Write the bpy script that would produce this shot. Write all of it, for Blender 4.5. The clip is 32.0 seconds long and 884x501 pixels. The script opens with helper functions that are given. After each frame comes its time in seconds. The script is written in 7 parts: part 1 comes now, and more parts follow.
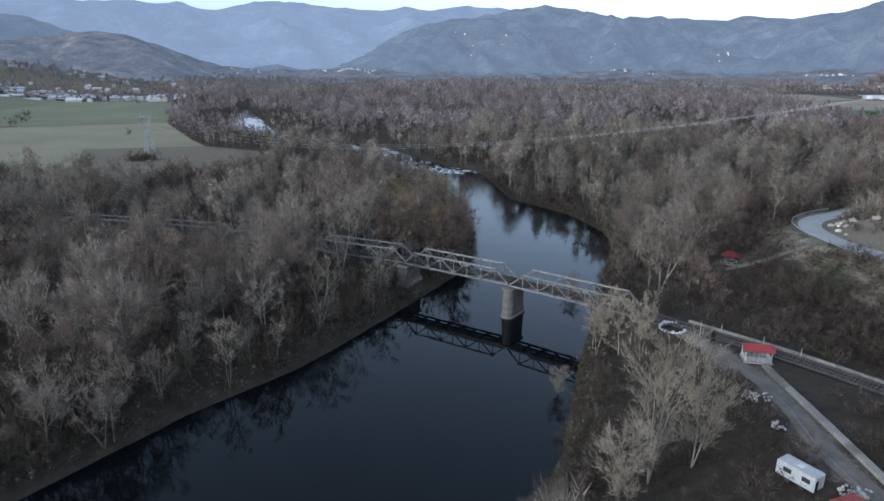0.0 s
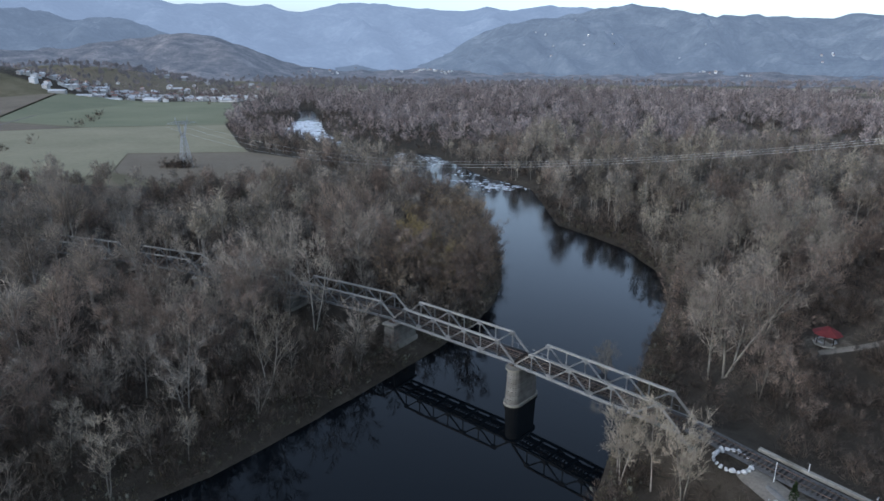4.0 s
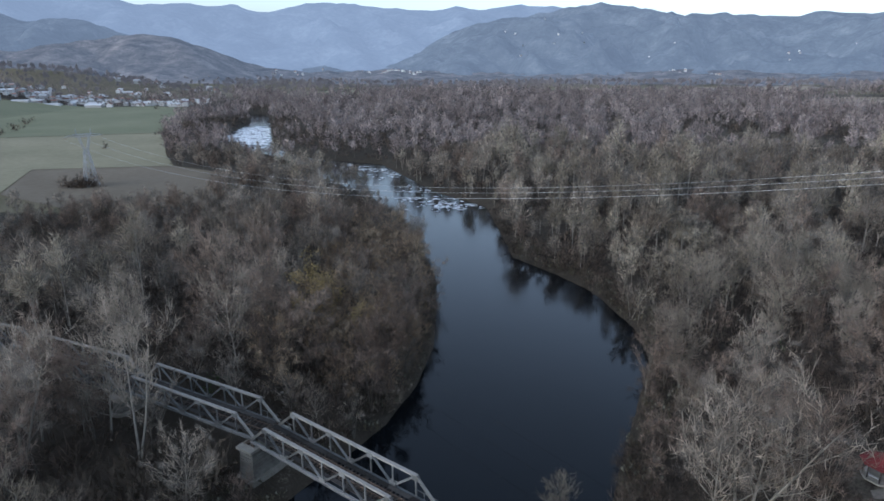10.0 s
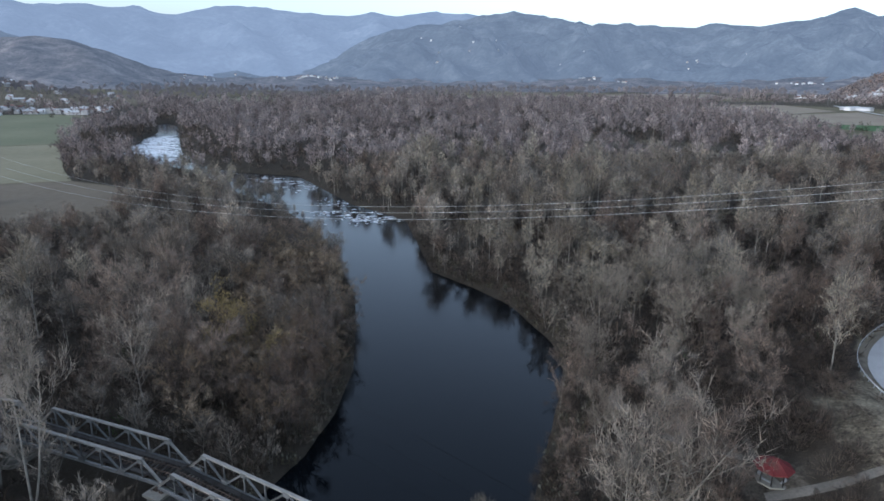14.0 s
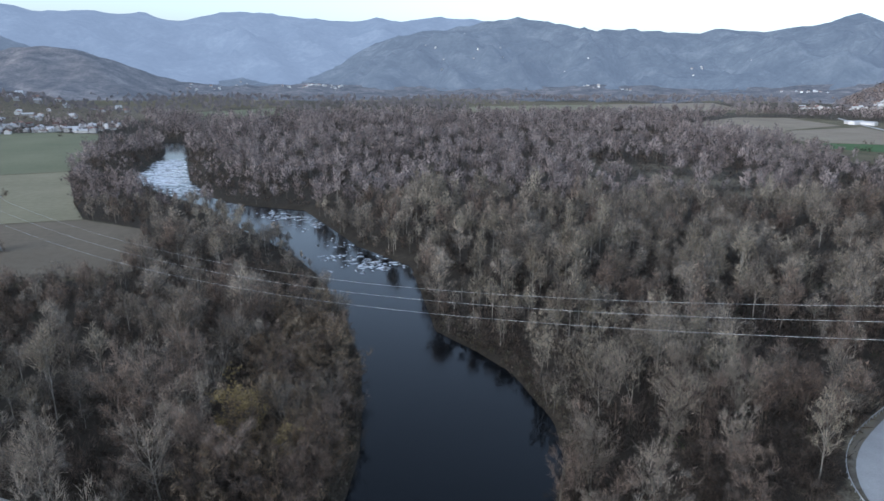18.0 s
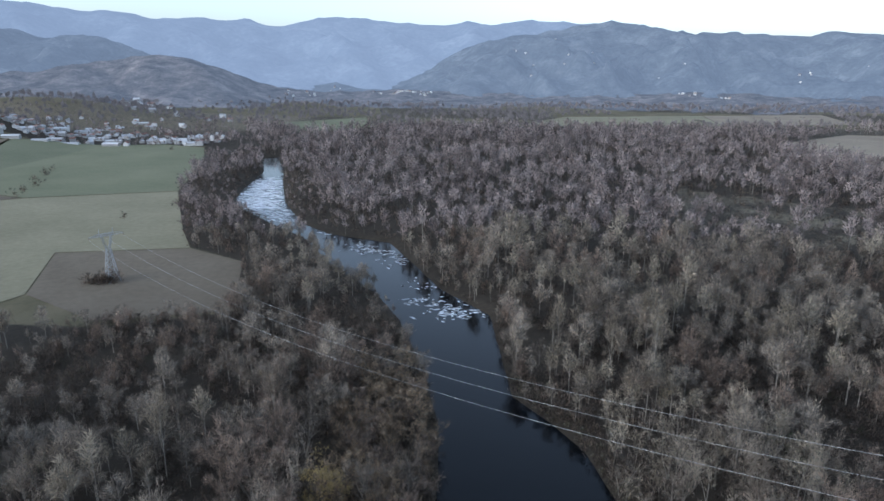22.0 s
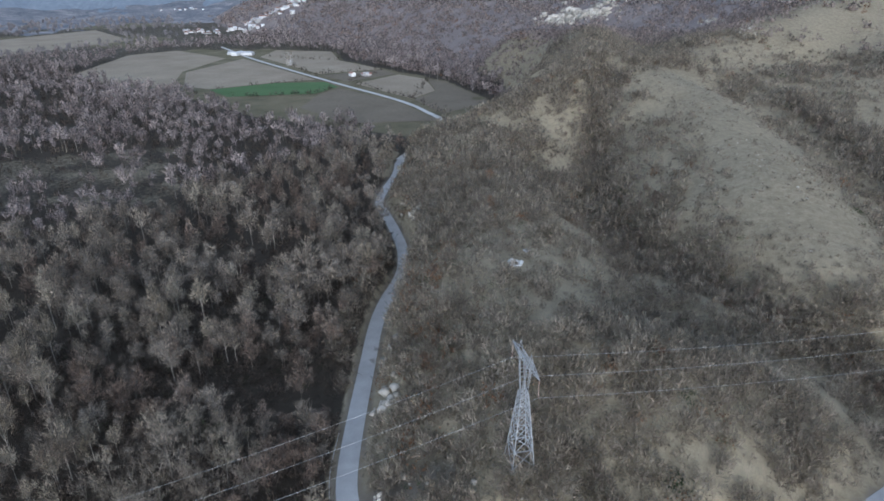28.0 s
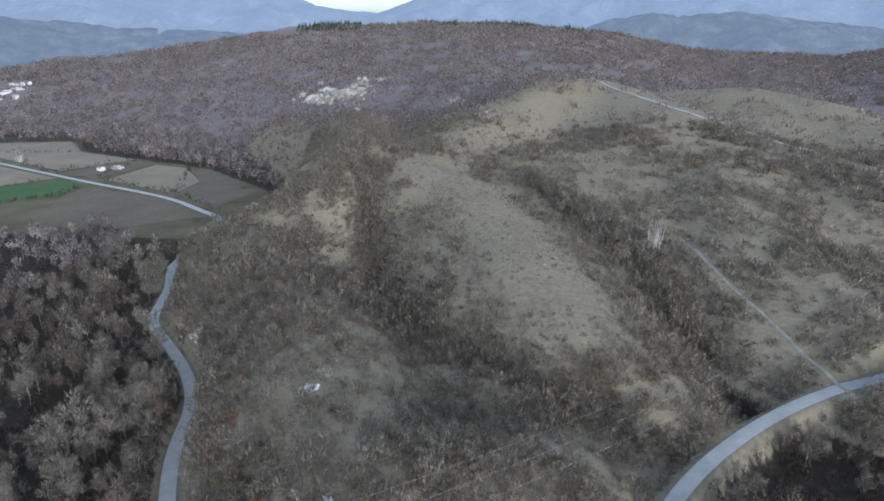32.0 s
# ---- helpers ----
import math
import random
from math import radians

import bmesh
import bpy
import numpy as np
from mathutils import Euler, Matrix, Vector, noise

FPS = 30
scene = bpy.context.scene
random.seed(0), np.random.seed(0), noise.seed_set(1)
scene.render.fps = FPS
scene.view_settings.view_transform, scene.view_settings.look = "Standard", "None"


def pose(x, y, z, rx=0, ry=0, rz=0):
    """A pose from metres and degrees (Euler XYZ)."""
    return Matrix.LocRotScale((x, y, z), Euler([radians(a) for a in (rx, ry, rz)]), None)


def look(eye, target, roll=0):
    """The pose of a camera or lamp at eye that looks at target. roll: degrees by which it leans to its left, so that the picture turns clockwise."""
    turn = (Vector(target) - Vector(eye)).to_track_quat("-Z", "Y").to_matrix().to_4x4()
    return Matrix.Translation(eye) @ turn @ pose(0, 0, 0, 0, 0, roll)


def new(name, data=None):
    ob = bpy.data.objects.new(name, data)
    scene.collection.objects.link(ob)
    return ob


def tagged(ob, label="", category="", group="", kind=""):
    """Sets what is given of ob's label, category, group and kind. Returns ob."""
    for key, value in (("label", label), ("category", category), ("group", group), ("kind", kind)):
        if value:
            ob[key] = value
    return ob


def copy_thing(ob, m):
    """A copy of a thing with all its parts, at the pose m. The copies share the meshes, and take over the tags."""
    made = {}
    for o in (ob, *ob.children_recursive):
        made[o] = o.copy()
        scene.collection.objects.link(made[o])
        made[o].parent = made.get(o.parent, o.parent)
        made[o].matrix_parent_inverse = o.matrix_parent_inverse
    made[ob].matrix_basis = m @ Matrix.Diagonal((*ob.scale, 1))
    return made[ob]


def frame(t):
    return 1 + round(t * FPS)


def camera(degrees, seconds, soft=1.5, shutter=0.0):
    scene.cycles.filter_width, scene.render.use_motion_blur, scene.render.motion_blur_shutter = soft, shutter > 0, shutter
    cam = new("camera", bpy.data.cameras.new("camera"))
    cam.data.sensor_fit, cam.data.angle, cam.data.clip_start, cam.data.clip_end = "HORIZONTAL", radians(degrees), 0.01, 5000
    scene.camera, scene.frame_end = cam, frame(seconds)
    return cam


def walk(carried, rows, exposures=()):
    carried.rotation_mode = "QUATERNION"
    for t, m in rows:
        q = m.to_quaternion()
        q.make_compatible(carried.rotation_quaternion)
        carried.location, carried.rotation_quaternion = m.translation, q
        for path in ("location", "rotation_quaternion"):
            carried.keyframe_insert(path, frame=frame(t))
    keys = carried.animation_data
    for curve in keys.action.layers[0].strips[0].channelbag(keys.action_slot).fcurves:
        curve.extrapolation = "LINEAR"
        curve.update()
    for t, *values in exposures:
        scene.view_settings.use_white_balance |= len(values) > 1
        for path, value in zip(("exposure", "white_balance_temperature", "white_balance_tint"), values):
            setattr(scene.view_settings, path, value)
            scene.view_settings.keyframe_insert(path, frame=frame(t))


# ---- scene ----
# ---- camera: time, x, y, height, pitch, lean, turn ----
cam = camera(70.77, 32.0, soft=1.55)
ROWS = [
    (0, 0.00, 0.00, 61.00, -16.80, 0.14, -0.00),
    (0.5, 2.02, 5.75, 61.27, -16.81, 0.13, -0.21),
    (1, 4.14, 11.35, 61.47, -16.82, 0.08, -0.24),
    (1.5, 6.28, 16.78, 61.69, -16.83, 0.02, -0.24),
    (2, 8.40, 21.87, 61.92, -16.83, -0.08, -0.22),
    (2.5, 10.45, 26.51, 62.09, -16.82, -0.06, -0.22),
    (3, 12.46, 30.72, 62.23, -16.81, -0.01, 1.89),
    (3.5, 14.45, 34.52, 62.32, -16.79, 0.00, 3.14),
    (4, 16.27, 38.18, 62.40, -16.78, 0.20, 7.23),
    (4.5, 17.70, 41.80, 62.44, -16.78, 0.21, 8.38),
    (6.5, 21.26, 57.01, 62.73, -16.78, 0.15, 9.66),
    (7, 21.90, 61.14, 62.72, -16.80, 0.09, 9.86),
    (7.5, 22.44, 65.49, 62.64, -16.82, 0.07, 10.00),
    (8, 22.89, 69.97, 62.61, -16.84, 0.01, 10.11),
    (8.5, 23.39, 74.37, 62.59, -16.84, -0.02, 9.43),
    (9, 23.88, 78.43, 62.62, -16.84, -0.04, 8.61),
    (9.5, 24.56, 81.62, 62.65, -16.80, -0.14, 6.80),
    (10, 25.31, 83.73, 62.67, -16.77, -0.21, 4.93),
    (10.5, 26.15, 84.73, 62.68, -16.74, -0.25, 3.56),
    (11, 26.81, 85.00, 62.70, -16.69, -0.27, 1.42),
    (11.5, 27.26, 85.01, 62.68, -16.64, -0.21, -0.44),
    (12, 27.36, 84.83, 62.72, -16.57, -0.21, -1.69),
    (12.5, 27.32, 84.71, 63.09, -16.49, -0.08, -2.01),
    (13, 27.16, 84.70, 63.78, -16.41, 0.02, -2.21),
    (13.5, 26.90, 84.70, 64.67, -16.35, 0.13, -2.38),
    (14, 26.61, 84.79, 66.00, -16.30, 0.26, -2.49),
    (14.5, 26.51, 85.09, 68.02, -16.25, 0.29, -2.49),
    (16.5, 26.68, 85.49, 78.60, -16.22, 0.29, -2.40),
    (17, 26.72, 85.57, 81.29, -16.20, 0.16, -2.39),
    (17.5, 26.75, 85.65, 84.04, -16.18, 0.11, -2.36),
    (18, 26.79, 85.71, 86.84, -16.15, 0.10, -2.04),
    (18.5, 26.83, 85.76, 89.70, -16.12, 0.14, 0.81),
    (19, 26.87, 85.79, 92.62, -16.10, 0.14, 2.90),
    (19.5, 26.92, 85.81, 95.58, -16.09, 0.13, 3.79),
    (20, 26.95, 85.82, 98.59, -16.09, 0.05, 4.39),
    (20.5, 26.98, 85.84, 101.65, -16.11, -0.07, 4.84),
    (21, 27.00, 85.86, 104.75, -16.14, 0.01, 5.20),
    (21.5, 27.02, 85.91, 107.90, -16.18, -0.03, 5.54),
    (22, 27.03, 85.98, 111.09, -16.20, 0.12, 5.82),
    (22.5, 27.03, 86.07, 114.32, -17.12, 0.06, 6.09),
    (23, 27.02, 86.18, 117.59, -23.13, -0.08, 6.36),
    (23.5, 27.00, 86.27, 120.87, -24.54, -0.09, 6.56),
    (24, 26.99, 86.34, 124.16, -24.57, -0.20, 6.75),
    (24.5, 26.98, 86.37, 127.45, -24.60, -0.18, 6.39),
    (25, 26.99, 86.36, 130.75, -24.64, -0.05, 0.44),
    (25.5, 27.00, 86.34, 134.04, -24.66, 0.55, -14.56),
    (26, 27.00, 86.32, 137.33, -24.67, 0.44, -31.93),
    (26.5, 27.00, 86.31, 140.61, -24.67, 0.08, -42.96),
    (28.5, 26.91, 86.25, 153.71, -24.71, -0.11, -53.77),
    (29, 26.89, 86.25, 157.00, -24.78, -0.04, -55.93),
    (29.5, 26.85, 86.26, 160.29, -24.81, -0.07, -58.97),
    (30, 26.81, 86.28, 163.59, -24.28, -0.12, -62.08),
    (30.5, 26.76, 86.31, 166.90, -23.22, -0.15, -65.14),
    (31, 26.70, 86.35, 170.20, -21.83, -0.18, -68.43),
    (31.5, 26.63, 86.39, 173.51, -20.53, -0.16, -71.47),
    (32, 26.57, 86.43, 176.82, -19.33, -0.12, -73.79),
]
EXPOSURES = [(0.0, 1.53, 5200, 10), (14.0, 1.53, 5200, 10), (20.0, 1.6, 5250, 10), (22.0, 1.62, 5220, 10), (24.0, 1.63, 5050, 10), (26.0, 1.58, 5120, 10), (30.0, 1.6, 5200, 10), (32.0, 1.62, 5200, 10)]
walk(cam, [(t, pose(x, y, z, 90 + pitch, 0, turn) @ pose(0, 0, 0, 0, 0, lean)) for t, x, y, z, pitch, lean, turn in ROWS], EXPOSURES)

# ---- sky and sun: a dull winter evening under thin cloud ----
SUN_UP, SUN_ROUND = 9.0, 232.0
world = bpy.data.worlds.new("sky")
scene.world = world
world.use_nodes = True
wn, wl = world.node_tree.nodes, world.node_tree.links
sky_tex = wn.new("ShaderNodeTexSky")
sky_tex.sky_type, sky_tex.sun_disc = "NISHITA", False
sky_tex.sun_elevation, sky_tex.sun_rotation = radians(SUN_UP), radians(SUN_ROUND)
sky_tex.air_density, sky_tex.dust_density, sky_tex.ozone_density = 1.0, 2.5, 1.5
pale = wn.new("ShaderNodeHueSaturation")
pale.inputs["Saturation"].default_value = 0.45
wl.new(sky_tex.outputs[0], pale.inputs["Color"])
wl.new(pale.outputs[0], wn["Background"].inputs["Color"])
wn["Background"].inputs["Strength"].default_value = 0.16
sun = new("sun", bpy.data.lights.new("sun", "SUN"))
sun.data.energy, sun.data.angle, sun.data.color = 0.3, radians(40), (1.0, 0.96, 0.9)
su, sr = radians(SUN_UP), radians(SUN_ROUND)
sun.matrix_world = look((900 * math.sin(sr) * math.cos(su), 900 * math.cos(sr) * math.cos(su), 900 * math.sin(su)), (0, 0, 0))

# ---- materials ----
def material(name, rough=0.8, metal=0.0, spec=0.3):
    m = bpy.data.materials.new(name)
    m.use_nodes = True
    b = m.node_tree.nodes["Principled BSDF"]
    b.inputs["Roughness"].default_value, b.inputs["Metallic"].default_value = rough, metal
    b.inputs["Specular IOR Level"].default_value = spec
    return m, m.node_tree.nodes, m.node_tree.links, b


def noise_node(n, l, scale, detail=4.0, rough=0.6, coord=None):
    t = n.new("ShaderNodeTexNoise")
    t.inputs["Scale"].default_value, t.inputs["Detail"].default_value, t.inputs["Roughness"].default_value = scale, detail, rough
    if coord is None:
        coord = n.new("ShaderNodeNewGeometry").outputs["Position"]
    l.new(coord, t.inputs["Vector"])
    return t.outputs["Fac"]


def ramp(n, l, fac, stops):
    r = n.new("ShaderNodeValToRGB")
    while len(r.color_ramp.elements) < len(stops):
        r.color_ramp.elements.new(0.5)
    for e, (p, c) in zip(r.color_ramp.elements, stops):
        e.position, e.color = p, (*c, 1) if len(c) == 3 else c
    l.new(fac, r.inputs["Fac"])
    return r.outputs["Color"]


def mix(n, l, fac, a, b, blend="MIX"):
    x = n.new("ShaderNodeMix")
    x.data_type, x.blend_type = "RGBA", blend
    for sock, v in ((x.inputs[0], fac), (x.inputs[6], a), (x.inputs[7], b)):
        if isinstance(v, bpy.types.NodeSocket):
            l.new(v, sock)
        elif isinstance(v, tuple):
            sock.default_value = (*v, 1)
        else:
            sock.default_value = v
    return x.outputs[2]


def maths(n, l, op, a, b=0.0):
    x = n.new("ShaderNodeMath")
    x.operation, x.use_clamp = op, False
    for sock, v in zip(x.inputs, (a, b)):
        if isinstance(v, bpy.types.NodeSocket):
            l.new(v, sock)
        else:
            sock.default_value = v
    return x.outputs[0]


def bump(n, l, b, height, strength=0.5, dist=0.1):
    x = n.new("ShaderNodeBump")
    x.inputs["Strength"].default_value, x.inputs["Distance"].default_value = strength, dist
    l.new(height, x.inputs["Height"])
    l.new(x.outputs[0], b.inputs["Normal"])


def mottled(name, dark, light, scale, fine, rough=0.85, spec=0.2, metal=0.0, bumps=0.4, dist=0.05, islands=0.0, objects=0.0):
    """A surface that varies between two colours at two scales, with fine relief."""
    m, n, l, b = material(name, rough, metal, spec)
    big, small = noise_node(n, l, scale), noise_node(n, l, fine, 3.0)
    f = maths(n, l, "ADD", maths(n, l, "MULTIPLY", big, 0.6), maths(n, l, "MULTIPLY", small, 0.4))
    if islands:
        g = n.new("ShaderNodeNewGeometry").outputs["Random Per Island"]
        f = maths(n, l, "ADD", f, maths(n, l, "MULTIPLY", maths(n, l, "SUBTRACT", g, 0.5), islands))
    if objects:
        g = n.new("ShaderNodeObjectInfo").outputs["Random"]
        f = maths(n, l, "ADD", f, maths(n, l, "MULTIPLY", maths(n, l, "SUBTRACT", g, 0.5), objects))
    l.new(ramp(n, l, f, [(0.3, dark), (0.7, light)]), b.inputs["Base Color"])
    if bumps:
        bump(n, l, b, small, bumps, dist)
    return m


def ground_material():
    """Leaf litter, dry grass, meadow and bare earth, by the zones of the sheet."""
    m, n, l, b = material("ground", 0.95, 0, 0.1)
    a = n.new("ShaderNodeAttribute")
    a.attribute_name = "zone"
    sep = n.new("ShaderNodeSeparateColor")
    l.new(a.outputs["Color"], sep.inputs[0])
    n1, n2, n3 = noise_node(n, l, 0.03, 5), noise_node(n, l, 0.3, 7, 0.72), noise_node(n, l, 2.2, 4, 0.7)
    nn = maths(n, l, "ADD", maths(n, l, "MULTIPLY", n2, 0.6), maths(n, l, "MULTIPLY", n3, 0.4))
    litter = ramp(n, l, nn, [(0.3, (0.022, 0.018, 0.013)), (0.55, (0.05, 0.041, 0.03)), (0.75, (0.085, 0.071, 0.05))])
    dry = ramp(n, l, nn, [(0.3, (0.112, 0.091, 0.059)), (0.45, (0.198, 0.166, 0.112)), (0.58, (0.262, 0.224, 0.156)), (0.74, (0.33, 0.286, 0.207))])
    green = ramp(n, l, n2, [(0.3, (0.105, 0.088, 0.058)), (0.7, (0.2, 0.17, 0.117))])
    dry = mix(n, l, ramp(n, l, n1, [(0.5, (0, 0, 0)), (0.68, (0.45, 0.45, 0.45))]), dry, green)
    meadow = ramp(n, l, maths(n, l, "ADD", maths(n, l, "MULTIPLY", n1, 0.7), maths(n, l, "MULTIPLY", n2, 0.3)),
                  [(0.35, (0.084, 0.076, 0.043)), (0.5, (0.126, 0.108, 0.064)), (0.65, (0.165, 0.137, 0.087))])
    earth = ramp(n, l, nn, [(0.3, (0.078, 0.063, 0.045)), (0.7, (0.204, 0.18, 0.144))])

    def soft(ch):
        v = maths(n, l, "ADD", sep.outputs[ch], maths(n, l, "MULTIPLY", maths(n, l, "SUBTRACT", nn, 0.5), 0.9))
        return ramp(n, l, v, [(0.38, (0, 0, 0)), (0.62, (1, 1, 1))])

    c = mix(n, l, soft(0), litter, dry)
    c = mix(n, l, soft(1), c, meadow)
    c = mix(n, l, soft(2), c, earth)
    l.new(c, b.inputs["Base Color"])
    bump(n, l, b, nn, 0.9, 0.5)
    return m


def water_material():
    m, n, l, b = material("water", 0.04, 0, 0.5)
    b.inputs["IOR"].default_value = 1.235
    l.new(ramp(n, l, noise_node(n, l, 0.02), [(0.3, (0.0015, 0.0022, 0.003)), (0.7, (0.003, 0.0042, 0.0055))]), b.inputs["Base Color"])
    patch = noise_node(n, l, 0.035, 3)
    fine = noise_node(n, l, 1.6, 3)
    coarse = noise_node(n, l, 0.35, 2)
    h = maths(n, l, "ADD", maths(n, l, "MULTIPLY", fine, 0.25), coarse)
    where = n.new("ShaderNodeSeparateXYZ")
    l.new(n.new("ShaderNodeNewGeometry").outputs["Position"], where.inputs[0])
    run = n.new("ShaderNodeMapRange")
    run.inputs[1].default_value, run.inputs[2].default_value, run.inputs[3].default_value, run.inputs[4].default_value = 160, 265, -0.12, 0.3
    l.new(where.outputs[1], run.inputs[0])
    patch = maths(n, l, "ADD", patch, run.outputs[0])
    gain = ramp(n, l, patch, [(0.42, (0.1, 0.1, 0.1)), (0.62, (1, 1, 1))])
    bump(n, l, b, maths(n, l, "MULTIPLY", h, gain), 0.32, 0.08)
    l.new(ramp(n, l, patch, [(0.4, (0.02, 0.02, 0.02)), (0.75, (0.12, 0.12, 0.12))]), b.inputs["Roughness"])
    return m


def bark(name, dark, light, sp=0.15):
    return mottled(name, dark, light, 0.25, 4.0, 0.9, sp, 0, 0, 0.05, 0.0, 0.5)


def twigs(name, dark, light, cover=None):
    """Bare twigs or leaves: colour wanders from plant to plant and from twig to twig, and light shines through.
    cover: a spray of twigs too fine to be seen singly, with gaps between them."""
    m, n, l, b = material(name, 0.95, 0, 0.0)
    geo = n.new("ShaderNodeNewGeometry")
    plant = n.new("ShaderNodeAttribute")
    plant.attribute_name = "plant"
    own = maths(n, l, "FRACT", maths(n, l, "ADD", plant.outputs["Fac"], n.new("ShaderNodeObjectInfo").outputs["Random"]))
    f = maths(n, l, "ADD", maths(n, l, "MULTIPLY", own, 0.55), maths(n, l, "MULTIPLY", geo.outputs["Random Per Island"], 0.12))
    f = maths(n, l, "ADD", f, maths(n, l, "MULTIPLY", noise_node(n, l, 0.02, 3), 0.35))
    c = ramp(n, l, f, [(0.22, dark), (0.78, light)])
    d, t, x = n.new("ShaderNodeBsdfDiffuse"), n.new("ShaderNodeBsdfTranslucent"), n.new("ShaderNodeMixShader")
    l.new(c, d.inputs["Color"])
    l.new(c, t.inputs["Color"])
    x.inputs[0].default_value = 0.4
    if cover:
        # a spray of twigs points every way, so that it takes the light as a soft upright mass does
        up, blend = n.new("ShaderNodeCombineXYZ"), n.new("ShaderNodeMix")
        up.inputs[2].default_value = 1.0
        blend.data_type = "VECTOR"
        blend.inputs[0].default_value = 0.65
        l.new(geo.outputs["Normal"], blend.inputs[4])
        l.new(up.outputs[0], blend.inputs[5])
        l.new(blend.outputs[1], d.inputs["Normal"])
        x.inputs[0].default_value = 0.3
    l.new(d.outputs[0], x.inputs[1])
    l.new(t.outputs[0], x.inputs[2])
    last = x
    if cover:
        gaps, last = n.new("ShaderNodeBsdfTransparent"), n.new("ShaderNodeMixShader")
        at, sp = n.new("ShaderNodeAttribute"), n.new("ShaderNodeSeparateColor")
        at.attribute_name = "spray"
        l.new(at.outputs["Color"], sp.inputs[0])
        body = maths(n, l, "MULTIPLY", maths(n, l, "MULTIPLY", sp.outputs[0], sp.outputs[1]), maths(n, l, "MULTIPLY", sp.outputs[2], 27.0))
        fine = maths(n, l, "ADD", maths(n, l, "MULTIPLY", noise_node(n, l, 3.5, 3, 0.7), 2.2), -0.25)
        x2 = n.new("ShaderNodeMath")
        x2.operation, x2.use_clamp = "MULTIPLY", True
        l.new(maths(n, l, "MULTIPLY", body, fine), x2.inputs[0])
        x2.inputs[1].default_value = 1.25 * cover
        l.new(x2.outputs[0], last.inputs[0])
        l.new(gaps.outputs[0], last.inputs[1])
        l.new(x.outputs[0], last.inputs[2])
    n.remove(b)
    l.new(last.outputs[0], n["Material Output"].inputs["Surface"])
    return m


def haze_glow_material(name, dark, light, glow, scale):
    """Far hills and tree belts, with the evening haze painted in as a bluish glow."""
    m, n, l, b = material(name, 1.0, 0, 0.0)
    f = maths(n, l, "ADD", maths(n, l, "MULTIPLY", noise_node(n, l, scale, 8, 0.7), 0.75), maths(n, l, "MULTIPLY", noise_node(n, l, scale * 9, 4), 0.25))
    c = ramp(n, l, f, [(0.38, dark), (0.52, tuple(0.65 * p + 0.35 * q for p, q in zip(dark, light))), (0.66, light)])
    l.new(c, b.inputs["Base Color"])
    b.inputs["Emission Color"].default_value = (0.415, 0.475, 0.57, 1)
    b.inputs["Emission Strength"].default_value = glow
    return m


M_GROUND, M_WATER = ground_material(), water_material()
M_BARK_PALE = bark("pale_bark", (0.1, 0.089, 0.071), (0.25, 0.225, 0.186))
M_BARK_GREY = bark("grey_bark", (0.045, 0.038, 0.03), (0.12, 0.104, 0.083))
M_BARK_DARK = bark("dark_bark", (0.0246, 0.0207, 0.0172), (0.064, 0.0541, 0.0443))
M_TWIG_GREY = twigs("grey_twigs", (0.134, 0.11, 0.0865), (0.303, 0.259, 0.207))
M_MIST_PALE = twigs("pale_twig_spray", (0.155, 0.128, 0.0945), (0.325, 0.277, 0.207), 0.36)
M_MIST_GREY = twigs("grey_twig_spray", (0.15, 0.122, 0.094), (0.312, 0.263, 0.207), 0.4)
M_MIST_BROWN = twigs("brown_twig_spray", (0.12, 0.09, 0.069), (0.265, 0.206, 0.158), 0.42)
M_MIST_OCHRE = twigs("ochre_twig_spray", (0.155, 0.112, 0.074), (0.33, 0.25, 0.165), 0.42)
M_TWIG_PALE = twigs("pale_twigs", (0.159, 0.134, 0.101), (0.35, 0.304, 0.234))
# lighter, bluer twigs for far trees: distance haze painted into the colour
M_TWIG_HAZED = twigs("hazed_grey_twigs", (0.17, 0.138, 0.125), (0.36, 0.302, 0.275))
M_MIST_HAZED = twigs("hazed_grey_twig_spray", (0.17, 0.138, 0.125), (0.36, 0.302, 0.275), 0.42)
M_TWIG_HAZED_BROWN = twigs("hazed_brown_twigs", (0.14, 0.112, 0.101), (0.28, 0.23, 0.208))
M_MIST_HAZED_BROWN = twigs("hazed_brown_twig_spray", (0.13, 0.104, 0.094), (0.27, 0.222, 0.2), 0.42)
M_TWIG_BEIGE = twigs("beige_twigs", (0.2, 0.168, 0.122), (0.42, 0.362, 0.276))
M_TWIG_BROWN = twigs("brown_twigs", (0.108, 0.081, 0.063), (0.25, 0.195, 0.154))
# undergrowth twigs painted darker to deepen the shade between the trees
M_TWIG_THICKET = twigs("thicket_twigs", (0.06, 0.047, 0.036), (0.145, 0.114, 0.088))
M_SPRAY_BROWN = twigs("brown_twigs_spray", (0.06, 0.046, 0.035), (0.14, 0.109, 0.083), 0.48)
M_TWIG_OCHRE = twigs("ochre_twigs", (0.155, 0.114, 0.078), (0.325, 0.25, 0.17))
M_SPRAY_OCHRE = twigs("ochre_twigs_spray", (0.1, 0.078, 0.055), (0.24, 0.19, 0.136), 0.5)
M_LEAF_YELLOW = twigs("yellow_leaves", (0.22, 0.166, 0.072), (0.43, 0.335, 0.16))
M_BARK_WHITE = bark("white_bark", (0.3, 0.285, 0.26), (0.5, 0.48, 0.44))
M_LEAF_RUST = twigs("rust_leaves", (0.105, 0.0524, 0.0282), (0.209, 0.113, 0.0605))
M_EVERGREEN = twigs("evergreen_leaves", (0.0216, 0.0324, 0.0144), (0.0648, 0.0792, 0.036))
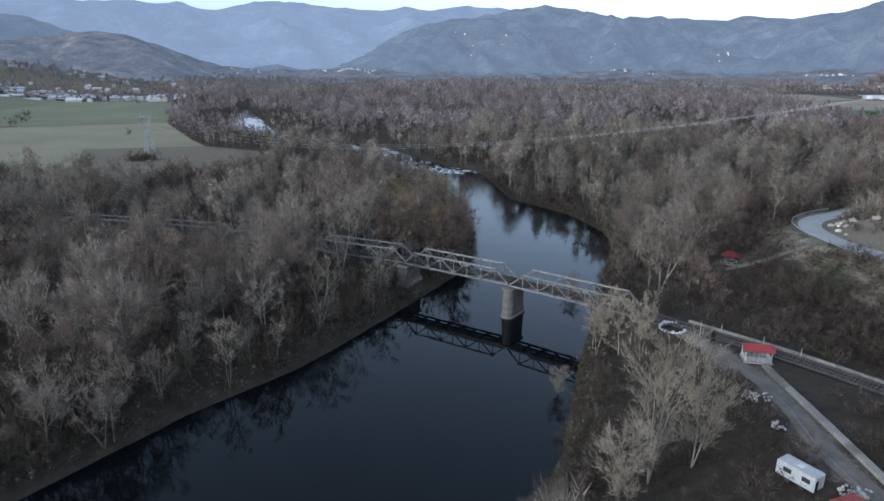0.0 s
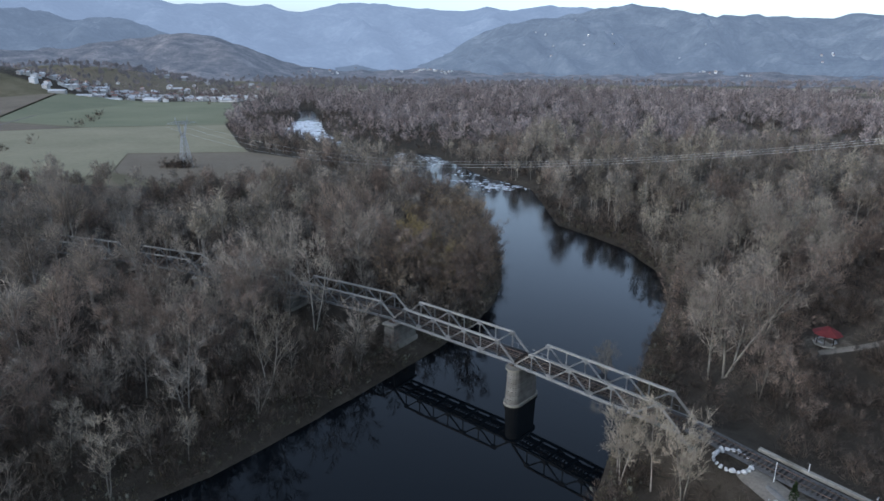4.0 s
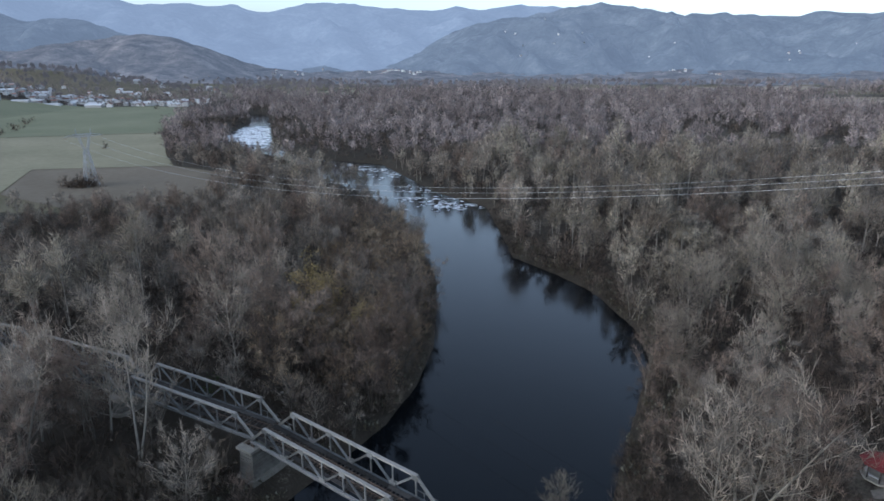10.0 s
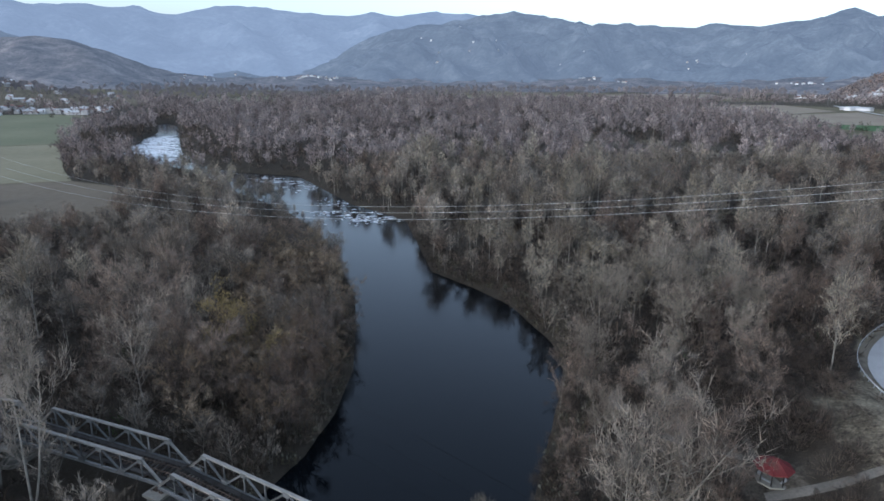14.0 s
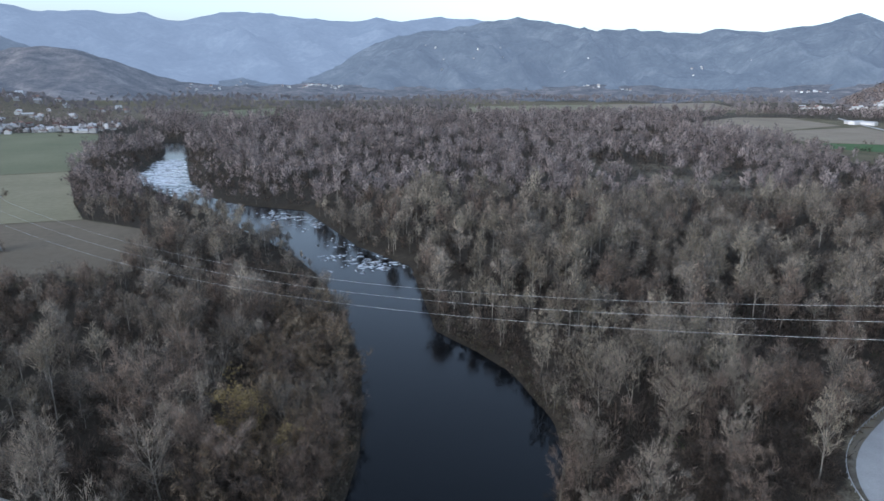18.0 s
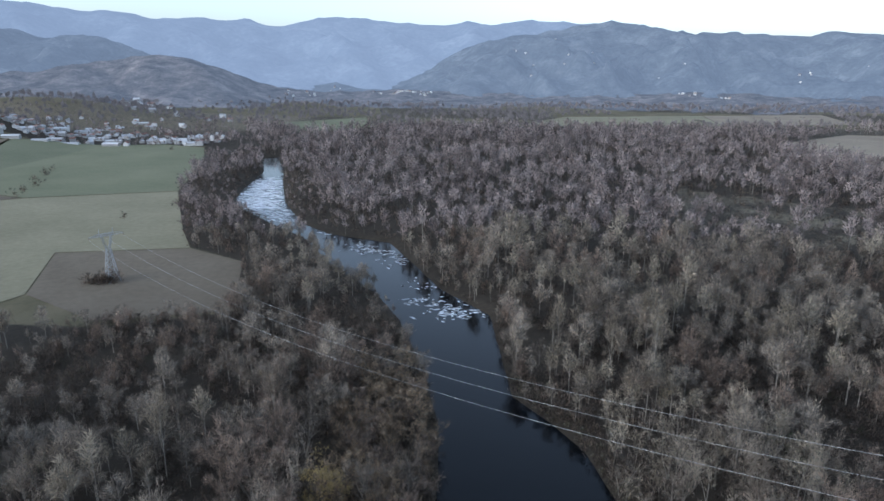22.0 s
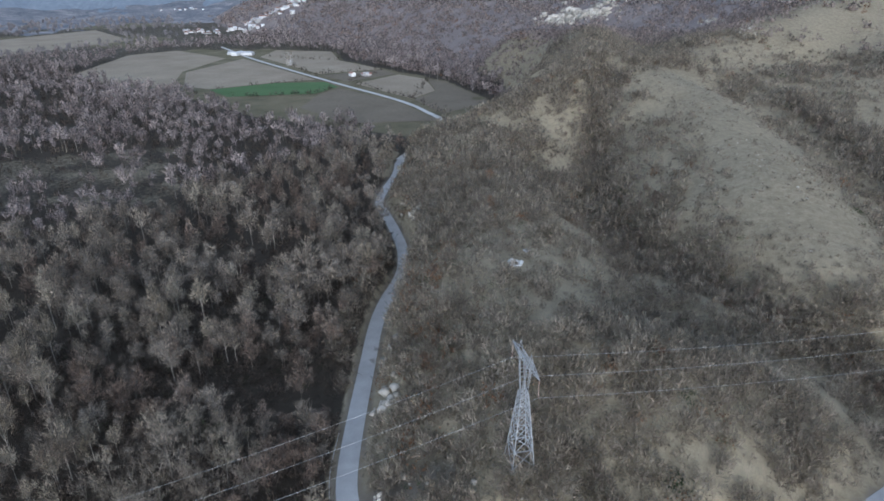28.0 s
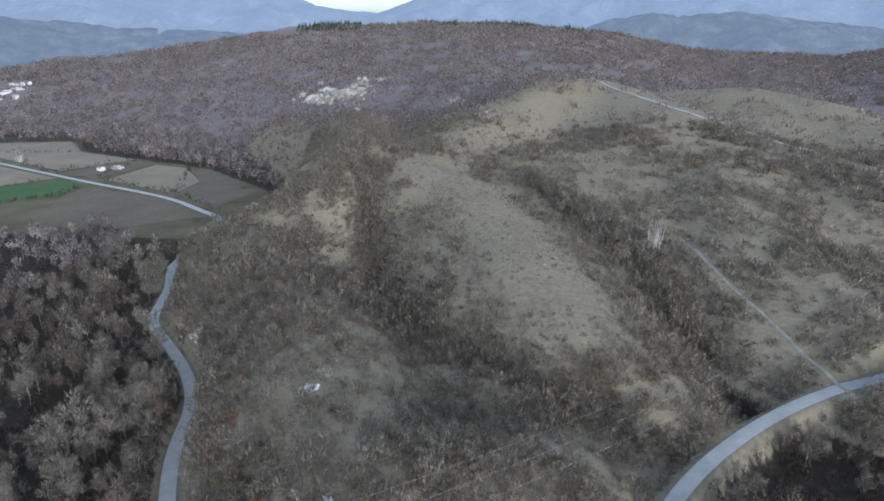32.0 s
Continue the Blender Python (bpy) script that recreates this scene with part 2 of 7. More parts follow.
M_SAGE = twigs("sage_spray", (0.085, 0.08, 0.056), (0.22, 0.208, 0.158), 1.2)
M_RUSH = twigs("dead_rushes", (0.07, 0.06, 0.036), (0.17, 0.146, 0.09))
M_SPRAY_PALE = twigs("pale_twigs_spray", (0.21, 0.172, 0.131), (0.49, 0.42, 0.333), 0.44)
M_TWIG_SCRUB = twigs("scrub_twigs", (0.125, 0.105, 0.08), (0.3, 0.255, 0.197))
M_SCRUB_DARK = twigs("dark_scrub_spray", (0.125, 0.103, 0.076), (0.28, 0.235, 0.178), 0.42)
M_SCRUB_GREY = twigs("olive_scrub_spray", (0.165, 0.138, 0.094), (0.32, 0.274, 0.196), 0.42)
M_SCRUB_RED = twigs("reddish_scrub_spray", (0.16, 0.128, 0.112), (0.28, 0.228, 0.2), 0.6)
M_TWIG_RED = twigs("reddish_twigs", (0.16, 0.128, 0.112), (0.28, 0.228, 0.2))
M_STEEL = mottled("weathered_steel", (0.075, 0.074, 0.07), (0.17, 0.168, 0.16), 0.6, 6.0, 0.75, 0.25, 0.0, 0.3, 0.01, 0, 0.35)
# paler steel for the top chords and end posts
M_STEEL_TOP = mottled("pale_steel", (0.14, 0.131, 0.115), (0.26, 0.245, 0.217), 0.6, 6.0, 0.75, 0.25, 0.0, 0.3, 0.01, 0, 0.2)
M_RUST = mottled("rusty_steel", (0.045, 0.0338, 0.0263), (0.128, 0.0938, 0.0713), 1.0, 8.0, 0.7, 0.3, 0.4, 0.3, 0.01)
M_SLEEPER = mottled("old_sleeper", (0.022, 0.019, 0.016), (0.065, 0.056, 0.047), 0.8, 7.0, 0.9, 0.2, 0, 0.5, 0.02, 0, 0.6)
M_PLANK = mottled("grey_planks", (0.022, 0.019, 0.016), (0.06, 0.053, 0.046), 0.8, 7.0, 0.9, 0.2, 0, 0.5, 0.02, 0, 0.5)
M_STONE = mottled("pier_stone", (0.08, 0.073, 0.06), (0.19, 0.178, 0.153), 0.7, 5.0, 0.9, 0.2, 0, 0.7, 0.04, 0, 0.12)
M_CONCRETE = mottled("pale_concrete", (0.14, 0.126, 0.1), (0.29, 0.268, 0.224), 0.5, 5.0, 0.9, 0.2, 0, 0.4, 0.02, 0, 0.3)
M_LANE = mottled("pale_lane", (0.32, 0.305, 0.28), (0.48, 0.465, 0.435), 0.1, 1.2, 0.95, 0.1, 0, 0.3, 0.03)
M_TRAIL = mottled("stony_trail", (0.18, 0.16, 0.132), (0.32, 0.295, 0.255), 0.25, 2.5, 0.95, 0.1, 0, 0.5, 0.04)
M_ASPHALT = mottled("worn_road", (0.25, 0.243, 0.232), (0.375, 0.366, 0.35), 0.15, 3.0, 0.85, 0.3, 0, 0.3, 0.02)
M_TRACK_DIRT = mottled("dirt_track", (0.085, 0.073, 0.058), (0.2, 0.178, 0.148), 0.25, 2.5, 0.95, 0.1, 0, 0.5, 0.04)
M_OLD_DIRT = mottled("old_dirt_track", (0.0744, 0.0676, 0.0582), (0.195, 0.186, 0.172), 0.25, 2.5, 0.95, 0.1, 0, 0.5, 0.04)
M_BALLAST = mottled("ballast", (0.0525, 0.0483, 0.0447), (0.142, 0.132, 0.121), 1.5, 9.0, 0.95, 0.1, 0, 0.8, 0.05)
M_ROCK = mottled("pale_rock", (0.23, 0.207, 0.168), (0.46, 0.42, 0.355), 0.4, 3.0, 0.9, 0.15, 0, 0.7, 0.1, 0.5)
M_RIVER_ROCK = mottled("wet_rock", (0.05, 0.05, 0.05), (0.2, 0.2, 0.19), 0.6, 4.0, 0.5, 0.5, 0, 0.7, 0.1, 0.5)
M_FOAM_GLARE = mottled("foam_and_glare", (0.5, 0.52, 0.54), (0.8, 0.82, 0.84), 1.2, 6.0, 0.8, 0.2, 0, 0.8, 0.1)
M_WHITE = mottled("white_paint", (0.3, 0.3, 0.288), (0.468, 0.468, 0.456), 0.5, 4.0, 0.7, 0.3, 0, 0.2, 0.01, 0, 0.2)
M_WHITEWASH = mottled("house_wall", (0.3, 0.292, 0.275), (0.56, 0.547, 0.525), 0.1, 1.0, 0.8, 0.2, 0, 0, 0.05, 0, 0.6)
M_ROOF_RED = mottled("red_tiles", (0.15, 0.075, 0.0562), (0.315, 0.188, 0.143), 0.1, 2.0, 0.85, 0.2, 0, 0.3, 0.05, 0, 0.9)
M_ROOF_PALE = mottled("pale_sheet_roof", (0.33, 0.33, 0.33), (0.55, 0.55, 0.55), 0.1, 2.0, 0.6, 0.3, 0, 0, 0.05, 0, 0.5)
M_RED_METAL = mottled("red_roof_sheet", (0.19, 0.024, 0.023), (0.29, 0.04, 0.037), 0.6, 5.0, 0.6, 0.4, 0, 0.2, 0.01)
M_RED_DARK = mottled("dark_red_shingle", (0.09, 0.016, 0.015), (0.16, 0.03, 0.028), 0.6, 5.0, 0.8, 0.2, 0, 0.3, 0.02)
M_GLASS_DARK = mottled("dark_window", (0.02, 0.022, 0.025), (0.05, 0.055, 0.06), 0.5, 4.0, 0.15, 0.5, 0, 0)
M_SCRAWL = mottled("dark_scrawl", (0.03, 0.06, 0.09), (0.08, 0.13, 0.17), 1.0, 6.0, 0.7, 0.3, 0, 0)
M_RUBBER = mottled("rubber", (0.02, 0.02, 0.02), (0.05, 0.05, 0.05), 2.0, 9.0, 0.8, 0.3, 0, 0.2, 0.01)
M_GALV = mottled("galvanised_lattice", (0.27, 0.275, 0.275), (0.4, 0.405, 0.405), 0.8, 5.0, 0.5, 0.5, 0.3, 0)
M_WIRE = mottled("aluminium_wire", (0.3, 0.3, 0.295), (0.42, 0.42, 0.41), 0.2, 3.0, 0.5, 0.5, 0.3, 0)
M_CERAMIC = mottled("brown_insulator", (0.1, 0.06, 0.05), (0.2, 0.13, 0.1), 1.0, 8.0, 0.3, 0.5, 0, 0)
M_FIELD_GREEN = mottled("winter_crop", (0.127, 0.132, 0.0775), (0.197, 0.194, 0.121), 0.012, 0.4, 0.95, 0.1, 0, 0.4, 0.2)
M_FIELD_LUSH = mottled("lush_crop", (0.056, 0.1, 0.036), (0.085, 0.138, 0.056), 0.03, 0.4, 0.95, 0.1, 0, 0.4, 0.2)
M_FIELD_TAN = mottled("stubble", (0.19, 0.152, 0.107), (0.29, 0.243, 0.178), 0.02, 0.25, 0.95, 0.1, 0, 0.4, 0.2)
M_FIELD_STRAW = mottled("dry_meadow", (0.165, 0.149, 0.0925), (0.267, 0.24, 0.158), 0.012, 0.25, 0.95, 0.1, 0, 0.4, 0.2)
M_FIELD_BROWN = mottled("fallow_soil", (0.108, 0.088, 0.062), (0.178, 0.147, 0.106), 0.015, 0.3, 0.95, 0.1, 0, 0.6, 0.3)
# bluish emission on these surfaces stands in for haze in the air
M_HILL_NEAR = haze_glow_material("near_foothills", (0.022, 0.019, 0.018), (0.19, 0.16, 0.14), 0.085, 0.016)
M_HAZED_BELT = haze_glow_material("hazed_tree_belts", (0.11, 0.093, 0.085), (0.25, 0.213, 0.195), 0.02, 0.03)
M_UPLAND = haze_glow_material("upland_scrub_hills", (0.105, 0.083, 0.07), (0.2, 0.162, 0.139), 0.035, 0.03)
M_HILL_MID = haze_glow_material("middle_mountains", (0.014, 0.018, 0.022), (0.085, 0.092, 0.094), 0.14, 0.008)
M_HILL_FAR = haze_glow_material("far_mountains", (0.02, 0.028, 0.04), (0.075, 0.085, 0.095), 0.23, 0.004)


# ---- building helpers ----
def part(name, bm, mat, parent, label=""):
    me = bpy.data.meshes.new(name)
    bm.to_mesh(me)
    bm.free()
    me.materials.append(mat)
    ob = new(name, me)
    ob.parent = parent
    return tagged(ob, label)


def thing(name, x, y, z, turn, label, category, group="", kind=""):
    e = new(name)
    e.matrix_world = pose(x, y, z, 0, 0, turn)
    e.empty_display_size = 0.3
    return tagged(e, label, category, group, kind)


def box(bm, x0, y0, z0, x1, y1, z1):
    vs = [bm.verts.new(p) for p in ((x0, y0, z0), (x1, y0, z0), (x1, y1, z0), (x0, y1, z0), (x0, y0, z1), (x1, y0, z1), (x1, y1, z1), (x0, y1, z1))]
    for q in ((0, 3, 2, 1), (4, 5, 6, 7), (0, 1, 5, 4), (1, 2, 6, 5), (2, 3, 7, 6), (3, 0, 4, 7)):
        bm.faces.new([vs[i] for i in q])
    return bm


def bar(bm, a, b, w, h):
    """A straight bar of rectangular section from a to b."""
    a, b = Vector(a), Vector(b)
    d = (b - a).normalized()
    up = Vector((0, 0, 1)) if abs(d.z) < 0.95 else Vector((0, 1, 0))
    s = d.cross(up).normalized() * (w / 2)
    u = s.cross(d).normalized() * (h / 2)
    vs = [bm.verts.new(p + i * s + j * u) for p in (a, b) for i, j in ((-1, -1), (1, -1), (1, 1), (-1, 1))]
    for q in ((3, 2, 1, 0), (4, 5, 6, 7), (0, 1, 5, 4), (1, 2, 6, 5), (2, 3, 7, 6), (3, 0, 4, 7)):
        bm.faces.new([vs[i] for i in q])
    return bm


def ibeam(bm, a, b, w, h, t=0.06):
    """A rolled section: two flanges and a web."""
    a, b = Vector(a), Vector(b)
    d = (b - a).normalized()
    up = Vector((0, 0, 1)) if abs(d.z) < 0.95 else Vector((0, 1, 0))
    u = d.cross(up).normalized().cross(d).normalized()
    for k, ww, hh in ((h / 2 - t / 2, w, t), (-h / 2 + t / 2, w, t), (0, t, h - 2 * t)):
        bar(bm, a + u * k, b + u * k, ww, hh)
    return bm


def prism(bm, ring, z0, z1, shrink=1.0):
    lo = [bm.verts.new((x, y, z0)) for x, y in ring]
    hi = [bm.verts.new((x * shrink, y * shrink, z1)) for x, y in ring]
    k = len(ring)
    for i in range(k):
        bm.faces.new((lo[i], lo[(i + 1) % k], hi[(i + 1) % k], hi[i]))
    bm.faces.new(hi)
    bm.faces.new(lo[::-1])
    return bm


def mesh_from(name, verts, faces, mats, mat_index=None, corners=None):
    """A mesh from arrays of places and triangles or quads."""
    verts, faces = np.asarray(verts, np.float32), np.asarray(faces, np.int32)
    me = bpy.data.meshes.new(name)
    k = faces.shape[1]
    me.vertices.add(len(verts))
    me.vertices.foreach_set("co", verts.ravel())
    me.loops.add(faces.size)
    me.loops.foreach_set("vertex_index", faces.ravel())
    me.polygons.add(len(faces))
    me.polygons.foreach_set("loop_start", np.arange(0, faces.size, k, dtype=np.int32))
    for m in mats:
        me.materials.append(m)
    if mat_index is not None:
        me.polygons.foreach_set("material_index", np.asarray(mat_index, np.int32))
    if any("spray" in m.name for m in mats):
        # each twig's three corners, so that a spray thins out towards its edges
        col = np.ones((len(verts), 4), np.float32)
        col[:, :3] = np.eye(3, dtype=np.float32)[np.arange(len(verts)) % 3 if corners is None else corners]
        me.color_attributes.new("spray", "BYTE_COLOR", "POINT").data.foreach_set("color", col.ravel())
    me.update(calc_edges=True)
    return me


# ---- the plan: river, roads, railway, hills ----
LEFT_BANK = [(-150, -60), (-105, 10), (-78, 50), (-61, 77), (-46, 99), (-29, 118), (-20, 133), (-12, 147), (-3, 163), (6, 180), (10, 195), (12, 215), (8, 262), (1, 288), (-9, 320), (-20, 350), (-38, 384), (-74, 430),
             (-110, 488), (-150, 528), (-205, 590), (-224, 655), (-243, 757), (-300, 900)]
RIGHT_BANK = [(-270, 880), (-230, 788), (-196, 690), (-162, 600), (-124, 528), (-94, 499), (-48, 481), (-31, 447), (-5, 394), (22, 360), (27, 324), (32, 285), (45, 268), (54, 253), (61, 226), (60, 210), (53, 190),
              (46, 170), (40, 150), (33, 130), (27, 112), (20, 88), (5, 55), (-20, 10), (-60, -60)]
RIVER = np.array(LEFT_BANK + RIGHT_BANK, float)
ROAD = [(470, -230, 24), (395, -120, 21), (342, -48, 18), (325, -21, 17), (295, 11, 16), (261, 38, 15), (231, 56, 14), (199, 67, 14.5), (165, 85, 15), (138, 106, 15), (120, 128, 15), (110, 148, 15), (106, 164, 15), (107.5, 177, 15), (114, 187, 14.5), (125, 197, 13.5), (144, 212, 11.5), (169, 231, 9.5), (194, 250, 8.5), (214, 262, 8), (240, 273, 8), (262, 292, 8), (280, 314, 8), (296, 336, 8), (312, 358, 8), (340, 372, 8), (366, 386, 8), (392, 408, 7.5), (450, 428, 6), (530, 455, 4.6), (547, 492, 4.4), (586, 563, 4.4), (621, 706, 4.4),
        (668, 870, 4.4), (716, 1035, 4.4), (782, 1204, 4.4)]
TRACK = [(44, 126.6, 8.75), (49, 121, 8.75), (54, 115.6, 8.75), (60, 109.6, 8.75), (66.5, 102.5, 8.75), (74, 93, 8.75), (92, 68, 8.75), (115, 30, 8.75), (150, -40, 8.75)]


def resample(pts, step):
    p = np.array(pts, float)
    for _ in range(3):
        q = np.empty((2 * len(p) - 2, p.shape[1]))
        q[0::2], q[1::2] = p[:-1] * 0.75 + p[1:] * 0.25, p[:-1] * 0.25 + p[1:] * 0.75
        p = np.vstack([p[:1], q, p[-1:]])
    d = np.r_[0, np.cumsum(np.hypot(*np.diff(p[:, :2], axis=0).T))]
    s = np.linspace(0, d[-1], max(2, int(d[-1] / step)))
    return np.stack([np.interp(s, d, p[:, i]) for i in range(p.shape[1])], 1)


def to_line(x, y, line):
    """Distance from places to a line, and the line's further values there."""
    line = np.asarray(line, float)
    best, val = np.full(x.shape, 1e9), np.zeros(x.shape)
    for a, b in zip(line[:-1], line[1:]):
        dx, dy = b[0] - a[0], b[1] - a[1]
        u = np.clip(((x - a[0]) * dx + (y - a[1]) * dy) / (dx * dx + dy * dy + 1e-9), 0, 1)
        d = np.hypot(x - a[0] - u * dx, y - a[1] - u * dy)
        near = d < best
        best = np.where(near, d, best)
        if line.shape[1] > 2:
            val = np.where(near, a[2] + u * (b[2] - a[2]), val)
    return best, val


def inside(x, y, poly):
    r = np.zeros(x.shape, bool)
    for a, b in zip(poly, np.roll(poly, -1, 0)):
        c = (a[1] > y) != (b[1] > y)
        r ^= c & (x < (b[0] - a[0]) * (y - a[1]) / (b[1] - a[1] + 1e-12) + a[0])
    return r


def smooth(a, b, v):
    t = np.clip((v - a) / (b - a), 0, 1)
    return t * t * (3 - 2 * t)


def value_noise(x, y, scale, seed):
    """Smooth noise from 0 to 1 over the plan."""
    g = np.random.RandomState(seed).rand(128, 128)
    u, v = x / scale, y / scale
    i, j = np.floor(u).astype(int), np.floor(v).astype(int)
    fu, fv = u - i, v - j
    fu, fv = fu * fu * (3 - 2 * fu), fv * fv * (3 - 2 * fv)
    a, b, c, d = g[i % 128, j % 128], g[(i + 1) % 128, j % 128], g[i % 128, (j + 1) % 128], g[(i + 1) % 128, (j + 1) % 128]
    return (a * (1 - fu) + b * fu) * (1 - fv) + (c * (1 - fu) + d * fu) * fv


RIDGES = [
    # crest line of each hill, the fall of its sides and the roundness of its top
    ([(114, 160, 20), (137, 147, 34), (180, 158, 43), (219, 200, 46), (285, 246, 43), (345, 300, 40), (400, 335, 40), (470, 350, 46)], 0.62, 14),
    ([(128, 118, 14.8), (110, 148, 15), (106, 164, 15), (107.5, 177, 14.8), (120, 194, 13.4)], 0.27, 4),
    ([(180, 158, 42), (197, 128, 41), (214, 106, 32)], 0.6, 14),
    ([(375, 322, 41), (398, 352, 36), (402, 380, 26)], 0.75, 8),
    ([(318, 100, 42), (366, 130, 51), (428, 165, 57), (500, 212, 66), (560, 290, 76)], 0.46, 18),
    ([(462, 338, 52), (500, 318, 74), (570, 320, 80), (650, 370, 84), (720, 400, 84)], 0.45, 25),
    ([(380, -70, 34), (470, -15, 52), (560, 10, 64), (680, -20, 76), (800, -60, 84)], 0.34, 30),
    ([(590, 268, 76), (640, 254, 82), (710, 241, 92), (800, 196, 112), (865, 176, 122), (926, 137, 115), (1010, 110, 114)], 0.36, 25),
    ([(926, 137, 114), (820, 80, 106), (724, 26, 98), (661, -55, 79), (600, -110, 70)], 0.27, 22),
    ([(960, -60, 108), (1040, -10, 120), (1100, 16, 125), (1200, 40, 122)], 0.3, 40),
    ([(780, -170, 86), (860, -130, 100), (960, -60, 106)], 0.3, 30),
    ([(420, -230, 40), (560, -160, 62), (740, -200, 80)], 0.3, 30),
]
GULLIES = [
    ([(258, 56, 0), (274, 90, 0), (289, 122, 0), (305, 150, 0), (326, 184, 0), (360, 215, 0), (406, 247, 0), (450, 268, 0), (530, 300, 0)], 12, 15),
    ([(305, 28, 0), (350, 40, 0), (390, 54, 0), (440, 74, 0), (497, 112, 0), (560, 165, 0)], 9, 15),
]


def river_side(x, y):
    """Distance from the water's edge: negative in the river."""
    d, _ = to_line(x, y, np.vstack([RIVER, RIVER[:1]]))
    return np.where(inside(x, y, RIVER), -d, d)


def height(x, y, full=False):
    x, y = np.asarray(x, float), np.asarray(y, float)
    wob = (value_noise(x, y, 23, 3) - 0.5) * 5 + (value_noise(x, y, 9, 4) - 0.5) * 2
    sd = river_side(x, y)
    plain = 2.2 + 1.8 * smooth(5, 40, sd) + 0.5 * (value_noise(x, y, 30, 5) - 0.5)
    flat = smooth(-70, -100, x + 0.2 * (y - 340)) * smooth(300, 320, y)
    plain = plain * (1 - flat) + 4.0 * flat
    shelf = smooth(30, 52, x) * smooth(20, 60, y) * smooth(215, 150, y) * smooth(8, 22, sd)
    plain = plain + 4.2 * shelf
    z = np.where(sd < 0, np.maximum(-2.0, sd * 0.35), np.minimum(plain, 0.1 + np.maximum(sd, 0) * 0.42))
    hills = np.full(x.shape, -50.0)
    for crest, fall, rnd in RIDGES:
        d, zr = to_line(x, y, crest)
        rough = (value_noise(x, y, 55, 11) - 0.5) * 9 + (value_noise(x, y, 21, 12) - 0.5) * 4 + (value_noise(x, y, 8, 13) - 0.5) * 1.4
        h = zr - fall * (np.sqrt((d + 0.9 * np.clip(rough, -4, 9) * smooth(4, 40, d)) ** 2 + rnd * rnd) - rnd)
        hills = np.maximum(hills, h) + 2.5 * np.exp(-np.abs(hills - h) / 4.0) * (hills > -20)
    for line, deep, wide in GULLIES:
        d, _ = to_line(x, y, line)
        hills = hills - deep * np.exp(-(d / wide) ** 2)
    upland = 20 + 0.085 * np.maximum(0, x * 0.95 + y * 0.05 - 520) + (value_noise(x, y, 160, 21) - 0.5) * 22 + (value_noise(x, y, 60, 22) - 0.5) * 9
    rim = smooth(0, 260, (x - 560) * 0.95 - np.maximum(0, y - 240) * 0.86)
    rim2 = smooth(0, 120, x - 300 - np.maximum(0, y - 60) * 0.8)
    upland = np.maximum(upland * rim, (14 + 0.17 * (np.minimum(x, 620) - 300)) * rim2)
    hills = np.maximum(hills, upland)
    rad = np.hypot(x, y)
    hills = hills - 190 * smooth(930, 1300, rad)
    d, _ = to_line(x, y, np.vstack([FAR_PLAIN, FAR_PLAIN[:1]]))
    hills = hills - 70 * smooth(-80, 6, np.where(inside(x, y, FAR_PLAIN), d, -d))
    z = np.maximum(z, np.where(sd > 20, hills, -50))
    back = smooth(1000, 2600, np.hypot(x + 250, y)) * smooth(-200, -900, x + 0.1 * y) * 32 + smooth(250, 0, np.hypot((x + 960) * 0.6, y - 1330)) * 45 + smooth(300, 0, np.hypot(x + 860, (y - 940) * 1.2)) * 58
    z = z + back
    d, rz = to_line(x, y, ROAD_LINE)
    k = smooth(11, 4.5, d)
    z = z * (1 - k) + rz * k
    d, rz = to_line(x, y, TRACK_LINE)
    k = smooth(9, 2.8, d)
    z = z * (1 - k) + (rz - 0.25) * k
    return (z, sd, wob) if full else z


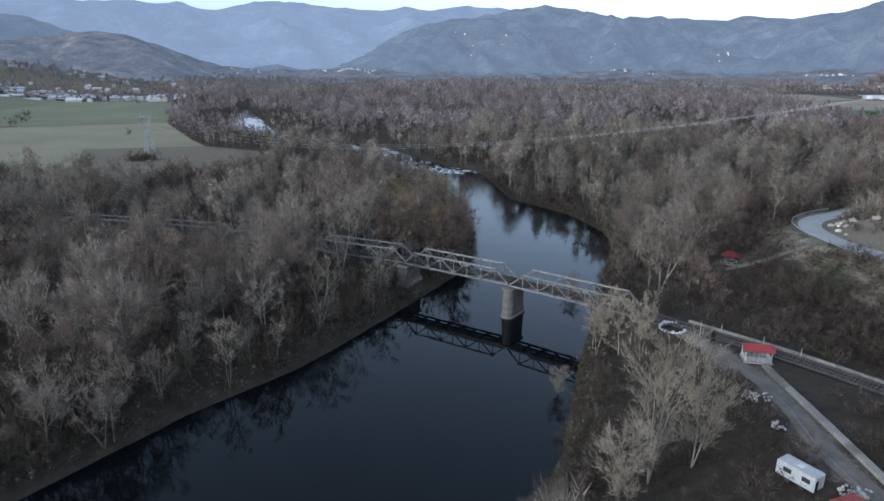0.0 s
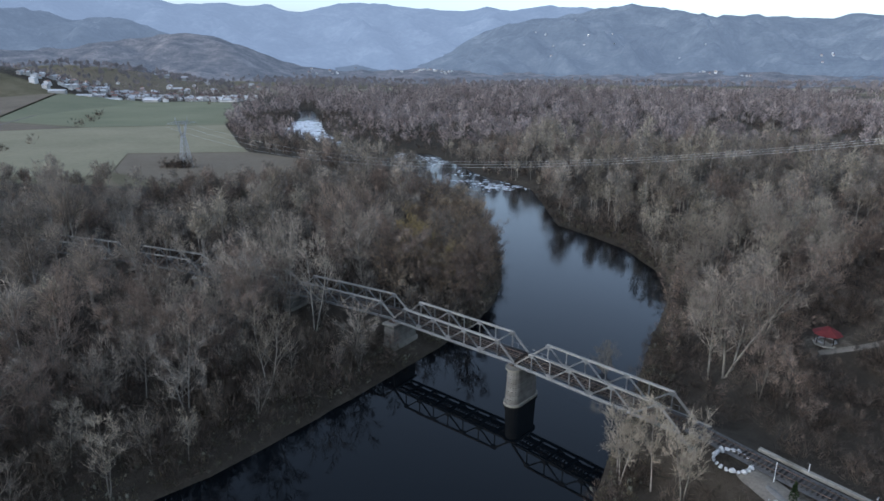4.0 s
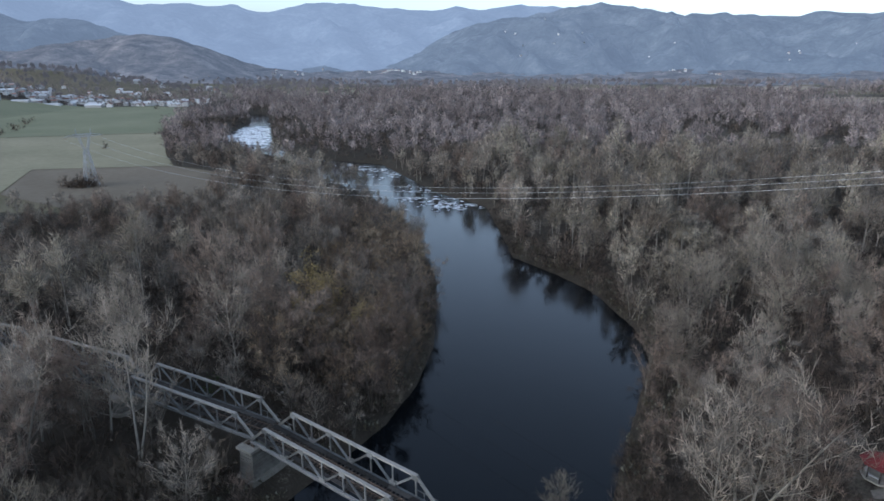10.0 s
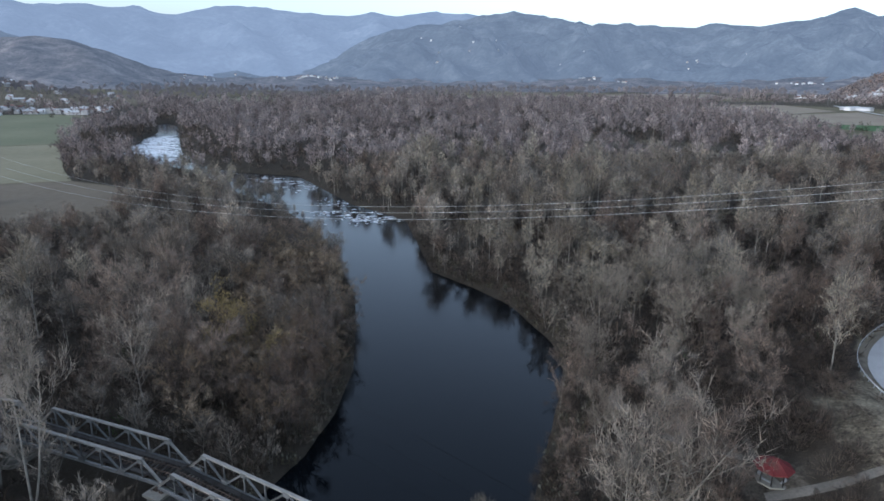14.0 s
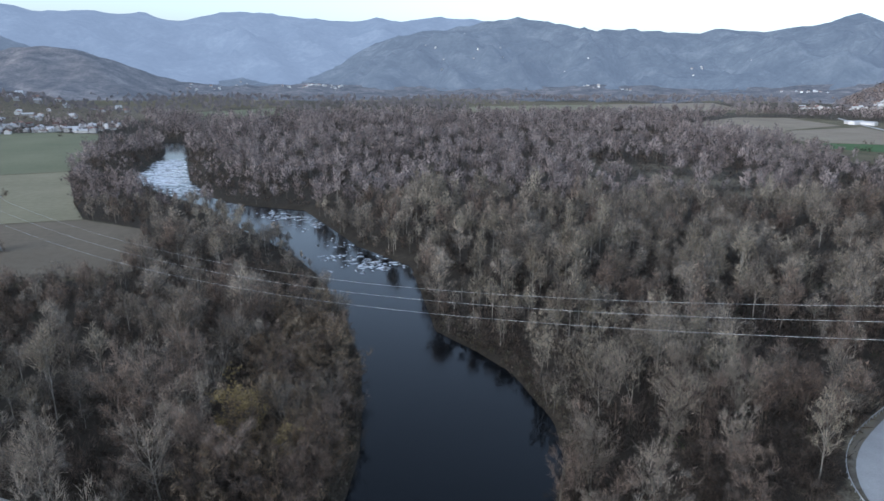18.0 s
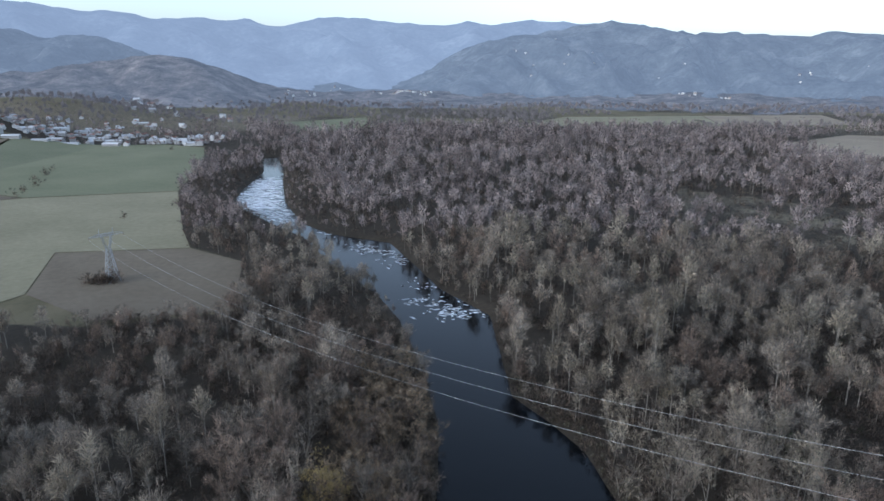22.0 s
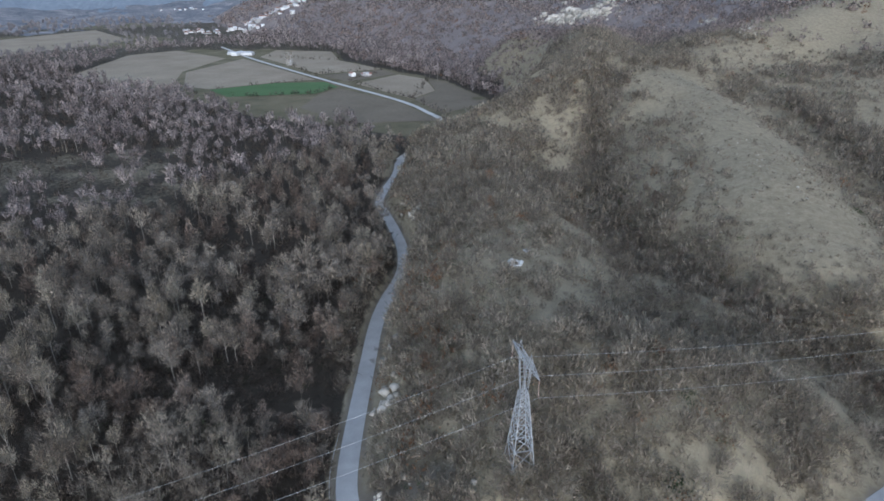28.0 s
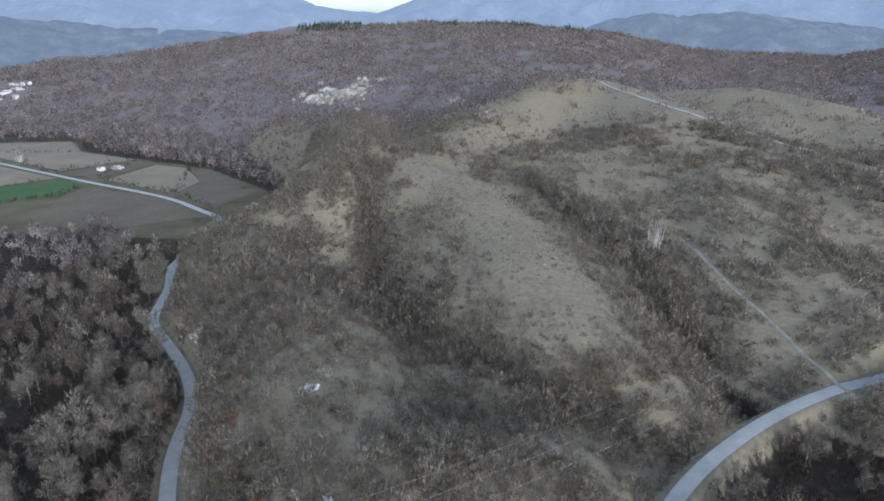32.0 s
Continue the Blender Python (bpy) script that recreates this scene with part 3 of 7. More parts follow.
ROAD_LINE, TRACK_LINE = resample(ROAD, 9), resample(TRACK, 6)
FIELDS = [
    ("fallow", M_FIELD_BROWN, [(-166, 440), (-242, 421), (-206, 352), (-152, 324), (-96, 342), (-122, 416)], "brown fallow field with faint plough lines"),
    ("meadow", M_FIELD_STRAW, [(-167, 441), (-193, 482), (-269, 618), (-384, 573), (-520, 470), (-470, 330), (-215, 330), (-207, 352), (-243, 422)], "pale dry meadow beside the river woods"),
    ("crop", M_FIELD_GREEN, [(-270, 620), (-333, 798), (-398, 934), (-475, 967), (-552, 944), (-660, 900), (-520, 620), (-386, 575)], "green winter crop field below the village"),
    ("meadow", M_FIELD_BROWN, [(-388, 573), (-523, 618), (-663, 899), (-900, 760), (-700, 500), (-523, 470)], "dull brown meadow strip"),
    ("crop", M_FIELD_LUSH, [(495, 820), (578, 792), (624, 742), (610, 702), (560, 690), (480, 760)], "bright green crop strip beside the straight lane"),
    ("stubble", M_FIELD_TAN, [(606, 572), (640, 700), (736, 705), (728, 650), (664, 582)], "pale stubble field on the valley floor"),
    ("fallow", M_FIELD_BROWN, [(604, 568), (664, 580), (728, 645), (726, 612), (650, 487), (562, 492)], "brown fallow field below the hill"),
    ("stubble", M_FIELD_TAN, [(497, 824), (580, 797), (630, 768), (704, 1030), (560, 975), (490, 870)], "long pale stubble field on the valley floor"),
    ("stubble", M_FIELD_TAN, [(668, 800), (760, 760), (786, 880), (862, 980), (816, 1080), (735, 1025)], "broad pale field behind the farm"),
    ("fallow", M_FIELD_BROWN, [(645, 720), (740, 714), (757, 752), (662, 790)], "brown strip beside the farm"),
    ("fallow", M_FIELD_BROWN, [(536, 470), (470, 540), (490, 640), (560, 684), (604, 692), (578, 566), (545, 500)], "brown rough field at the edge of the wood"),
    ("meadow", M_FIELD_GREEN, [(-448, 1359), (-300, 1537), (-225, 1300), (-330, 1160)], "green meadow between far woods"),
    ("meadow", M_FIELD_STRAW, [(40, 1345), (160, 1610), (500, 1690), (455, 1400)], "long pale field beyond the wood"),
    ("fallow", M_FIELD_TAN, [(458, 1400), (503, 1692), (810, 1770), (740, 1465)], "long dull field beyond the wood"),
    ("stubble", M_FIELD_TAN, [(430, 1075), (610, 1235), (700, 1225), (690, 1060), (560, 985), (470, 870)], "pale far field at the edge of the wood"),
]

FAR_PLAIN = np.array([(470, 430), (430, 640), (455, 860), (420, 1060), (610, 1230), (720, 1230), (830, 1100), (866, 980), (787, 860), (752, 690), (732, 612), (652, 483), (600, 435)], float)
GLADE = np.array([(150, 560), (190, 690), (330, 600), (290, 560), (225, 450), (196, 440), (215, 500)], float)
FIELD_LAND = np.array([(-98, 340), (-124, 418), (-168, 443), (-195, 484), (-271, 620), (-335, 800), (-400, 938), (-1200, 900), (-1200, 330), (-480, 312), (-150, 318)], float)


HILL_TRAIL = [(318, -28), (346, -15), (373, -1), (401, 15), (432, 30), (466, 43)]
HILL_TRAIL_FAR = [(564, 41), (598, 8), (613, -28), (650, -52), (690, -43), (733, -14)]


def river_flank(x, y):
    """The wooded side of the road, down towards the river."""
    edge = np.interp(x, [84, 98, 104, 108, 114, 125, 144, 169, 194, 214, 240, 262, 300], [172, 176, 180, 186, 193, 203, 218, 237, 256, 268, 279, 298, 348])
    return smooth(-1, 3, y - edge) * (x > 84) * (x < 300)


def axis(lo, hi, step, far_lo, far_hi, grow):
    a = list(np.arange(lo, hi + 0.1, step))
    s, v = step, hi
    while v < far_hi:
        s *= grow
        v += s
        a.append(v)
    s, v = step, lo
    while v > far_lo:
        s *= grow
        v -= s
        a.insert(0, v)
    return np.array(a)


def build_ground():
    xs, ys = axis(-240, 520, 3.6, -4700, 4700, 1.055), axis(-60, 500, 3.6, -1500, 4800, 1.075)
    gx, gy = np.meshgrid(xs, ys)
    z, sd, wob = height(gx, gy, True)
    far = np.hypot(gx, gy)
    nx, ny = len(xs), len(ys)
    v = np.stack([gx.ravel(), gy.ravel(), z.ravel()], 1)
    i = (np.arange(ny - 1)[:, None] * nx + np.arange(nx - 1)[None]).ravel()
    me = mesh_from("ground", v, np.stack([i, i + 1, i + nx + 1, i + nx], 1), [M_GROUND])
    me.polygons.foreach_set("use_smooth", np.ones(len(me.polygons), bool))
    hill = smooth(6.3, 9.5, z - 0.1 * wob) * smooth(80, 92, gx + 0.06 * (gy - 160)) * (1 - 0.5 * smooth(116, 106, gx)) * (1 - 0.85 * river_flank(gx, gy))
    scrub = smooth(0.52, 0.66, value_noise(gx, gy, 38, 31) * 0.6 + value_noise(gx, gy, 14, 32) * 0.4)
    woody = smooth(430, 620, gx + (value_noise(gx, gy, 80, 33) - 0.5) * 260)
    dry = np.maximum(hill * (1 - 0.2 * scrub) * (1 - 0.2 * woody), smooth(900, 1400, far) * 0.42 + 0.1 * smooth(800, 900, gy) * smooth(-380, -460, gx))
    verge = smooth(9, 3, sd + wob) * smooth(-2, 1, sd) * 0.8
    edge, _ = to_line(gx, gy, np.vstack([FIELD_LAND, FIELD_LAND[:1]]))
    meadow = smooth(-4, 4, np.where(inside(gx, gy, FIELD_LAND), edge, -edge))
    # far meadow patches, spread wider to lighten the plain in place of haze
    meadow = np.maximum(meadow, smooth(0.4, 0.6, value_noise(gx, gy, 240, 35)) * smooth(1150, 1350, gy) * 0.8)
    edge, _ = to_line(gx, gy, np.vstack([FAR_PLAIN, FAR_PLAIN[:1]]))
    meadow = np.maximum(meadow, 0.8 * smooth(-6, 6, np.where(inside(gx, gy, FAR_PLAIN), edge, -edge)))
    glade = inside(gx, gy, GLADE)
    dry = np.maximum(dry, glade * (0.3 + 0.25 * value_noise(gx, gy, 17, 57)))
    d, _ = to_line(gx, gy, ROAD_LINE)
    earth = smooth(7.5, 4, d) * 0.6
    cut = smooth(22, 6, np.hypot(gx - 119, (gy - 166) * 0.7)) * 0.8
    bankpath, _ = to_line(gx, gy, np.array([(63, 212), (64, 227), (65, 243), (61, 259), (52, 273), (45, 290)], float))
    earth = np.maximum(np.maximum(earth, cut), smooth(5, 1.5, bankpath) * 0.42)
    d, _ = to_line(gx, gy, np.array([(53, 110), (56, 98), (56.5, 88), (55, 78), (55.5, 66)], float))
    earth = np.maximum(earth, smooth(6, 2.5, d) * 0.6)
    earth = np.maximum(earth, 0.5 * smooth(9, 3, np.hypot(gx - 77.2, gy - 159)))
    c = np.zeros((gx.size, 4), np.float32)
    c[:, 0], c[:, 1], c[:, 2], c[:, 3] = np.maximum(dry, verge * 0.42).ravel(), meadow.ravel(), earth.ravel(), 1
    at = me.color_attributes.new("zone", "FLOAT_COLOR", "POINT")
    at.data.foreach_set("color", c.ravel())
    tagged(new("ground", me), "valley floor and hills with leaf litter and dry grass", "ground", kind="structure")


build_ground()


def ribbon(name, line, width, mat, label, category, lift=0.12, uneven=0.0, cols=4):
    """A road as a slightly crowned band that lies on the ground."""
    p = np.asarray(line, float)
    t = np.gradient(p[:, :2], axis=0)
    t /= np.linalg.norm(t, axis=1, keepdims=True)
    nrm = np.stack([-t[:, 1], t[:, 0]], 1)
    rng = np.random.RandomState(5)
    w = width / 2 * (1 + uneven * np.convolve(rng.randn(len(p)), np.ones(3) / 3, "same"))
    rows = []
    for k in range(cols + 1):
        u = 2 * k / cols - 1
        q = p[:, :2] + nrm * (u * w)[:, None]
        z = (p[:, 2] if p.shape[1] > 2 else height(q[:, 0], q[:, 1])) + lift + 0.06 * (1 - u * u) - (0.5 if abs(u) == 1 else 0) * lift
        rows.append(np.column_stack([q, z]))
    v = np.stack(rows, 1).reshape(-1, 3)
    c = cols + 1
    i = (np.arange(len(p) - 1)[:, None] * c + np.arange(cols)[None]).ravel()
    me = mesh_from(name, v, np.stack([i + 1, i, i + c, i + c + 1], 1), [mat])
    return tagged(new(name, me), label, category, kind="structure")


SPLIT = next(i for i, r in enumerate(ROAD) if r[0] == 450)
ribbon("lane", resample(ROAD[SPLIT - 1:], 6), 6.5, M_LANE, "pale straight lane across the valley floor", "road", 0.7)
ribbon("road", resample(ROAD[:SPLIT + 1], 3), 6.2, M_ASPHALT, "worn grey road that bends round the foot of the hill", "road", 0.15)

# water
bm = bmesh.new()
face = bm.faces.new([bm.verts.new((x, y, 0)) for x, y in
                     [(-170, -60), (-125, 10), (-80, 78), (-50, 130), (-25, 170), (-8, 200), (-10, 260), (-30, 320), (-60, 380), (-130, 480), (-190, 530), (-245, 590), (-260, 757), (-320, 900),
                      (-255, 890), (-210, 790), (-175, 690), (-140, 610), (-105, 545), (-30, 500), (15, 405), (42, 365), (50, 300), (75, 262), (80, 215), (60, 165), (50, 130), (42, 90), (20, 50), (-40, -60)]])
bmesh.ops.triangulate(bm, faces=[face])
water = part("water", bm, M_WATER, None)
tagged(water, "dark slow river water that mirrors the sky", "water", kind="structure")

for nm, mat, poly, label in FIELDS:
    bm = bmesh.new()
    ring = np.array(poly, float)
    f = bm.faces.new([bm.verts.new((x, y, float(height(np.array([x]), np.array([y]))[0]) + 0.25)) for x, y in ring])
    f.normal_update()
    if f.normal.z < 0:
        f.normal_flip()
    bmesh.ops.triangulate(bm, faces=[f])
    tagged(part(nm + "_field", bm, mat, None), label, "field", kind="structure")


# ---- far hills and mountains ----
def mountain_range(name, r0, r1, foot, skyline, mat, label, seed, az0=-140, az1=140, rough=1.0, nr=26, rise=1.15):
    """A range seen from afar: it climbs from r0 to its crest at r1. foot, skyline: azimuth (to the right of the y axis) and height.
    Gives a function for the height of the slope at an azimuth and a distance."""
    na = 560
    az = np.linspace(az0, az1, na)
    foot, sk = np.array(foot, float), np.array(skyline, float)
    crest, base = np.interp(az, sk[:, 0], sk[:, 1]), np.interp(az, foot[:, 0], foot[:, 1])
    rr = np.linspace(0, 1.25, nr)
    A, U = np.meshgrid(radians(1) * az, rr)
    C, B = np.broadcast_to(crest, A.shape), np.broadcast_to(base, A.shape)
    R = r0 + (r1 - r0) * U
    x, y = R * np.sin(A), R * np.cos(A)
    along = A * r1

    def ridged(scale, sh, sd2):
        return 1 - 2 * np.abs(value_noise(along + sh * R, R * 0.55, scale, sd2) - 0.5)

    relief = 0.5 * ridged(420, 0.35, seed) + 0.3 * ridged(190, -0.4, seed + 1) + 0.2 * ridged(85, 0.5, seed + 2) - 0.62
    prof = np.where(U < 1, np.clip(U, 0, 1) ** rise, 1 - (U - 1) * 1.5)
    z = B + (C - B) * (prof + 0.75 * relief * np.sin(np.clip(U, 0, 1) * np.pi) ** 0.7 * rough)
    z = z + (value_noise(x, y, 34, seed + 4) - 0.5) * 13 * rough + (C - B) * 0.06 * rough * (value_noise(along, R, 120, seed + 3) - 0.5)
    v = np.stack([x.ravel(), y.ravel(), z.ravel()], 1)
    i = (np.arange(nr - 1)[:, None] * na + np.arange(na - 1)[None]).ravel()
    me = mesh_from(name, v, np.stack([i, i + na, i + na + 1, i + 1], 1), [mat])
    me.polygons.foreach_set("use_smooth", np.ones(len(me.polygons), bool))
    tagged(new(name, me), label, "mountains", kind="structure")

    def surface(a, r):
        col = (a - az0) / (az1 - az0) * (na - 1)
        row = (r - r0) / (r1 - r0) / 1.25 * (nr - 1)
        i, j = int(row), int(col)
        u, w = row - i, col - j
        return float((z[i, j] * (1 - w) + z[i, j + 1] * w) * (1 - u) + (z[i + 1, j] * (1 - w) + z[i + 1, j + 1] * w) * u)
    return surface


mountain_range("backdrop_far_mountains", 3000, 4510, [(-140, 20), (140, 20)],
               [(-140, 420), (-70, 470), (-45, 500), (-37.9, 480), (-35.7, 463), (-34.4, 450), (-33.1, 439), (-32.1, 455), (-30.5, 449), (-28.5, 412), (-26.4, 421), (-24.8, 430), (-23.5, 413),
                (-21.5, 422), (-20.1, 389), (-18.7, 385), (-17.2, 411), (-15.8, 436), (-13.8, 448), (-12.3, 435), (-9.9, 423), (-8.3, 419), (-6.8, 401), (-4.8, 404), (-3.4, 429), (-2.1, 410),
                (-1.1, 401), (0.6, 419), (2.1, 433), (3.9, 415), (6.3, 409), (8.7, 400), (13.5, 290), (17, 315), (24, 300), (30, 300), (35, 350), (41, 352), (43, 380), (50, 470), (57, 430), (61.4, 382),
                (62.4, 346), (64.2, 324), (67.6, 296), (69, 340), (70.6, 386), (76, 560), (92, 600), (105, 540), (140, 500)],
               M_HILL_FAR, "blue wooded mountains with evening haze painted in as glow", 61, nr=40, rough=0.7)
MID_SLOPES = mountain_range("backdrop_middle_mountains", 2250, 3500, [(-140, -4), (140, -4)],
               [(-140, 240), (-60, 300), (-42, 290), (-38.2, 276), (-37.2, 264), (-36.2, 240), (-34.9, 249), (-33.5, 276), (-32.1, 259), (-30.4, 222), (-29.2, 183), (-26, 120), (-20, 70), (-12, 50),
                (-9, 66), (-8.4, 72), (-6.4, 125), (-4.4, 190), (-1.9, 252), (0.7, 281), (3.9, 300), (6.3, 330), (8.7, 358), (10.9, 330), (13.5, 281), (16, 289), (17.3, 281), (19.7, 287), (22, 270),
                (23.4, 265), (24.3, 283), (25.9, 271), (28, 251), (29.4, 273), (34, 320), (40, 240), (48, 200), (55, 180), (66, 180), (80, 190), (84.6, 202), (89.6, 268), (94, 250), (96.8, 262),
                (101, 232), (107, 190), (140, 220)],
               M_HILL_MID, "terraced slopes above the valley with painted-in haze", 71, nr=60, rough=1.15)
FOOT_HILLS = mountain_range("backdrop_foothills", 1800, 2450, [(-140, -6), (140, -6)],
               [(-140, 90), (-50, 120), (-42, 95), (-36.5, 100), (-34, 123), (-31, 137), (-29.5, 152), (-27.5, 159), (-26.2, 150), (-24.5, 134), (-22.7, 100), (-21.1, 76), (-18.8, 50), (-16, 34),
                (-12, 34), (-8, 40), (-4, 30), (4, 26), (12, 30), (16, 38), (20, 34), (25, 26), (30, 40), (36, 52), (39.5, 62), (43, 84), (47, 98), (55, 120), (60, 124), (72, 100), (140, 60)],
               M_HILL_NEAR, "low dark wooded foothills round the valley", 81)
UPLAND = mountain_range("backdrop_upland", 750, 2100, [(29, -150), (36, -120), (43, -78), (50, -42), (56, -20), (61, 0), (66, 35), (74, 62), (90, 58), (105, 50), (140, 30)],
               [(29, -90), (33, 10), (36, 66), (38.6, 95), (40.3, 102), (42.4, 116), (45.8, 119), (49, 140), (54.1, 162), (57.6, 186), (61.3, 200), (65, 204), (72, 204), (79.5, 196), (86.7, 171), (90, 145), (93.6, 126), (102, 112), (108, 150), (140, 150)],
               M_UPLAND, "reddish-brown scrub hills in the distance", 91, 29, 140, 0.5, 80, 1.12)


# ---- trees ----
def unit(v):
    return v / (np.linalg.norm(v) + 1e-9)


class Pieces:
    """Places and triangles gathered for one mesh."""

    def __init__(self):
        self.v, self.f, self.n = [], [], 0

    def add(self, v, f):
        self.v.append(np.asarray(v, float))
        self.f.append(np.asarray(f, int) + self.n)
        self.n += len(v)

    def arrays(self):
        return np.vstack(self.v), np.vstack(self.f)

    def spike(self, a, b, r):
        d = unit(b - a)
        s = unit(np.cross(d, (0.3, 0.95, 0.1))) * r
        t = np.cross(d, s)
        self.add([a + s, a - 0.5 * s + 0.87 * t, a - 0.5 * s - 0.87 * t, b], [(0, 1, 3), (1, 2, 3), (2, 0, 3)])

    def tube(self, pts, radii, sides=3):
        pts = np.asarray(pts, float)
        rings = []
        for k, (p, r) in enumerate(zip(pts, radii)):
            d = pts[min(k + 1, len(pts) - 1)] - pts[max(k - 1, 0)]
            d /= np.linalg.norm(d) + 1e-9
            a = np.cross(d, (0.3, 0.95, 0.1))
            a /= np.linalg.norm(a) + 1e-9
            b = np.cross(d, a)
            th = np.arange(sides) * 2 * np.pi / sides
            rings.append(p + r * (np.cos(th)[:, None] * a + np.sin(th)[:, None] * b))
        v = np.vstack(rings)
        f = []
        for k in range(len(pts) - 1):
            for j in range(sides):
                a, b = k * sides + j, k * sides + (j + 1) % sides
                f += [(a, b, b + sides), (a, b + sides, a + sides)]
        self.add(v, f)


def grow(seed, tall, stems, limbs, reach, low, subs, twig_n, twig_len, twig_w, up=0.9, girth=0.2, sides=4, droop=0.0, thick=1.0, lift=0.45):
    """A bare tree: stems, limbs, boughs and a mist of twigs. Gives the wood and the twigs as arrays."""
    rng = np.random.RandomState(seed)
    wood, twig = Pieces(), Pieces()
    tips = []
    for s in range(stems):
        lean = rng.randn(2) * (0.05 + 0.11 * (stems > 1))
        hh = tall * (1 - 0.18 * rng.rand() * (s > 0))
        k = 6
        zs = np.linspace(0, 1, k)
        line = np.stack([lean[0] * zs * hh + 0.015 * hh * np.cumsum(rng.randn(k)) * zs, lean[1] * zs * hh + 0.015 * hh * np.cumsum(rng.randn(k)) * zs, zs * hh * 0.93], 1)
        line[0, 2] = -0.5
        wood.tube(line, girth * (1 - zs * 0.88), sides)
        nl = limbs // stems
        for i in range(nl):
            u = low + (0.97 - low) * (i + rng.rand()) / nl
            p = np.array([np.interp(u, zs, line[:, j]) for j in range(3)])
            az = i * 2.4 + rng.rand() * 1.2
            out = np.array([math.cos(az), math.sin(az), 0])
            ln = reach * (0.45 + 0.55 * math.sin(math.pi * min(1, (1 - u) * 0.9 + 0.22))) * (0.7 + 0.5 * rng.rand())
            d0 = unit(out + np.array([0, 0, up * (0.6 + 0.6 * rng.rand())]))
            q = [p]
            d = d0
            for _ in range(3):
                d = unit(d + np.array([0, 0, 0.16 - droop]) + rng.randn(3) * 0.13)
                q.append(q[-1] + d * ln / 3)
            q = np.array(q)
            r0 = girth * (1 - u * 0.88) * 0.5 * thick
            if sides > 3:
                wood.tube(q[[0, 2, 3]], (r0, r0 * 0.5, 0.012), 3)
            else:
                wood.spike(q[0], q[3], r0)
            tips.append((q[2], d, ln * 0.3))
            for j in range(subs):
                w = 0.3 + 0.65 * rng.rand()
                b = np.array([np.interp(w, np.linspace(0, 1, 4), q[:, m]) for m in range(3)])
                d2 = unit(d + rng.randn(3) * 0.55 + np.array([0, 0, 0.25 - droop]))
                l2 = ln * (0.28 + 0.25 * rng.rand())
                c = b + d2 * l2
                wood.spike(b, c, r0 * 0.42)
                tips.append((b + d2 * l2 * 0.35, d2, l2 * 0.65))
    per = max(1, twig_n // len(tips))
    for b, d, ln in tips:
        m = per + (rng.rand() < (twig_n / len(tips) - per))
        st = b + d * ln * rng.rand(m, 1) * 1.05
        dd = d * 0.7 + rng.randn(m, 3) * 0.55 + np.array([0, 0, lift - droop * 1.4])
        dd /= np.linalg.norm(dd, axis=1, keepdims=True)
        l = twig_len * (0.55 + 0.8 * rng.rand(m, 1))
        side = np.cross(dd, rng.randn(m, 3))
        side *= (twig_w * (0.6 + 0.8 * rng.rand(m, 1)) / 2) / (np.linalg.norm(side, axis=1, keepdims=True) + 1e-9)
        v = np.stack([st - side, st + side, st + dd * l], 1).reshape(-1, 3)
        twig.add(v, np.arange(3 * m).reshape(-1, 3))
    return wood.arrays(), twig.arrays()


def mist(twig, n, size, seed):
    """Loose sprays of the finest twigs, strewn over a crown."""
    r = np.random.RandomState(seed)
    c = twig[0][2::3][r.randint(0, len(twig[0]) // 3, n)]
    d = r.randn(3, n, 3) * (0.6, 0.6, 0.75)
    d -= d.mean(0)
    d *= size / (np.linalg.norm(d, axis=2, keepdims=True) + 1e-9)
    return (c[:, None, :] * (1, 1, 0.985) + d.transpose(1, 0, 2)).reshape(-1, 3), np.arange(3 * n).reshape(-1, 3)


def plume_tree(seed, tall, wide, plumes, n, twig_len, twig_w, low, girth, mist_n, limbs=True):
    """A bare tree seen from farther off: upright plumes of twigs that fan out from one stem. Gives wood, twigs and sprays."""
    r = np.random.RandomState(seed)
    wood, twig = Pieces(), Pieces()
    foot, top = np.array([0, 0, -0.5]), np.array([0.02 * tall * r.randn(), 0.02 * tall * r.randn(), tall * 0.95])
    wood.spike(foot, top, girth)
    for i in range(plumes):
        az = i * 2.4 + r.rand()
        out = 0.0 if i == 0 else (0.25 + 0.75 * r.rand()) * wide * 0.34
        base = np.array([0, 0, tall * (low + 0.25 * r.rand())])
        tip = np.array([math.cos(az) * out, math.sin(az) * out, tall * (1.04 - 0.3 * (out / (wide * 0.34)) ** 1.3 - 0.2 * r.rand())])
        if limbs:
            wood.spike(base, tip, girth * 0.4)
        m = n // plumes
        u = 0.16 + 0.84 * r.rand(m, 1) ** 0.8
        rad = wide * 0.2 * np.sin(np.pi * np.clip(u, 0, 1) ** 1.25) ** 0.8
        a, q = r.rand(m, 1) * 2 * np.pi, np.sqrt(r.rand(m, 1))
        off = np.hstack([np.cos(a), np.sin(a), np.zeros((m, 1))])
        st = base + (tip - base) * u + off * q * rad
        d = unit(tip - base) * 0.8 + off * 0.55 * q + r.randn(m, 3) * 0.32
        d /= np.linalg.norm(d, axis=1, keepdims=True)
        side = np.cross(d, r.randn(m, 3))
        side *= twig_w * (0.6 + 0.8 * r.rand(m, 1)) / 2 / (np.linalg.norm(side, axis=1, keepdims=True) + 1e-9)
        en = st + d * twig_len * (0.5 + 0.8 * r.rand(m, 1))
        twig.add(np.stack([st - side, st + side, en], 1).reshape(-1, 3), np.arange(3 * m).reshape(-1, 3))
    tw = twig.arrays()
    return wood.arrays(), tw, mist(tw, mist_n, wide * 0.24, seed + 5)


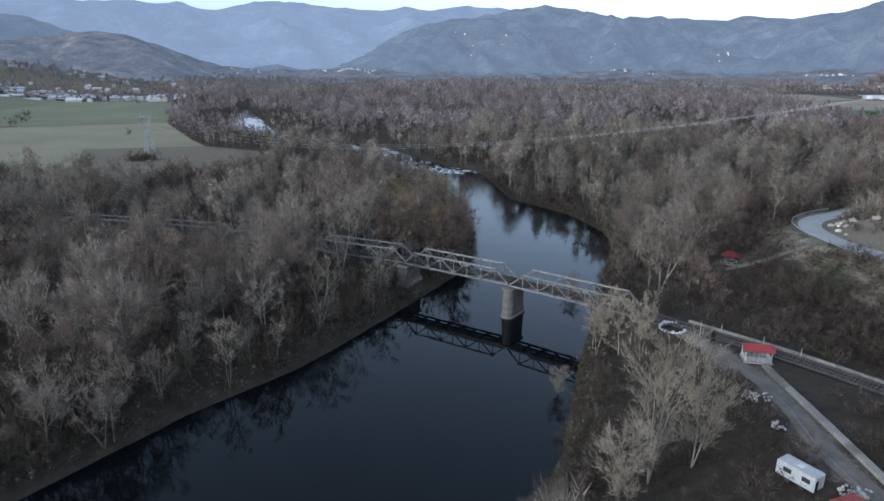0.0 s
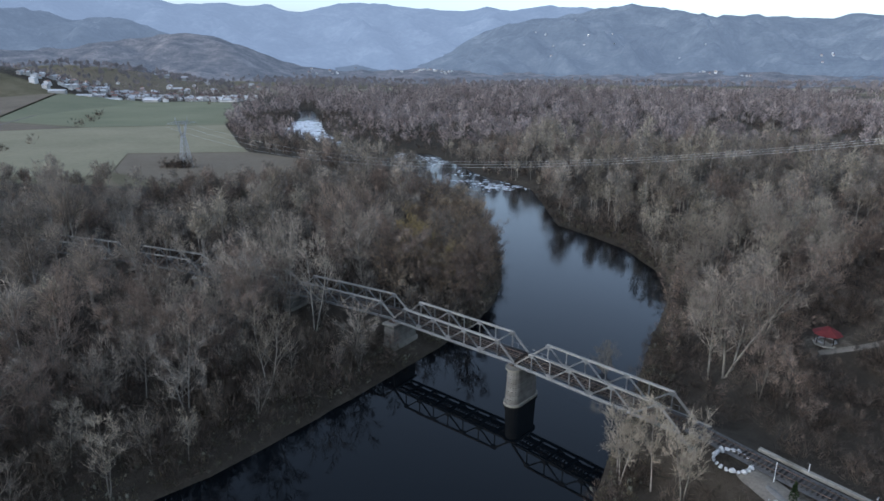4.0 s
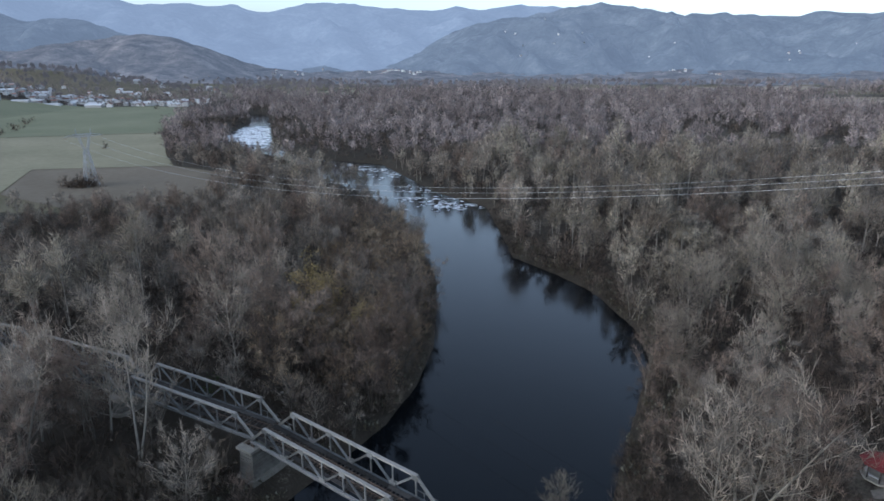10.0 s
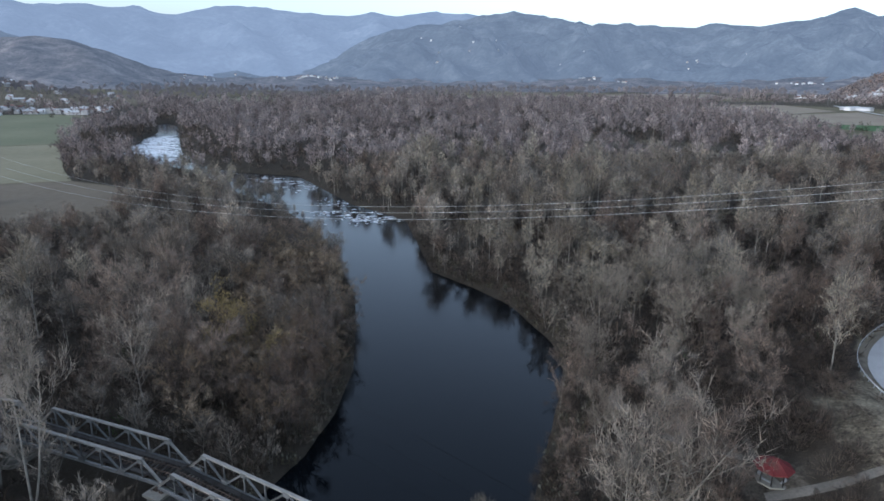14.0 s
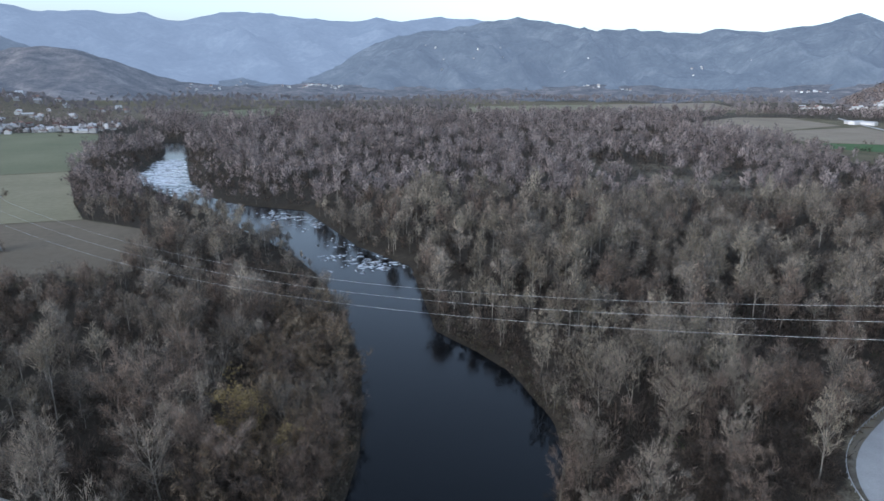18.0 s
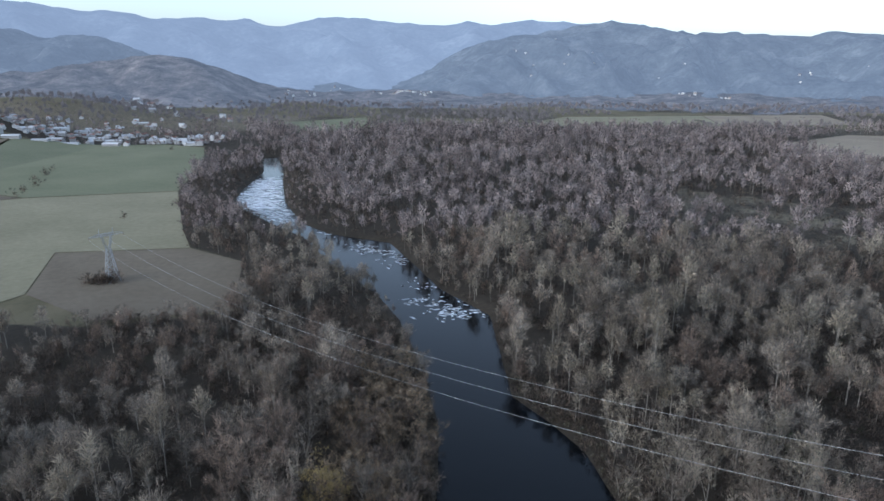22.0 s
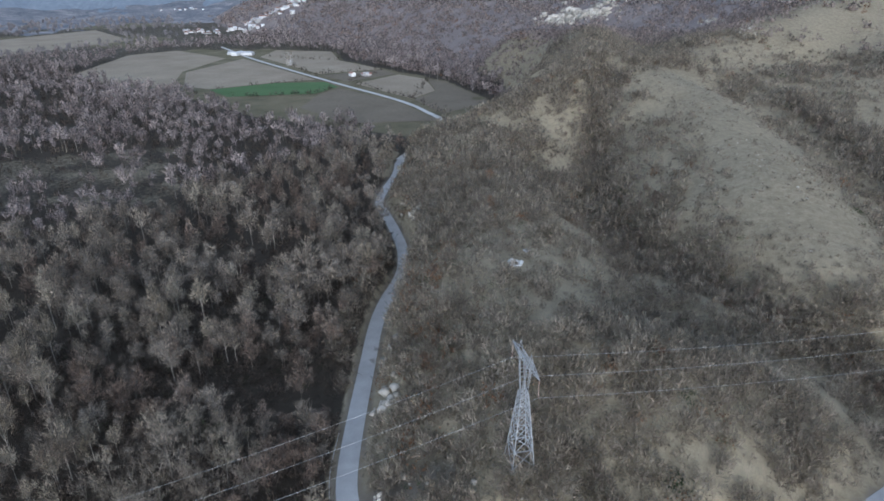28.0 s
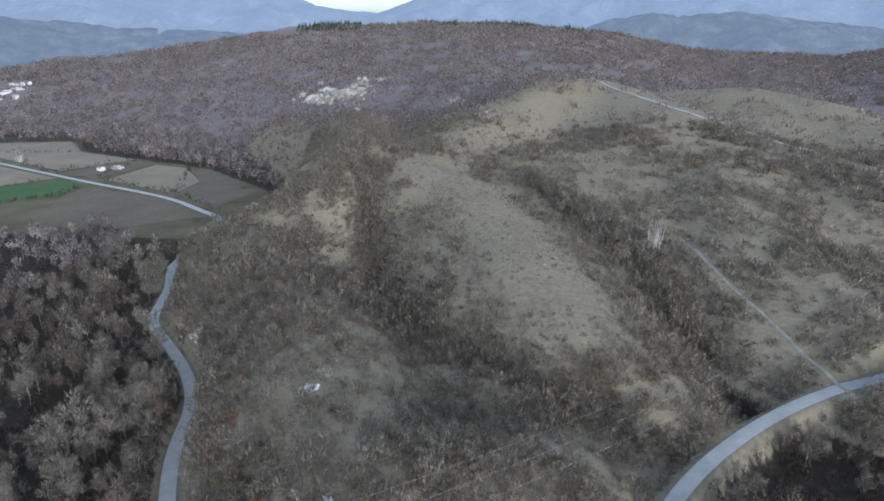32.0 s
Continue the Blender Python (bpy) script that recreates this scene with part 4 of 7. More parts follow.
def bush(seed, tall, wide, n, w, leaf=0.0):
    """A bare shrub: stems that fan out from the foot, with finer twigs along them."""
    rng = np.random.RandomState(seed)
    tw = Pieces()
    az, el = rng.rand(n) * 2 * np.pi, 0.25 + 1.2 * rng.rand(n)
    ln = tall * (0.5 + 0.55 * rng.rand(n))
    base = np.stack([rng.randn(n) * wide * 0.16, rng.randn(n) * wide * 0.16, np.full(n, -0.1)], 1)
    d = np.stack([np.cos(az) * np.cos(el) * wide / tall * 0.8, np.sin(az) * np.cos(el) * wide / tall * 0.8, np.sin(el)], 1)
    st = base + d * (ln * (0.15 + 0.5 * rng.rand(n)))[:, None]
    en = base + d * ln[:, None] + rng.randn(n, 3) * tall * 0.08
    if leaf:
        c = base + d * (ln * (0.45 + 0.6 * rng.rand(n)))[:, None]
        a, b = rng.randn(n, 3), rng.randn(n, 3)
        v = np.stack([c, c + leaf * a / np.linalg.norm(a, axis=1, keepdims=True), c + leaf * b / np.linalg.norm(b, axis=1, keepdims=True)], 1).reshape(-1, 3)
    else:
        st = base + d * (ln * (0.25 + 0.75 * rng.rand(n) ** 0.7))[:, None] + rng.randn(n, 3) * tall * 0.05
        en = rng.randn(n, 3) * 0.6 + d / (np.linalg.norm(d, axis=1, keepdims=True) + 1e-9) * 0.5 + np.array([0, 0, 0.5])
        en = st + en * tall * 0.36
        side = np.cross(en - st, rng.randn(n, 3))
        side *= w / 2 / (np.linalg.norm(side, axis=1, keepdims=True) + 1e-9)
        v = np.stack([st - side, st + side, en], 1).reshape(-1, 3)
    tw.add(v, np.arange(3 * n).reshape(-1, 3))
    return tw.arrays()


def strew(name, templates, places, mats, label, category, parent=None):
    """Many copies of a few plants, joined into one mesh. A place: x, y, z, size, turn, and which template."""
    P = np.asarray(places, float)
    vs, fs, ms, cs, ps, base = [], [], [], [], [], 0
    for ti, tpl in enumerate(templates):
        rows = P[P[:, 5].astype(int) == ti]
        if not len(rows):
            continue
        c, s = np.cos(rows[:, 4]), np.sin(rows[:, 4])
        stretch = 0.88 + 0.42 * ((rows[:, 4] * 7.3) % 1)
        for mi, (v, f) in tpl:
            x = (v[None, :, 0] * c[:, None] - v[None, :, 1] * s[:, None]) * rows[:, 3:4] + rows[:, 0:1]
            y = (v[None, :, 0] * s[:, None] + v[None, :, 1] * c[:, None]) * rows[:, 3:4] + rows[:, 1:2]
            z = v[None, :, 2] * (rows[:, 3] * stretch)[:, None] + rows[:, 2:3]
            vs.append(np.stack([x, y, z], 2).reshape(-1, 3))
            fs.append((f[None] + (np.arange(len(rows)) * len(v))[:, None, None] + base).reshape(-1, 3))
            ms.append(np.full(len(f) * len(rows), mi))
            cs.append(np.tile(np.arange(len(v)) % 3, len(rows)))
            ps.append(np.repeat((rows[:, 4] * 37.7 + rows[:, 0] * 0.37) % 1, len(v)))
            base += len(rows) * len(v)
    me = mesh_from(name, np.vstack(vs), np.vstack(fs), mats, np.concatenate(ms), np.concatenate(cs))
    me.attributes.new("plant", "FLOAT", "POINT").data.foreach_set("value", np.concatenate(ps).astype(np.float32))
    return tagged(new(name, me), label, category, kind="stuff")


# kinds of tree: bark, twigs, label, and how each one grows
KINDS = {
    "pale": (M_BARK_PALE, M_TWIG_PALE, dict(tall=18, limbs=20, reach=4.8, low=0.3, subs=7, up=1.15, girth=0.2, thick=1.25)),
    "broad": (M_BARK_PALE, M_TWIG_GREY, dict(tall=14.5, limbs=20, reach=6.0, low=0.25, subs=7, up=0.85, girth=0.22)),
    "alder": (M_BARK_GREY, M_TWIG_BROWN, dict(tall=13.5, limbs=19, reach=4.6, low=0.15, subs=5, up=0.95, girth=0.15)),
    "willow": (M_BARK_GREY, M_TWIG_OCHRE, dict(tall=12.5, limbs=20, reach=5.0, low=0.1, subs=5, up=0.8, girth=0.17)),
}
near_meshes, mid_tpl, back_tpl, far_tpl = {}, [], [], []
MISTS = (M_MIST_PALE, M_MIST_GREY, M_MIST_BROWN, M_MIST_OCHRE)
for kk, (kind, (bk, tw, arg)) in enumerate(KINDS.items()):
    near_meshes[kind] = []
    wide = (9.0, 11.5, 8.5, 9.5)[kk]
    for var in range(4):
        stems = (1, 2, 1, 3)[var] if kind != "alder" else (2, 3, 4, 2)[var]
        wood, twig = grow(100 * kk + var, stems=stems, twig_n=900, twig_len=1.4, twig_w=0.075, **arg)
        cloud = mist(twig, 27, 1.9, kk * 10 + var)
        crown = mesh_from("crown", np.vstack([twig[0], cloud[0]]), np.vstack([twig[1], cloud[1] + len(twig[0])]), [tw, MISTS[kk]], [0] * len(twig[1]) + [1] * len(cloud[1]))
        near_meshes[kind].append((mesh_from("trunk", *wood, [bk]), crown))
    for var in range(3):
        for tpl, plumes, n, ln, w, m, thick in ((mid_tpl, 8, 340, 1.6, 0.17, 26, 1.0), (back_tpl, 6, 170, 1.9, 0.31, 18, 1.3)):
            wood, twig, cloud = plume_tree(100 * kk + 7 * plumes + var, arg["tall"], wide, plumes, n, ln, w, arg["low"], arg["girth"] * thick, m)
            tpl.append([(2 * kk, wood), (2 * kk + 1, twig), (8 + kk, cloud)])
    for var in range(2):
        wood, twig, cloud = plume_tree(100 * kk + 80 + var, arg["tall"], wide, 4, 56, 2.4, 0.68, arg["low"], arg["girth"] * 1.6, 13, False)
        far_tpl.append([(2 * kk, wood), (2 * kk + 1, twig), (8 + kk, cloud)])
fine_meshes = []
for var, (tall, reach, stems, low) in enumerate(((15.5, 6.6, 3, 0.12), (14.0, 6.0, 2, 0.18), (17.5, 4.6, 1, 0.34), (12.0, 3.6, 2, 0.3), (17.0, 5.4, 2, 0.4))):
    wood, twig = grow(930 + var, tall=tall, stems=stems, limbs=36 if var < 2 else 24 if var < 4 else 15, reach=reach, low=low, subs=9, twig_n=(4200, 4200, 2400, 2400, 1300)[var], twig_len=1.25, twig_w=0.05, up=1.0, girth=0.17, thick=0.75)
    fine_meshes.append((mesh_from("trunk", *wood, [M_BARK_PALE]), mesh_from("crown", *twig, [M_TWIG_BEIGE])))
belt_tpl = []
for var in range(3):
    wood, twig, cloud = plume_tree(700 + var, 12, 14, 6, 54, 3.2, 1.5, 0.1, 0.3, 1, False)
    belt_tpl.append([(0, twig)])
TREE_MATS = [m for k in KINDS.values() for m in k[:2]] + list(MISTS)
FAR_MATS = [M_BARK_PALE, M_TWIG_HAZED, M_BARK_GREY, M_TWIG_HAZED, M_BARK_GREY, M_TWIG_HAZED_BROWN, M_BARK_GREY, M_TWIG_HAZED_BROWN, M_MIST_HAZED, M_MIST_HAZED, M_MIST_HAZED_BROWN, M_MIST_HAZED_BROWN]

BRIDGE_AXIS = np.array([(-110, 203), (-80, 193.5), (-51, 183), (-21, 172.5), (6, 157), (32, 138.5), (46, 124)], float)
NO_TREES = [np.array(p, float) for nm, mm, p, lb in FIELDS]
CLEARING = np.array([(46, 124), (63, 113), (62, 104), (60.5, 60), (50, 60), (46, 80), (50, 104), (42, 118)], float)
GAZEBO_CLEAR = np.array([(71, 152), (84, 148), (108, 150), (105, 168), (98, 172), (88, 166), (74, 167)], float)


def free_ground(x, y, sd, hill_ok=False):
    ok = sd > 0.6
    d, _ = to_line(x, y, ROAD_LINE)
    ok &= d > 5.5
    d, _ = to_line(x, y, TRACK_LINE)
    ok &= d > 4.5
    d, _ = to_line(x, y, BRIDGE_AXIS)
    ok &= d > 6.5
    for p in NO_TREES + [CLEARING, GAZEBO_CLEAR]:
        ok &= ~inside(x, y, p)
    return ok


DIRT_TRACK = [(49, 117), (52, 111), (54.5, 104), (56, 97), (56.2, 88), (54.8, 78), (55.4, 68), (57, 55), (60, 30)]


def open_view(x, y):
    """Places that stay clear of tall trees: round the crossing, below the bend and beside the shelter."""
    near = np.zeros(x.shape, bool)
    for p in (CLEARING, GAZEBO_CLEAR):
        near |= to_line(x, y, np.vstack([p, p[:1]]))[0] < 4
    return near | (np.hypot(x + 27, y - 156) < 9) | (np.hypot(x - 44, y - 64) < 9) | ((x > 45.5) & (x < 64) & (y > 56) & (y < 116)) | ((x > 64) & (x < 104) & (y > 108) & (y < 152)) | ((to_line(x, y, ROAD_LINE)[0] < 9) & (x < 150) & (y < 174))


def jitter_grid(x0, x1, y0, y1, step, seed):
    rng = np.random.RandomState(seed)
    gx, gy = np.meshgrid(np.arange(x0, x1, step), np.arange(y0, y1, step))
    return gx.ravel() + (rng.rand(gx.size) - 0.5) * step * 1.1, gy.ravel() + (rng.rand(gx.size) - 0.5) * step * 1.1, rng


def wood_zone(x, y, z):
    """1 where the valley's woods stand."""
    field = inside(x, y, FIELD_LAND)
    hill = (z > 8.6) & (x > 84) & (river_flank(x, y) < 0.9)
    glade = inside(x, y, GLADE) & (value_noise(x, y, 13, 55) > 0.36)
    ragged = inside(x + 50 * (value_noise(x, y, 45, 60) - 0.5), y + 60 * (value_noise(x, y, 45, 61) - 0.5), FAR_PLAIN)
    return ~field & ~hill & ~glade & ~ragged


# single trees along the river near the bridge, and the woods behind them
x, y, rng = jitter_grid(-330, 480, -60, 470, 7.2, 7)
z, sd, wob = height(x, y, True)
ok = free_ground(x, y, sd) & wood_zone(x, y, z)
ok &= (value_noise(x, y, 26, 41) * 0.7 + value_noise(x, y, 9, 42) * 0.3) > 0.33 + 0.08 * (x > 120) - 0.25 * (sd < 14)
ok &= np.hypot(x - 10, y + 10) > 45
x, y, z, sd = x[ok], y[ok], z[ok], sd[ok]
size = 0.5 + 0.85 * rng.rand(len(x)) ** 1.5
size *= 0.72 + 0.56 * value_noise(x, y, 30, 43)
pick = value_noise(x, y, 34, 44) * 0.6 + rng.rand(len(x)) * 0.4 + 0.05 * (x > 20)
kind = np.where(pick < 0.42, 2, np.where(pick < 0.7, 1, 0))
islet = np.hypot((x + 4) * 1.0, (y - 238) * 0.42) < 20
kind = np.where(islet & (x < 14) & (rng.rand(len(x)) < 0.75), 3, kind)
size = np.where(islet & (x < 14), size * 0.86, size)
size = np.where((x > 15) & (sd < 12), size * 0.8, size)
size = np.where((x < 0) & (sd < 22) & (y < 190), size * (0.6 + 0.022 * sd), size)
near_bridge, _ = to_line(x, y, BRIDGE_AXIS)
size = np.where((near_bridge < 24) & (x < -58) & (y < 196), size * 0.72, size)
size = np.where((near_bridge < 20) & (x > -24) & (rng.rand(len(x)) < 0.8), size * 0.58, size)
low = (x < -60) & (y > 225) & (sd > 28)
size, kind = np.where(low, size * 0.7, size), np.where(low & (kind == 0), 1, kind)
size = np.where((x < 12) & (sd < 28) & (y > 250) & (y < 470), size * 0.72, size)
size = np.where((x > 14) & (x < 56) & (y < 118), 0.3 * size, size)
kind = np.where((x > 14) & (x < 56) & (y < 118), 2, kind)
turn = rng.rand(len(x)) * 6.28
kind = np.where((x > 20) & (x < 120) & (y < 220) & (kind < 2) & (value_noise(x, y, 14, 98) < 0.72), 2, kind)
shown = ~open_view(x, y) & ~((x > 20) & (x < 112) & (y > 60) & (y < 215) & (value_noise(x, y, 4, 97) < 0.52))
x, y, z, sd, size, kind, turn = x[shown], y[shown], z[shown], sd[shown], size[shown], kind[shown], turn[shown]
near_zone = (((x > -72) & (x < 14) & (y > 70) & (y < 246) & (sd < 62)) | ((x > 18) & (x < 106) & (y > 60) & (y < 262)))
order = np.flatnonzero(near_zone)
TREE_WORDS = {0: ("pale_tree", "tall bare riverside tree with pale grey bark", "tree"), 1: ("broad_tree", "broad bare tree with a grey twiggy crown", "tree"),
              2: ("alder_tree", "bare brown alder with many fine twigs", "tree"), 3: ("willow_tree", "ochre-tinged willow at the water's edge", "tree")}
names = list(KINDS)
for i in order:
    k = int(kind[i])
    e = new(TREE_WORDS[k][0])
    e.matrix_world = pose(x[i], y[i], z[i], 0, 0, math.degrees(turn[i])) @ Matrix.Diagonal((size[i], size[i], size[i] * (0.9 + 0.2 * (turn[i] % 1)), 1))
    tagged(e, TREE_WORDS[k][1], TREE_WORDS[k][2], "riverside " + TREE_WORDS[k][0].replace("_", " ") + "s")
    tr, cr = near_meshes[names[k]][i % 4]
    for nm, me in (("trunk", tr), ("crown", cr)):
        o = new(nm, me)
        o.parent = e
for nm, tpl, some in (("woods", mid_tpl, (y < 390) & (x < 330) & (x > -150)), ("back_woods", back_tpl, ~((y < 390) & (x < 330) & (x > -150)))):
    rest = np.flatnonzero(~near_zone & some)
    strew(nm, tpl, np.column_stack([x[rest], y[rest], z[rest], size[rest], turn[rest], kind[rest] * 3 + rng.randint(0, 3, len(rest))]), TREE_MATS,
          "bare grey-brown riverside woods in winter", "woods")

# willows crowd the point across from the bend
x, y, rng = jitter_grid(-34, 13, 186, 300, 6.0, 15)
z, sd, wob = height(x, y, True)
ok = free_ground(x, y, sd) & (sd < 26)
for i, (px, py, pz, ps) in enumerate(zip(x[ok], y[ok], z[ok], sd[ok])):
    e = new("willow_tree")
    sc = 0.5 + 0.3 * rng.rand() + 0.008 * min(ps, 20)
    e.matrix_world = pose(px, py, pz, 0, 0, rng.rand() * 360) @ Matrix.Diagonal((sc * 1.15, sc * 1.15, sc, 1))
    tagged(e, TREE_WORDS[3][1], "tree", "riverside willow trees")
    for nm, me in zip(("trunk", "crown"), near_meshes["willow" if rng.rand() < 0.7 else "alder"][i % 4]):
        o = new(nm, me)
        o.parent = e

# the wood farther up the valley
x, y, rng = jitter_grid(-600, 1100, 470, 1300, 10.0, 8)
z, sd, wob = height(x, y, True)
ok = free_ground(x, y, sd) & wood_zone(x, y, z) & (value_noise(x, y, 40, 45) * 0.7 + value_noise(x, y, 14, 46) * 0.3 > 0.3)
ok &= ~((x < -330) & (y > 800) & (y < 1300) & (x < 150 - 0.5 * y)) | (value_noise(x, y, 50, 47) > 0.75)
x, y, z = x[ok], y[ok], z[ok]
# more of the lighter kinds here, to pale the wood as haze would
pick = value_noise(x, y, 50, 44) * 0.6 + rng.rand(len(x)) * 0.4
kind = np.where(pick < 0.36, 2, np.where(pick < 0.66, 1, 0))
size = (0.55 + 0.7 * rng.rand(len(x)) ** 1.6) * (0.7 + 0.6 * value_noise(x, y, 35, 43))
size = np.where((x < -60) & (y < 700) & (sd[ok] < 26), size * np.where(x < -115 - 0.15 * (y - 500), 0.42, 0.8), size)
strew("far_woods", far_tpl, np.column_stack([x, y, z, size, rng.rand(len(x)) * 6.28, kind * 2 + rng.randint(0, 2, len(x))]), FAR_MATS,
      "bare woods up the valley, haze painted into their mauve-grey twigs", "woods")
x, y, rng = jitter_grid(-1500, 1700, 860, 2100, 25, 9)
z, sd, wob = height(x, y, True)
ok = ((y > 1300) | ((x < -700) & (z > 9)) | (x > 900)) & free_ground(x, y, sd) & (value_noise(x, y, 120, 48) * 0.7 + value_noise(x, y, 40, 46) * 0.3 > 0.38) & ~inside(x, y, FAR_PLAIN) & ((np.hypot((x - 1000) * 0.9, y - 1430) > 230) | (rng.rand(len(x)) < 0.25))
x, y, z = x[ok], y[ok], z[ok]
# haze is painted on these belts: a lighter colour and a faint glow
strew("backdrop_woods", belt_tpl, np.column_stack([x, y, z, 0.65 + 0.5 * rng.rand(len(x)), rng.rand(len(x)) * 6.28, rng.randint(0, 3, len(x))]), [M_HAZED_BELT],
      "distant belts of bare trees with haze painted in as glow", "woods")

x, y, rng = jitter_grid(-980, -390, 860, 1400, 13, 16)
z, sd, wob = height(x, y, True)
ok = ~inside(x, y, FIELD_LAND) & (x < 120 - 0.5 * y) & (rng.rand(len(x)) < 0.35 + 0.55 * value_noise(x, y, 60, 59))
x, y, z = x[ok], y[ok], z[ok]
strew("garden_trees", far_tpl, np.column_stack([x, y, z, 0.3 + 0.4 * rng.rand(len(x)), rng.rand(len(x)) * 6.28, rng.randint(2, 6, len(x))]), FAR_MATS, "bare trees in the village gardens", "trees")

# undergrowth, hill scrub, evergreen clumps
def shrub(seed, tall, wide, n, w, ln, m):
    """A rounded bare shrub: fine twigs all through a low dome, with loose sprays. Gives twigs and sprays."""
    r = np.random.RandomState(seed)
    c = r.randn(n, 3)
    c *= (r.rand(n, 1) ** 0.45) / np.linalg.norm(c, axis=1, keepdims=True)
    c[:, 2] = np.abs(c[:, 2])
    d = c * 0.9 + r.randn(n, 3) * 0.45 + (0, 0, 0.55)
    d /= np.linalg.norm(d, axis=1, keepdims=True)
    st = c * (wide / 2, wide / 2, tall * 0.85)
    side = np.cross(d, r.randn(n, 3))
    side *= w / 2 / (np.linalg.norm(side, axis=1, keepdims=True) + 1e-9)
    tw = (np.stack([st - side, st + side, st + d * ln * (0.5 + 0.8 * r.rand(n, 1))], 1).reshape(-1, 3), np.arange(3 * n).reshape(-1, 3))
    return tw, mist(tw, m, wide * 0.3, seed + 3)


def shrubs(seed, k, m0, *size):
    return [[(m0, tw), (m0 + 1, cl)] for tw, cl in (shrub(seed + i, *size) for i in range(k))]


shrub_tpl = [[(4, tw), (0, cl)] for tw, cl in (shrub(200 + i, 3.6, 4.6, 34, 0.22, 1.4, 7) for i in range(3))] + [[(1, bush(210 + i, 2.2, 3.0, 60, 0, 0.3))] for i in range(2)] + [[(2, bush(220, 2.4, 3.0, 60, 0, 0.28))], [(3, bush(230, 2.6, 3.0, 60, 0, 0.32))]]
far_shrub_tpl = [[(4, tw), (0, cl)] for tw, cl in (shrub(240 + i, 3.2, 4.6, 8, 1.0, 1.8, 5) for i in range(3))] + [[(1, bush(250 + i, 2.4, 3.2, 24, 0, 0.6))] for i in range(2)] + [[(2, bush(260, 2.4, 3.0, 24, 0, 0.6))], [(3, bush(270, 2.6, 3.0, 24, 0, 0.6))]]
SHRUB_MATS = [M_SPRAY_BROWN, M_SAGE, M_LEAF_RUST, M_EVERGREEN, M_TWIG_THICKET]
x, y, rng = jitter_grid(-150, 345, -60, 350, 4.0, 10)
z, sd, wob = height(x, y, True)
brushy = inside(x, y, CLEARING) & (to_line(x, y, DIRT_TRACK)[0] > 4.2) & (to_line(x, y, TRACK_LINE)[0] > 4.5) & (np.hypot(x - 47.6, y - 70.6) > 4.5) & (np.abs(x - 58.7) > 2.0) & (np.hypot(x - 47.6, y - 118.4) > 4.5)
ok = (free_ground(x, y, sd) | brushy) & ((z < 8.6) | (x < 84) | (river_flank(x, y) > 0.9)) & (value_noise(x, y, 16, 49) > 0.2)
x, y, z = x[ok], y[ok], z[ok]
t = np.where(rng.rand(len(x)) < 0.92, rng.randint(0, 3, len(x)), np.where(rng.rand(len(x)) < 0.6, 6, 3))
near = (x > 8) & (x < 106) & (y > 40) & (y < 205)
brush_tpl = [[(4, tw), (0, cl)] for tw, cl in (shrub(290 + i, 2.6, 4.2, 110, 0.07, 1.1, 7) for i in range(3))]
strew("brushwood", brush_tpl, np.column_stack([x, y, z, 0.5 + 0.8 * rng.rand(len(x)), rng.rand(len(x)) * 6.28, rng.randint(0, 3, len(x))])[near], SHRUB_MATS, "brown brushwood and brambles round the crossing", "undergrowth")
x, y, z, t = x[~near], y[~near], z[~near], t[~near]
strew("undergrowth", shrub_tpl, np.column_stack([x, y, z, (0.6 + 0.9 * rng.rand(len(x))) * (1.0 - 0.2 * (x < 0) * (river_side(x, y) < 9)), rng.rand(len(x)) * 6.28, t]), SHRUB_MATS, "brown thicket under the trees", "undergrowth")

x, y, rng = jitter_grid(-600, 480, 330, 1300, 9.5, 26)
z, sd, wob = height(x, y, True)
ok = free_ground(x, y, sd) & (wood_zone(x, y, z) | inside(x, y, GLADE)) & ((y > 350) | (x > 345)) & ~((x < -330) & (y > 800)) & (rng.rand(len(x)) < np.where(inside(x, y, GLADE), 0.9, 0.85))
x, y, z = x[ok], y[ok], z[ok]
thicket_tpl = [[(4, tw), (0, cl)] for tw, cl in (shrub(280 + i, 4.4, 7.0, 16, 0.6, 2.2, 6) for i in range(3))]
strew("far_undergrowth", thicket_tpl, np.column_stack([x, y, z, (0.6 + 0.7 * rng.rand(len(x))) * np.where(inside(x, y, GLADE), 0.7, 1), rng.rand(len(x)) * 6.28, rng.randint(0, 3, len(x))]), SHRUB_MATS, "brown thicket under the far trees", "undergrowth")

# low bushes close to the water, thick on the bend and on the wooded point
x, y, rng = jitter_grid(-72, 106, 60, 345, 2.6, 14)
z, sd, wob = height(x, y, True)
right = x > np.interp(y, [60, 130, 170, 210, 250, 300, 345], [-10, 10, 26, 36, 34, 18, 8])
round_shelter = inside(x, y, GAZEBO_CLEAR) & (np.hypot(x - 77.2, y - 159) > 5.5) & (np.hypot(x - 77.2, y - 159) < 12) & (np.abs(y - 155.5) > 1.8)
ok = (free_ground(x, y, sd + 0.4) | round_shelter) & np.where(right, (sd < 7) | ((x > 62) & (x < 104) & (y > 104) & (y < 200) & (rng.rand(len(x)) < 0.75)), ((sd < 13) & (y > 172)) | ((sd > 0.6) & (sd < 22))) & (rng.rand(len(x)) < 0.75)
x, y, z, right, sd = x[ok], y[ok], z[ok], right[ok], sd[ok]
bank_tpl = [[(0, bush(300 + i, 4.2, 3.6, 64, 0.5))] for i in range(3)] + [[(1, bush(310 + i, 4.2, 3.8, 64, 0.5))] for i in range(3)]
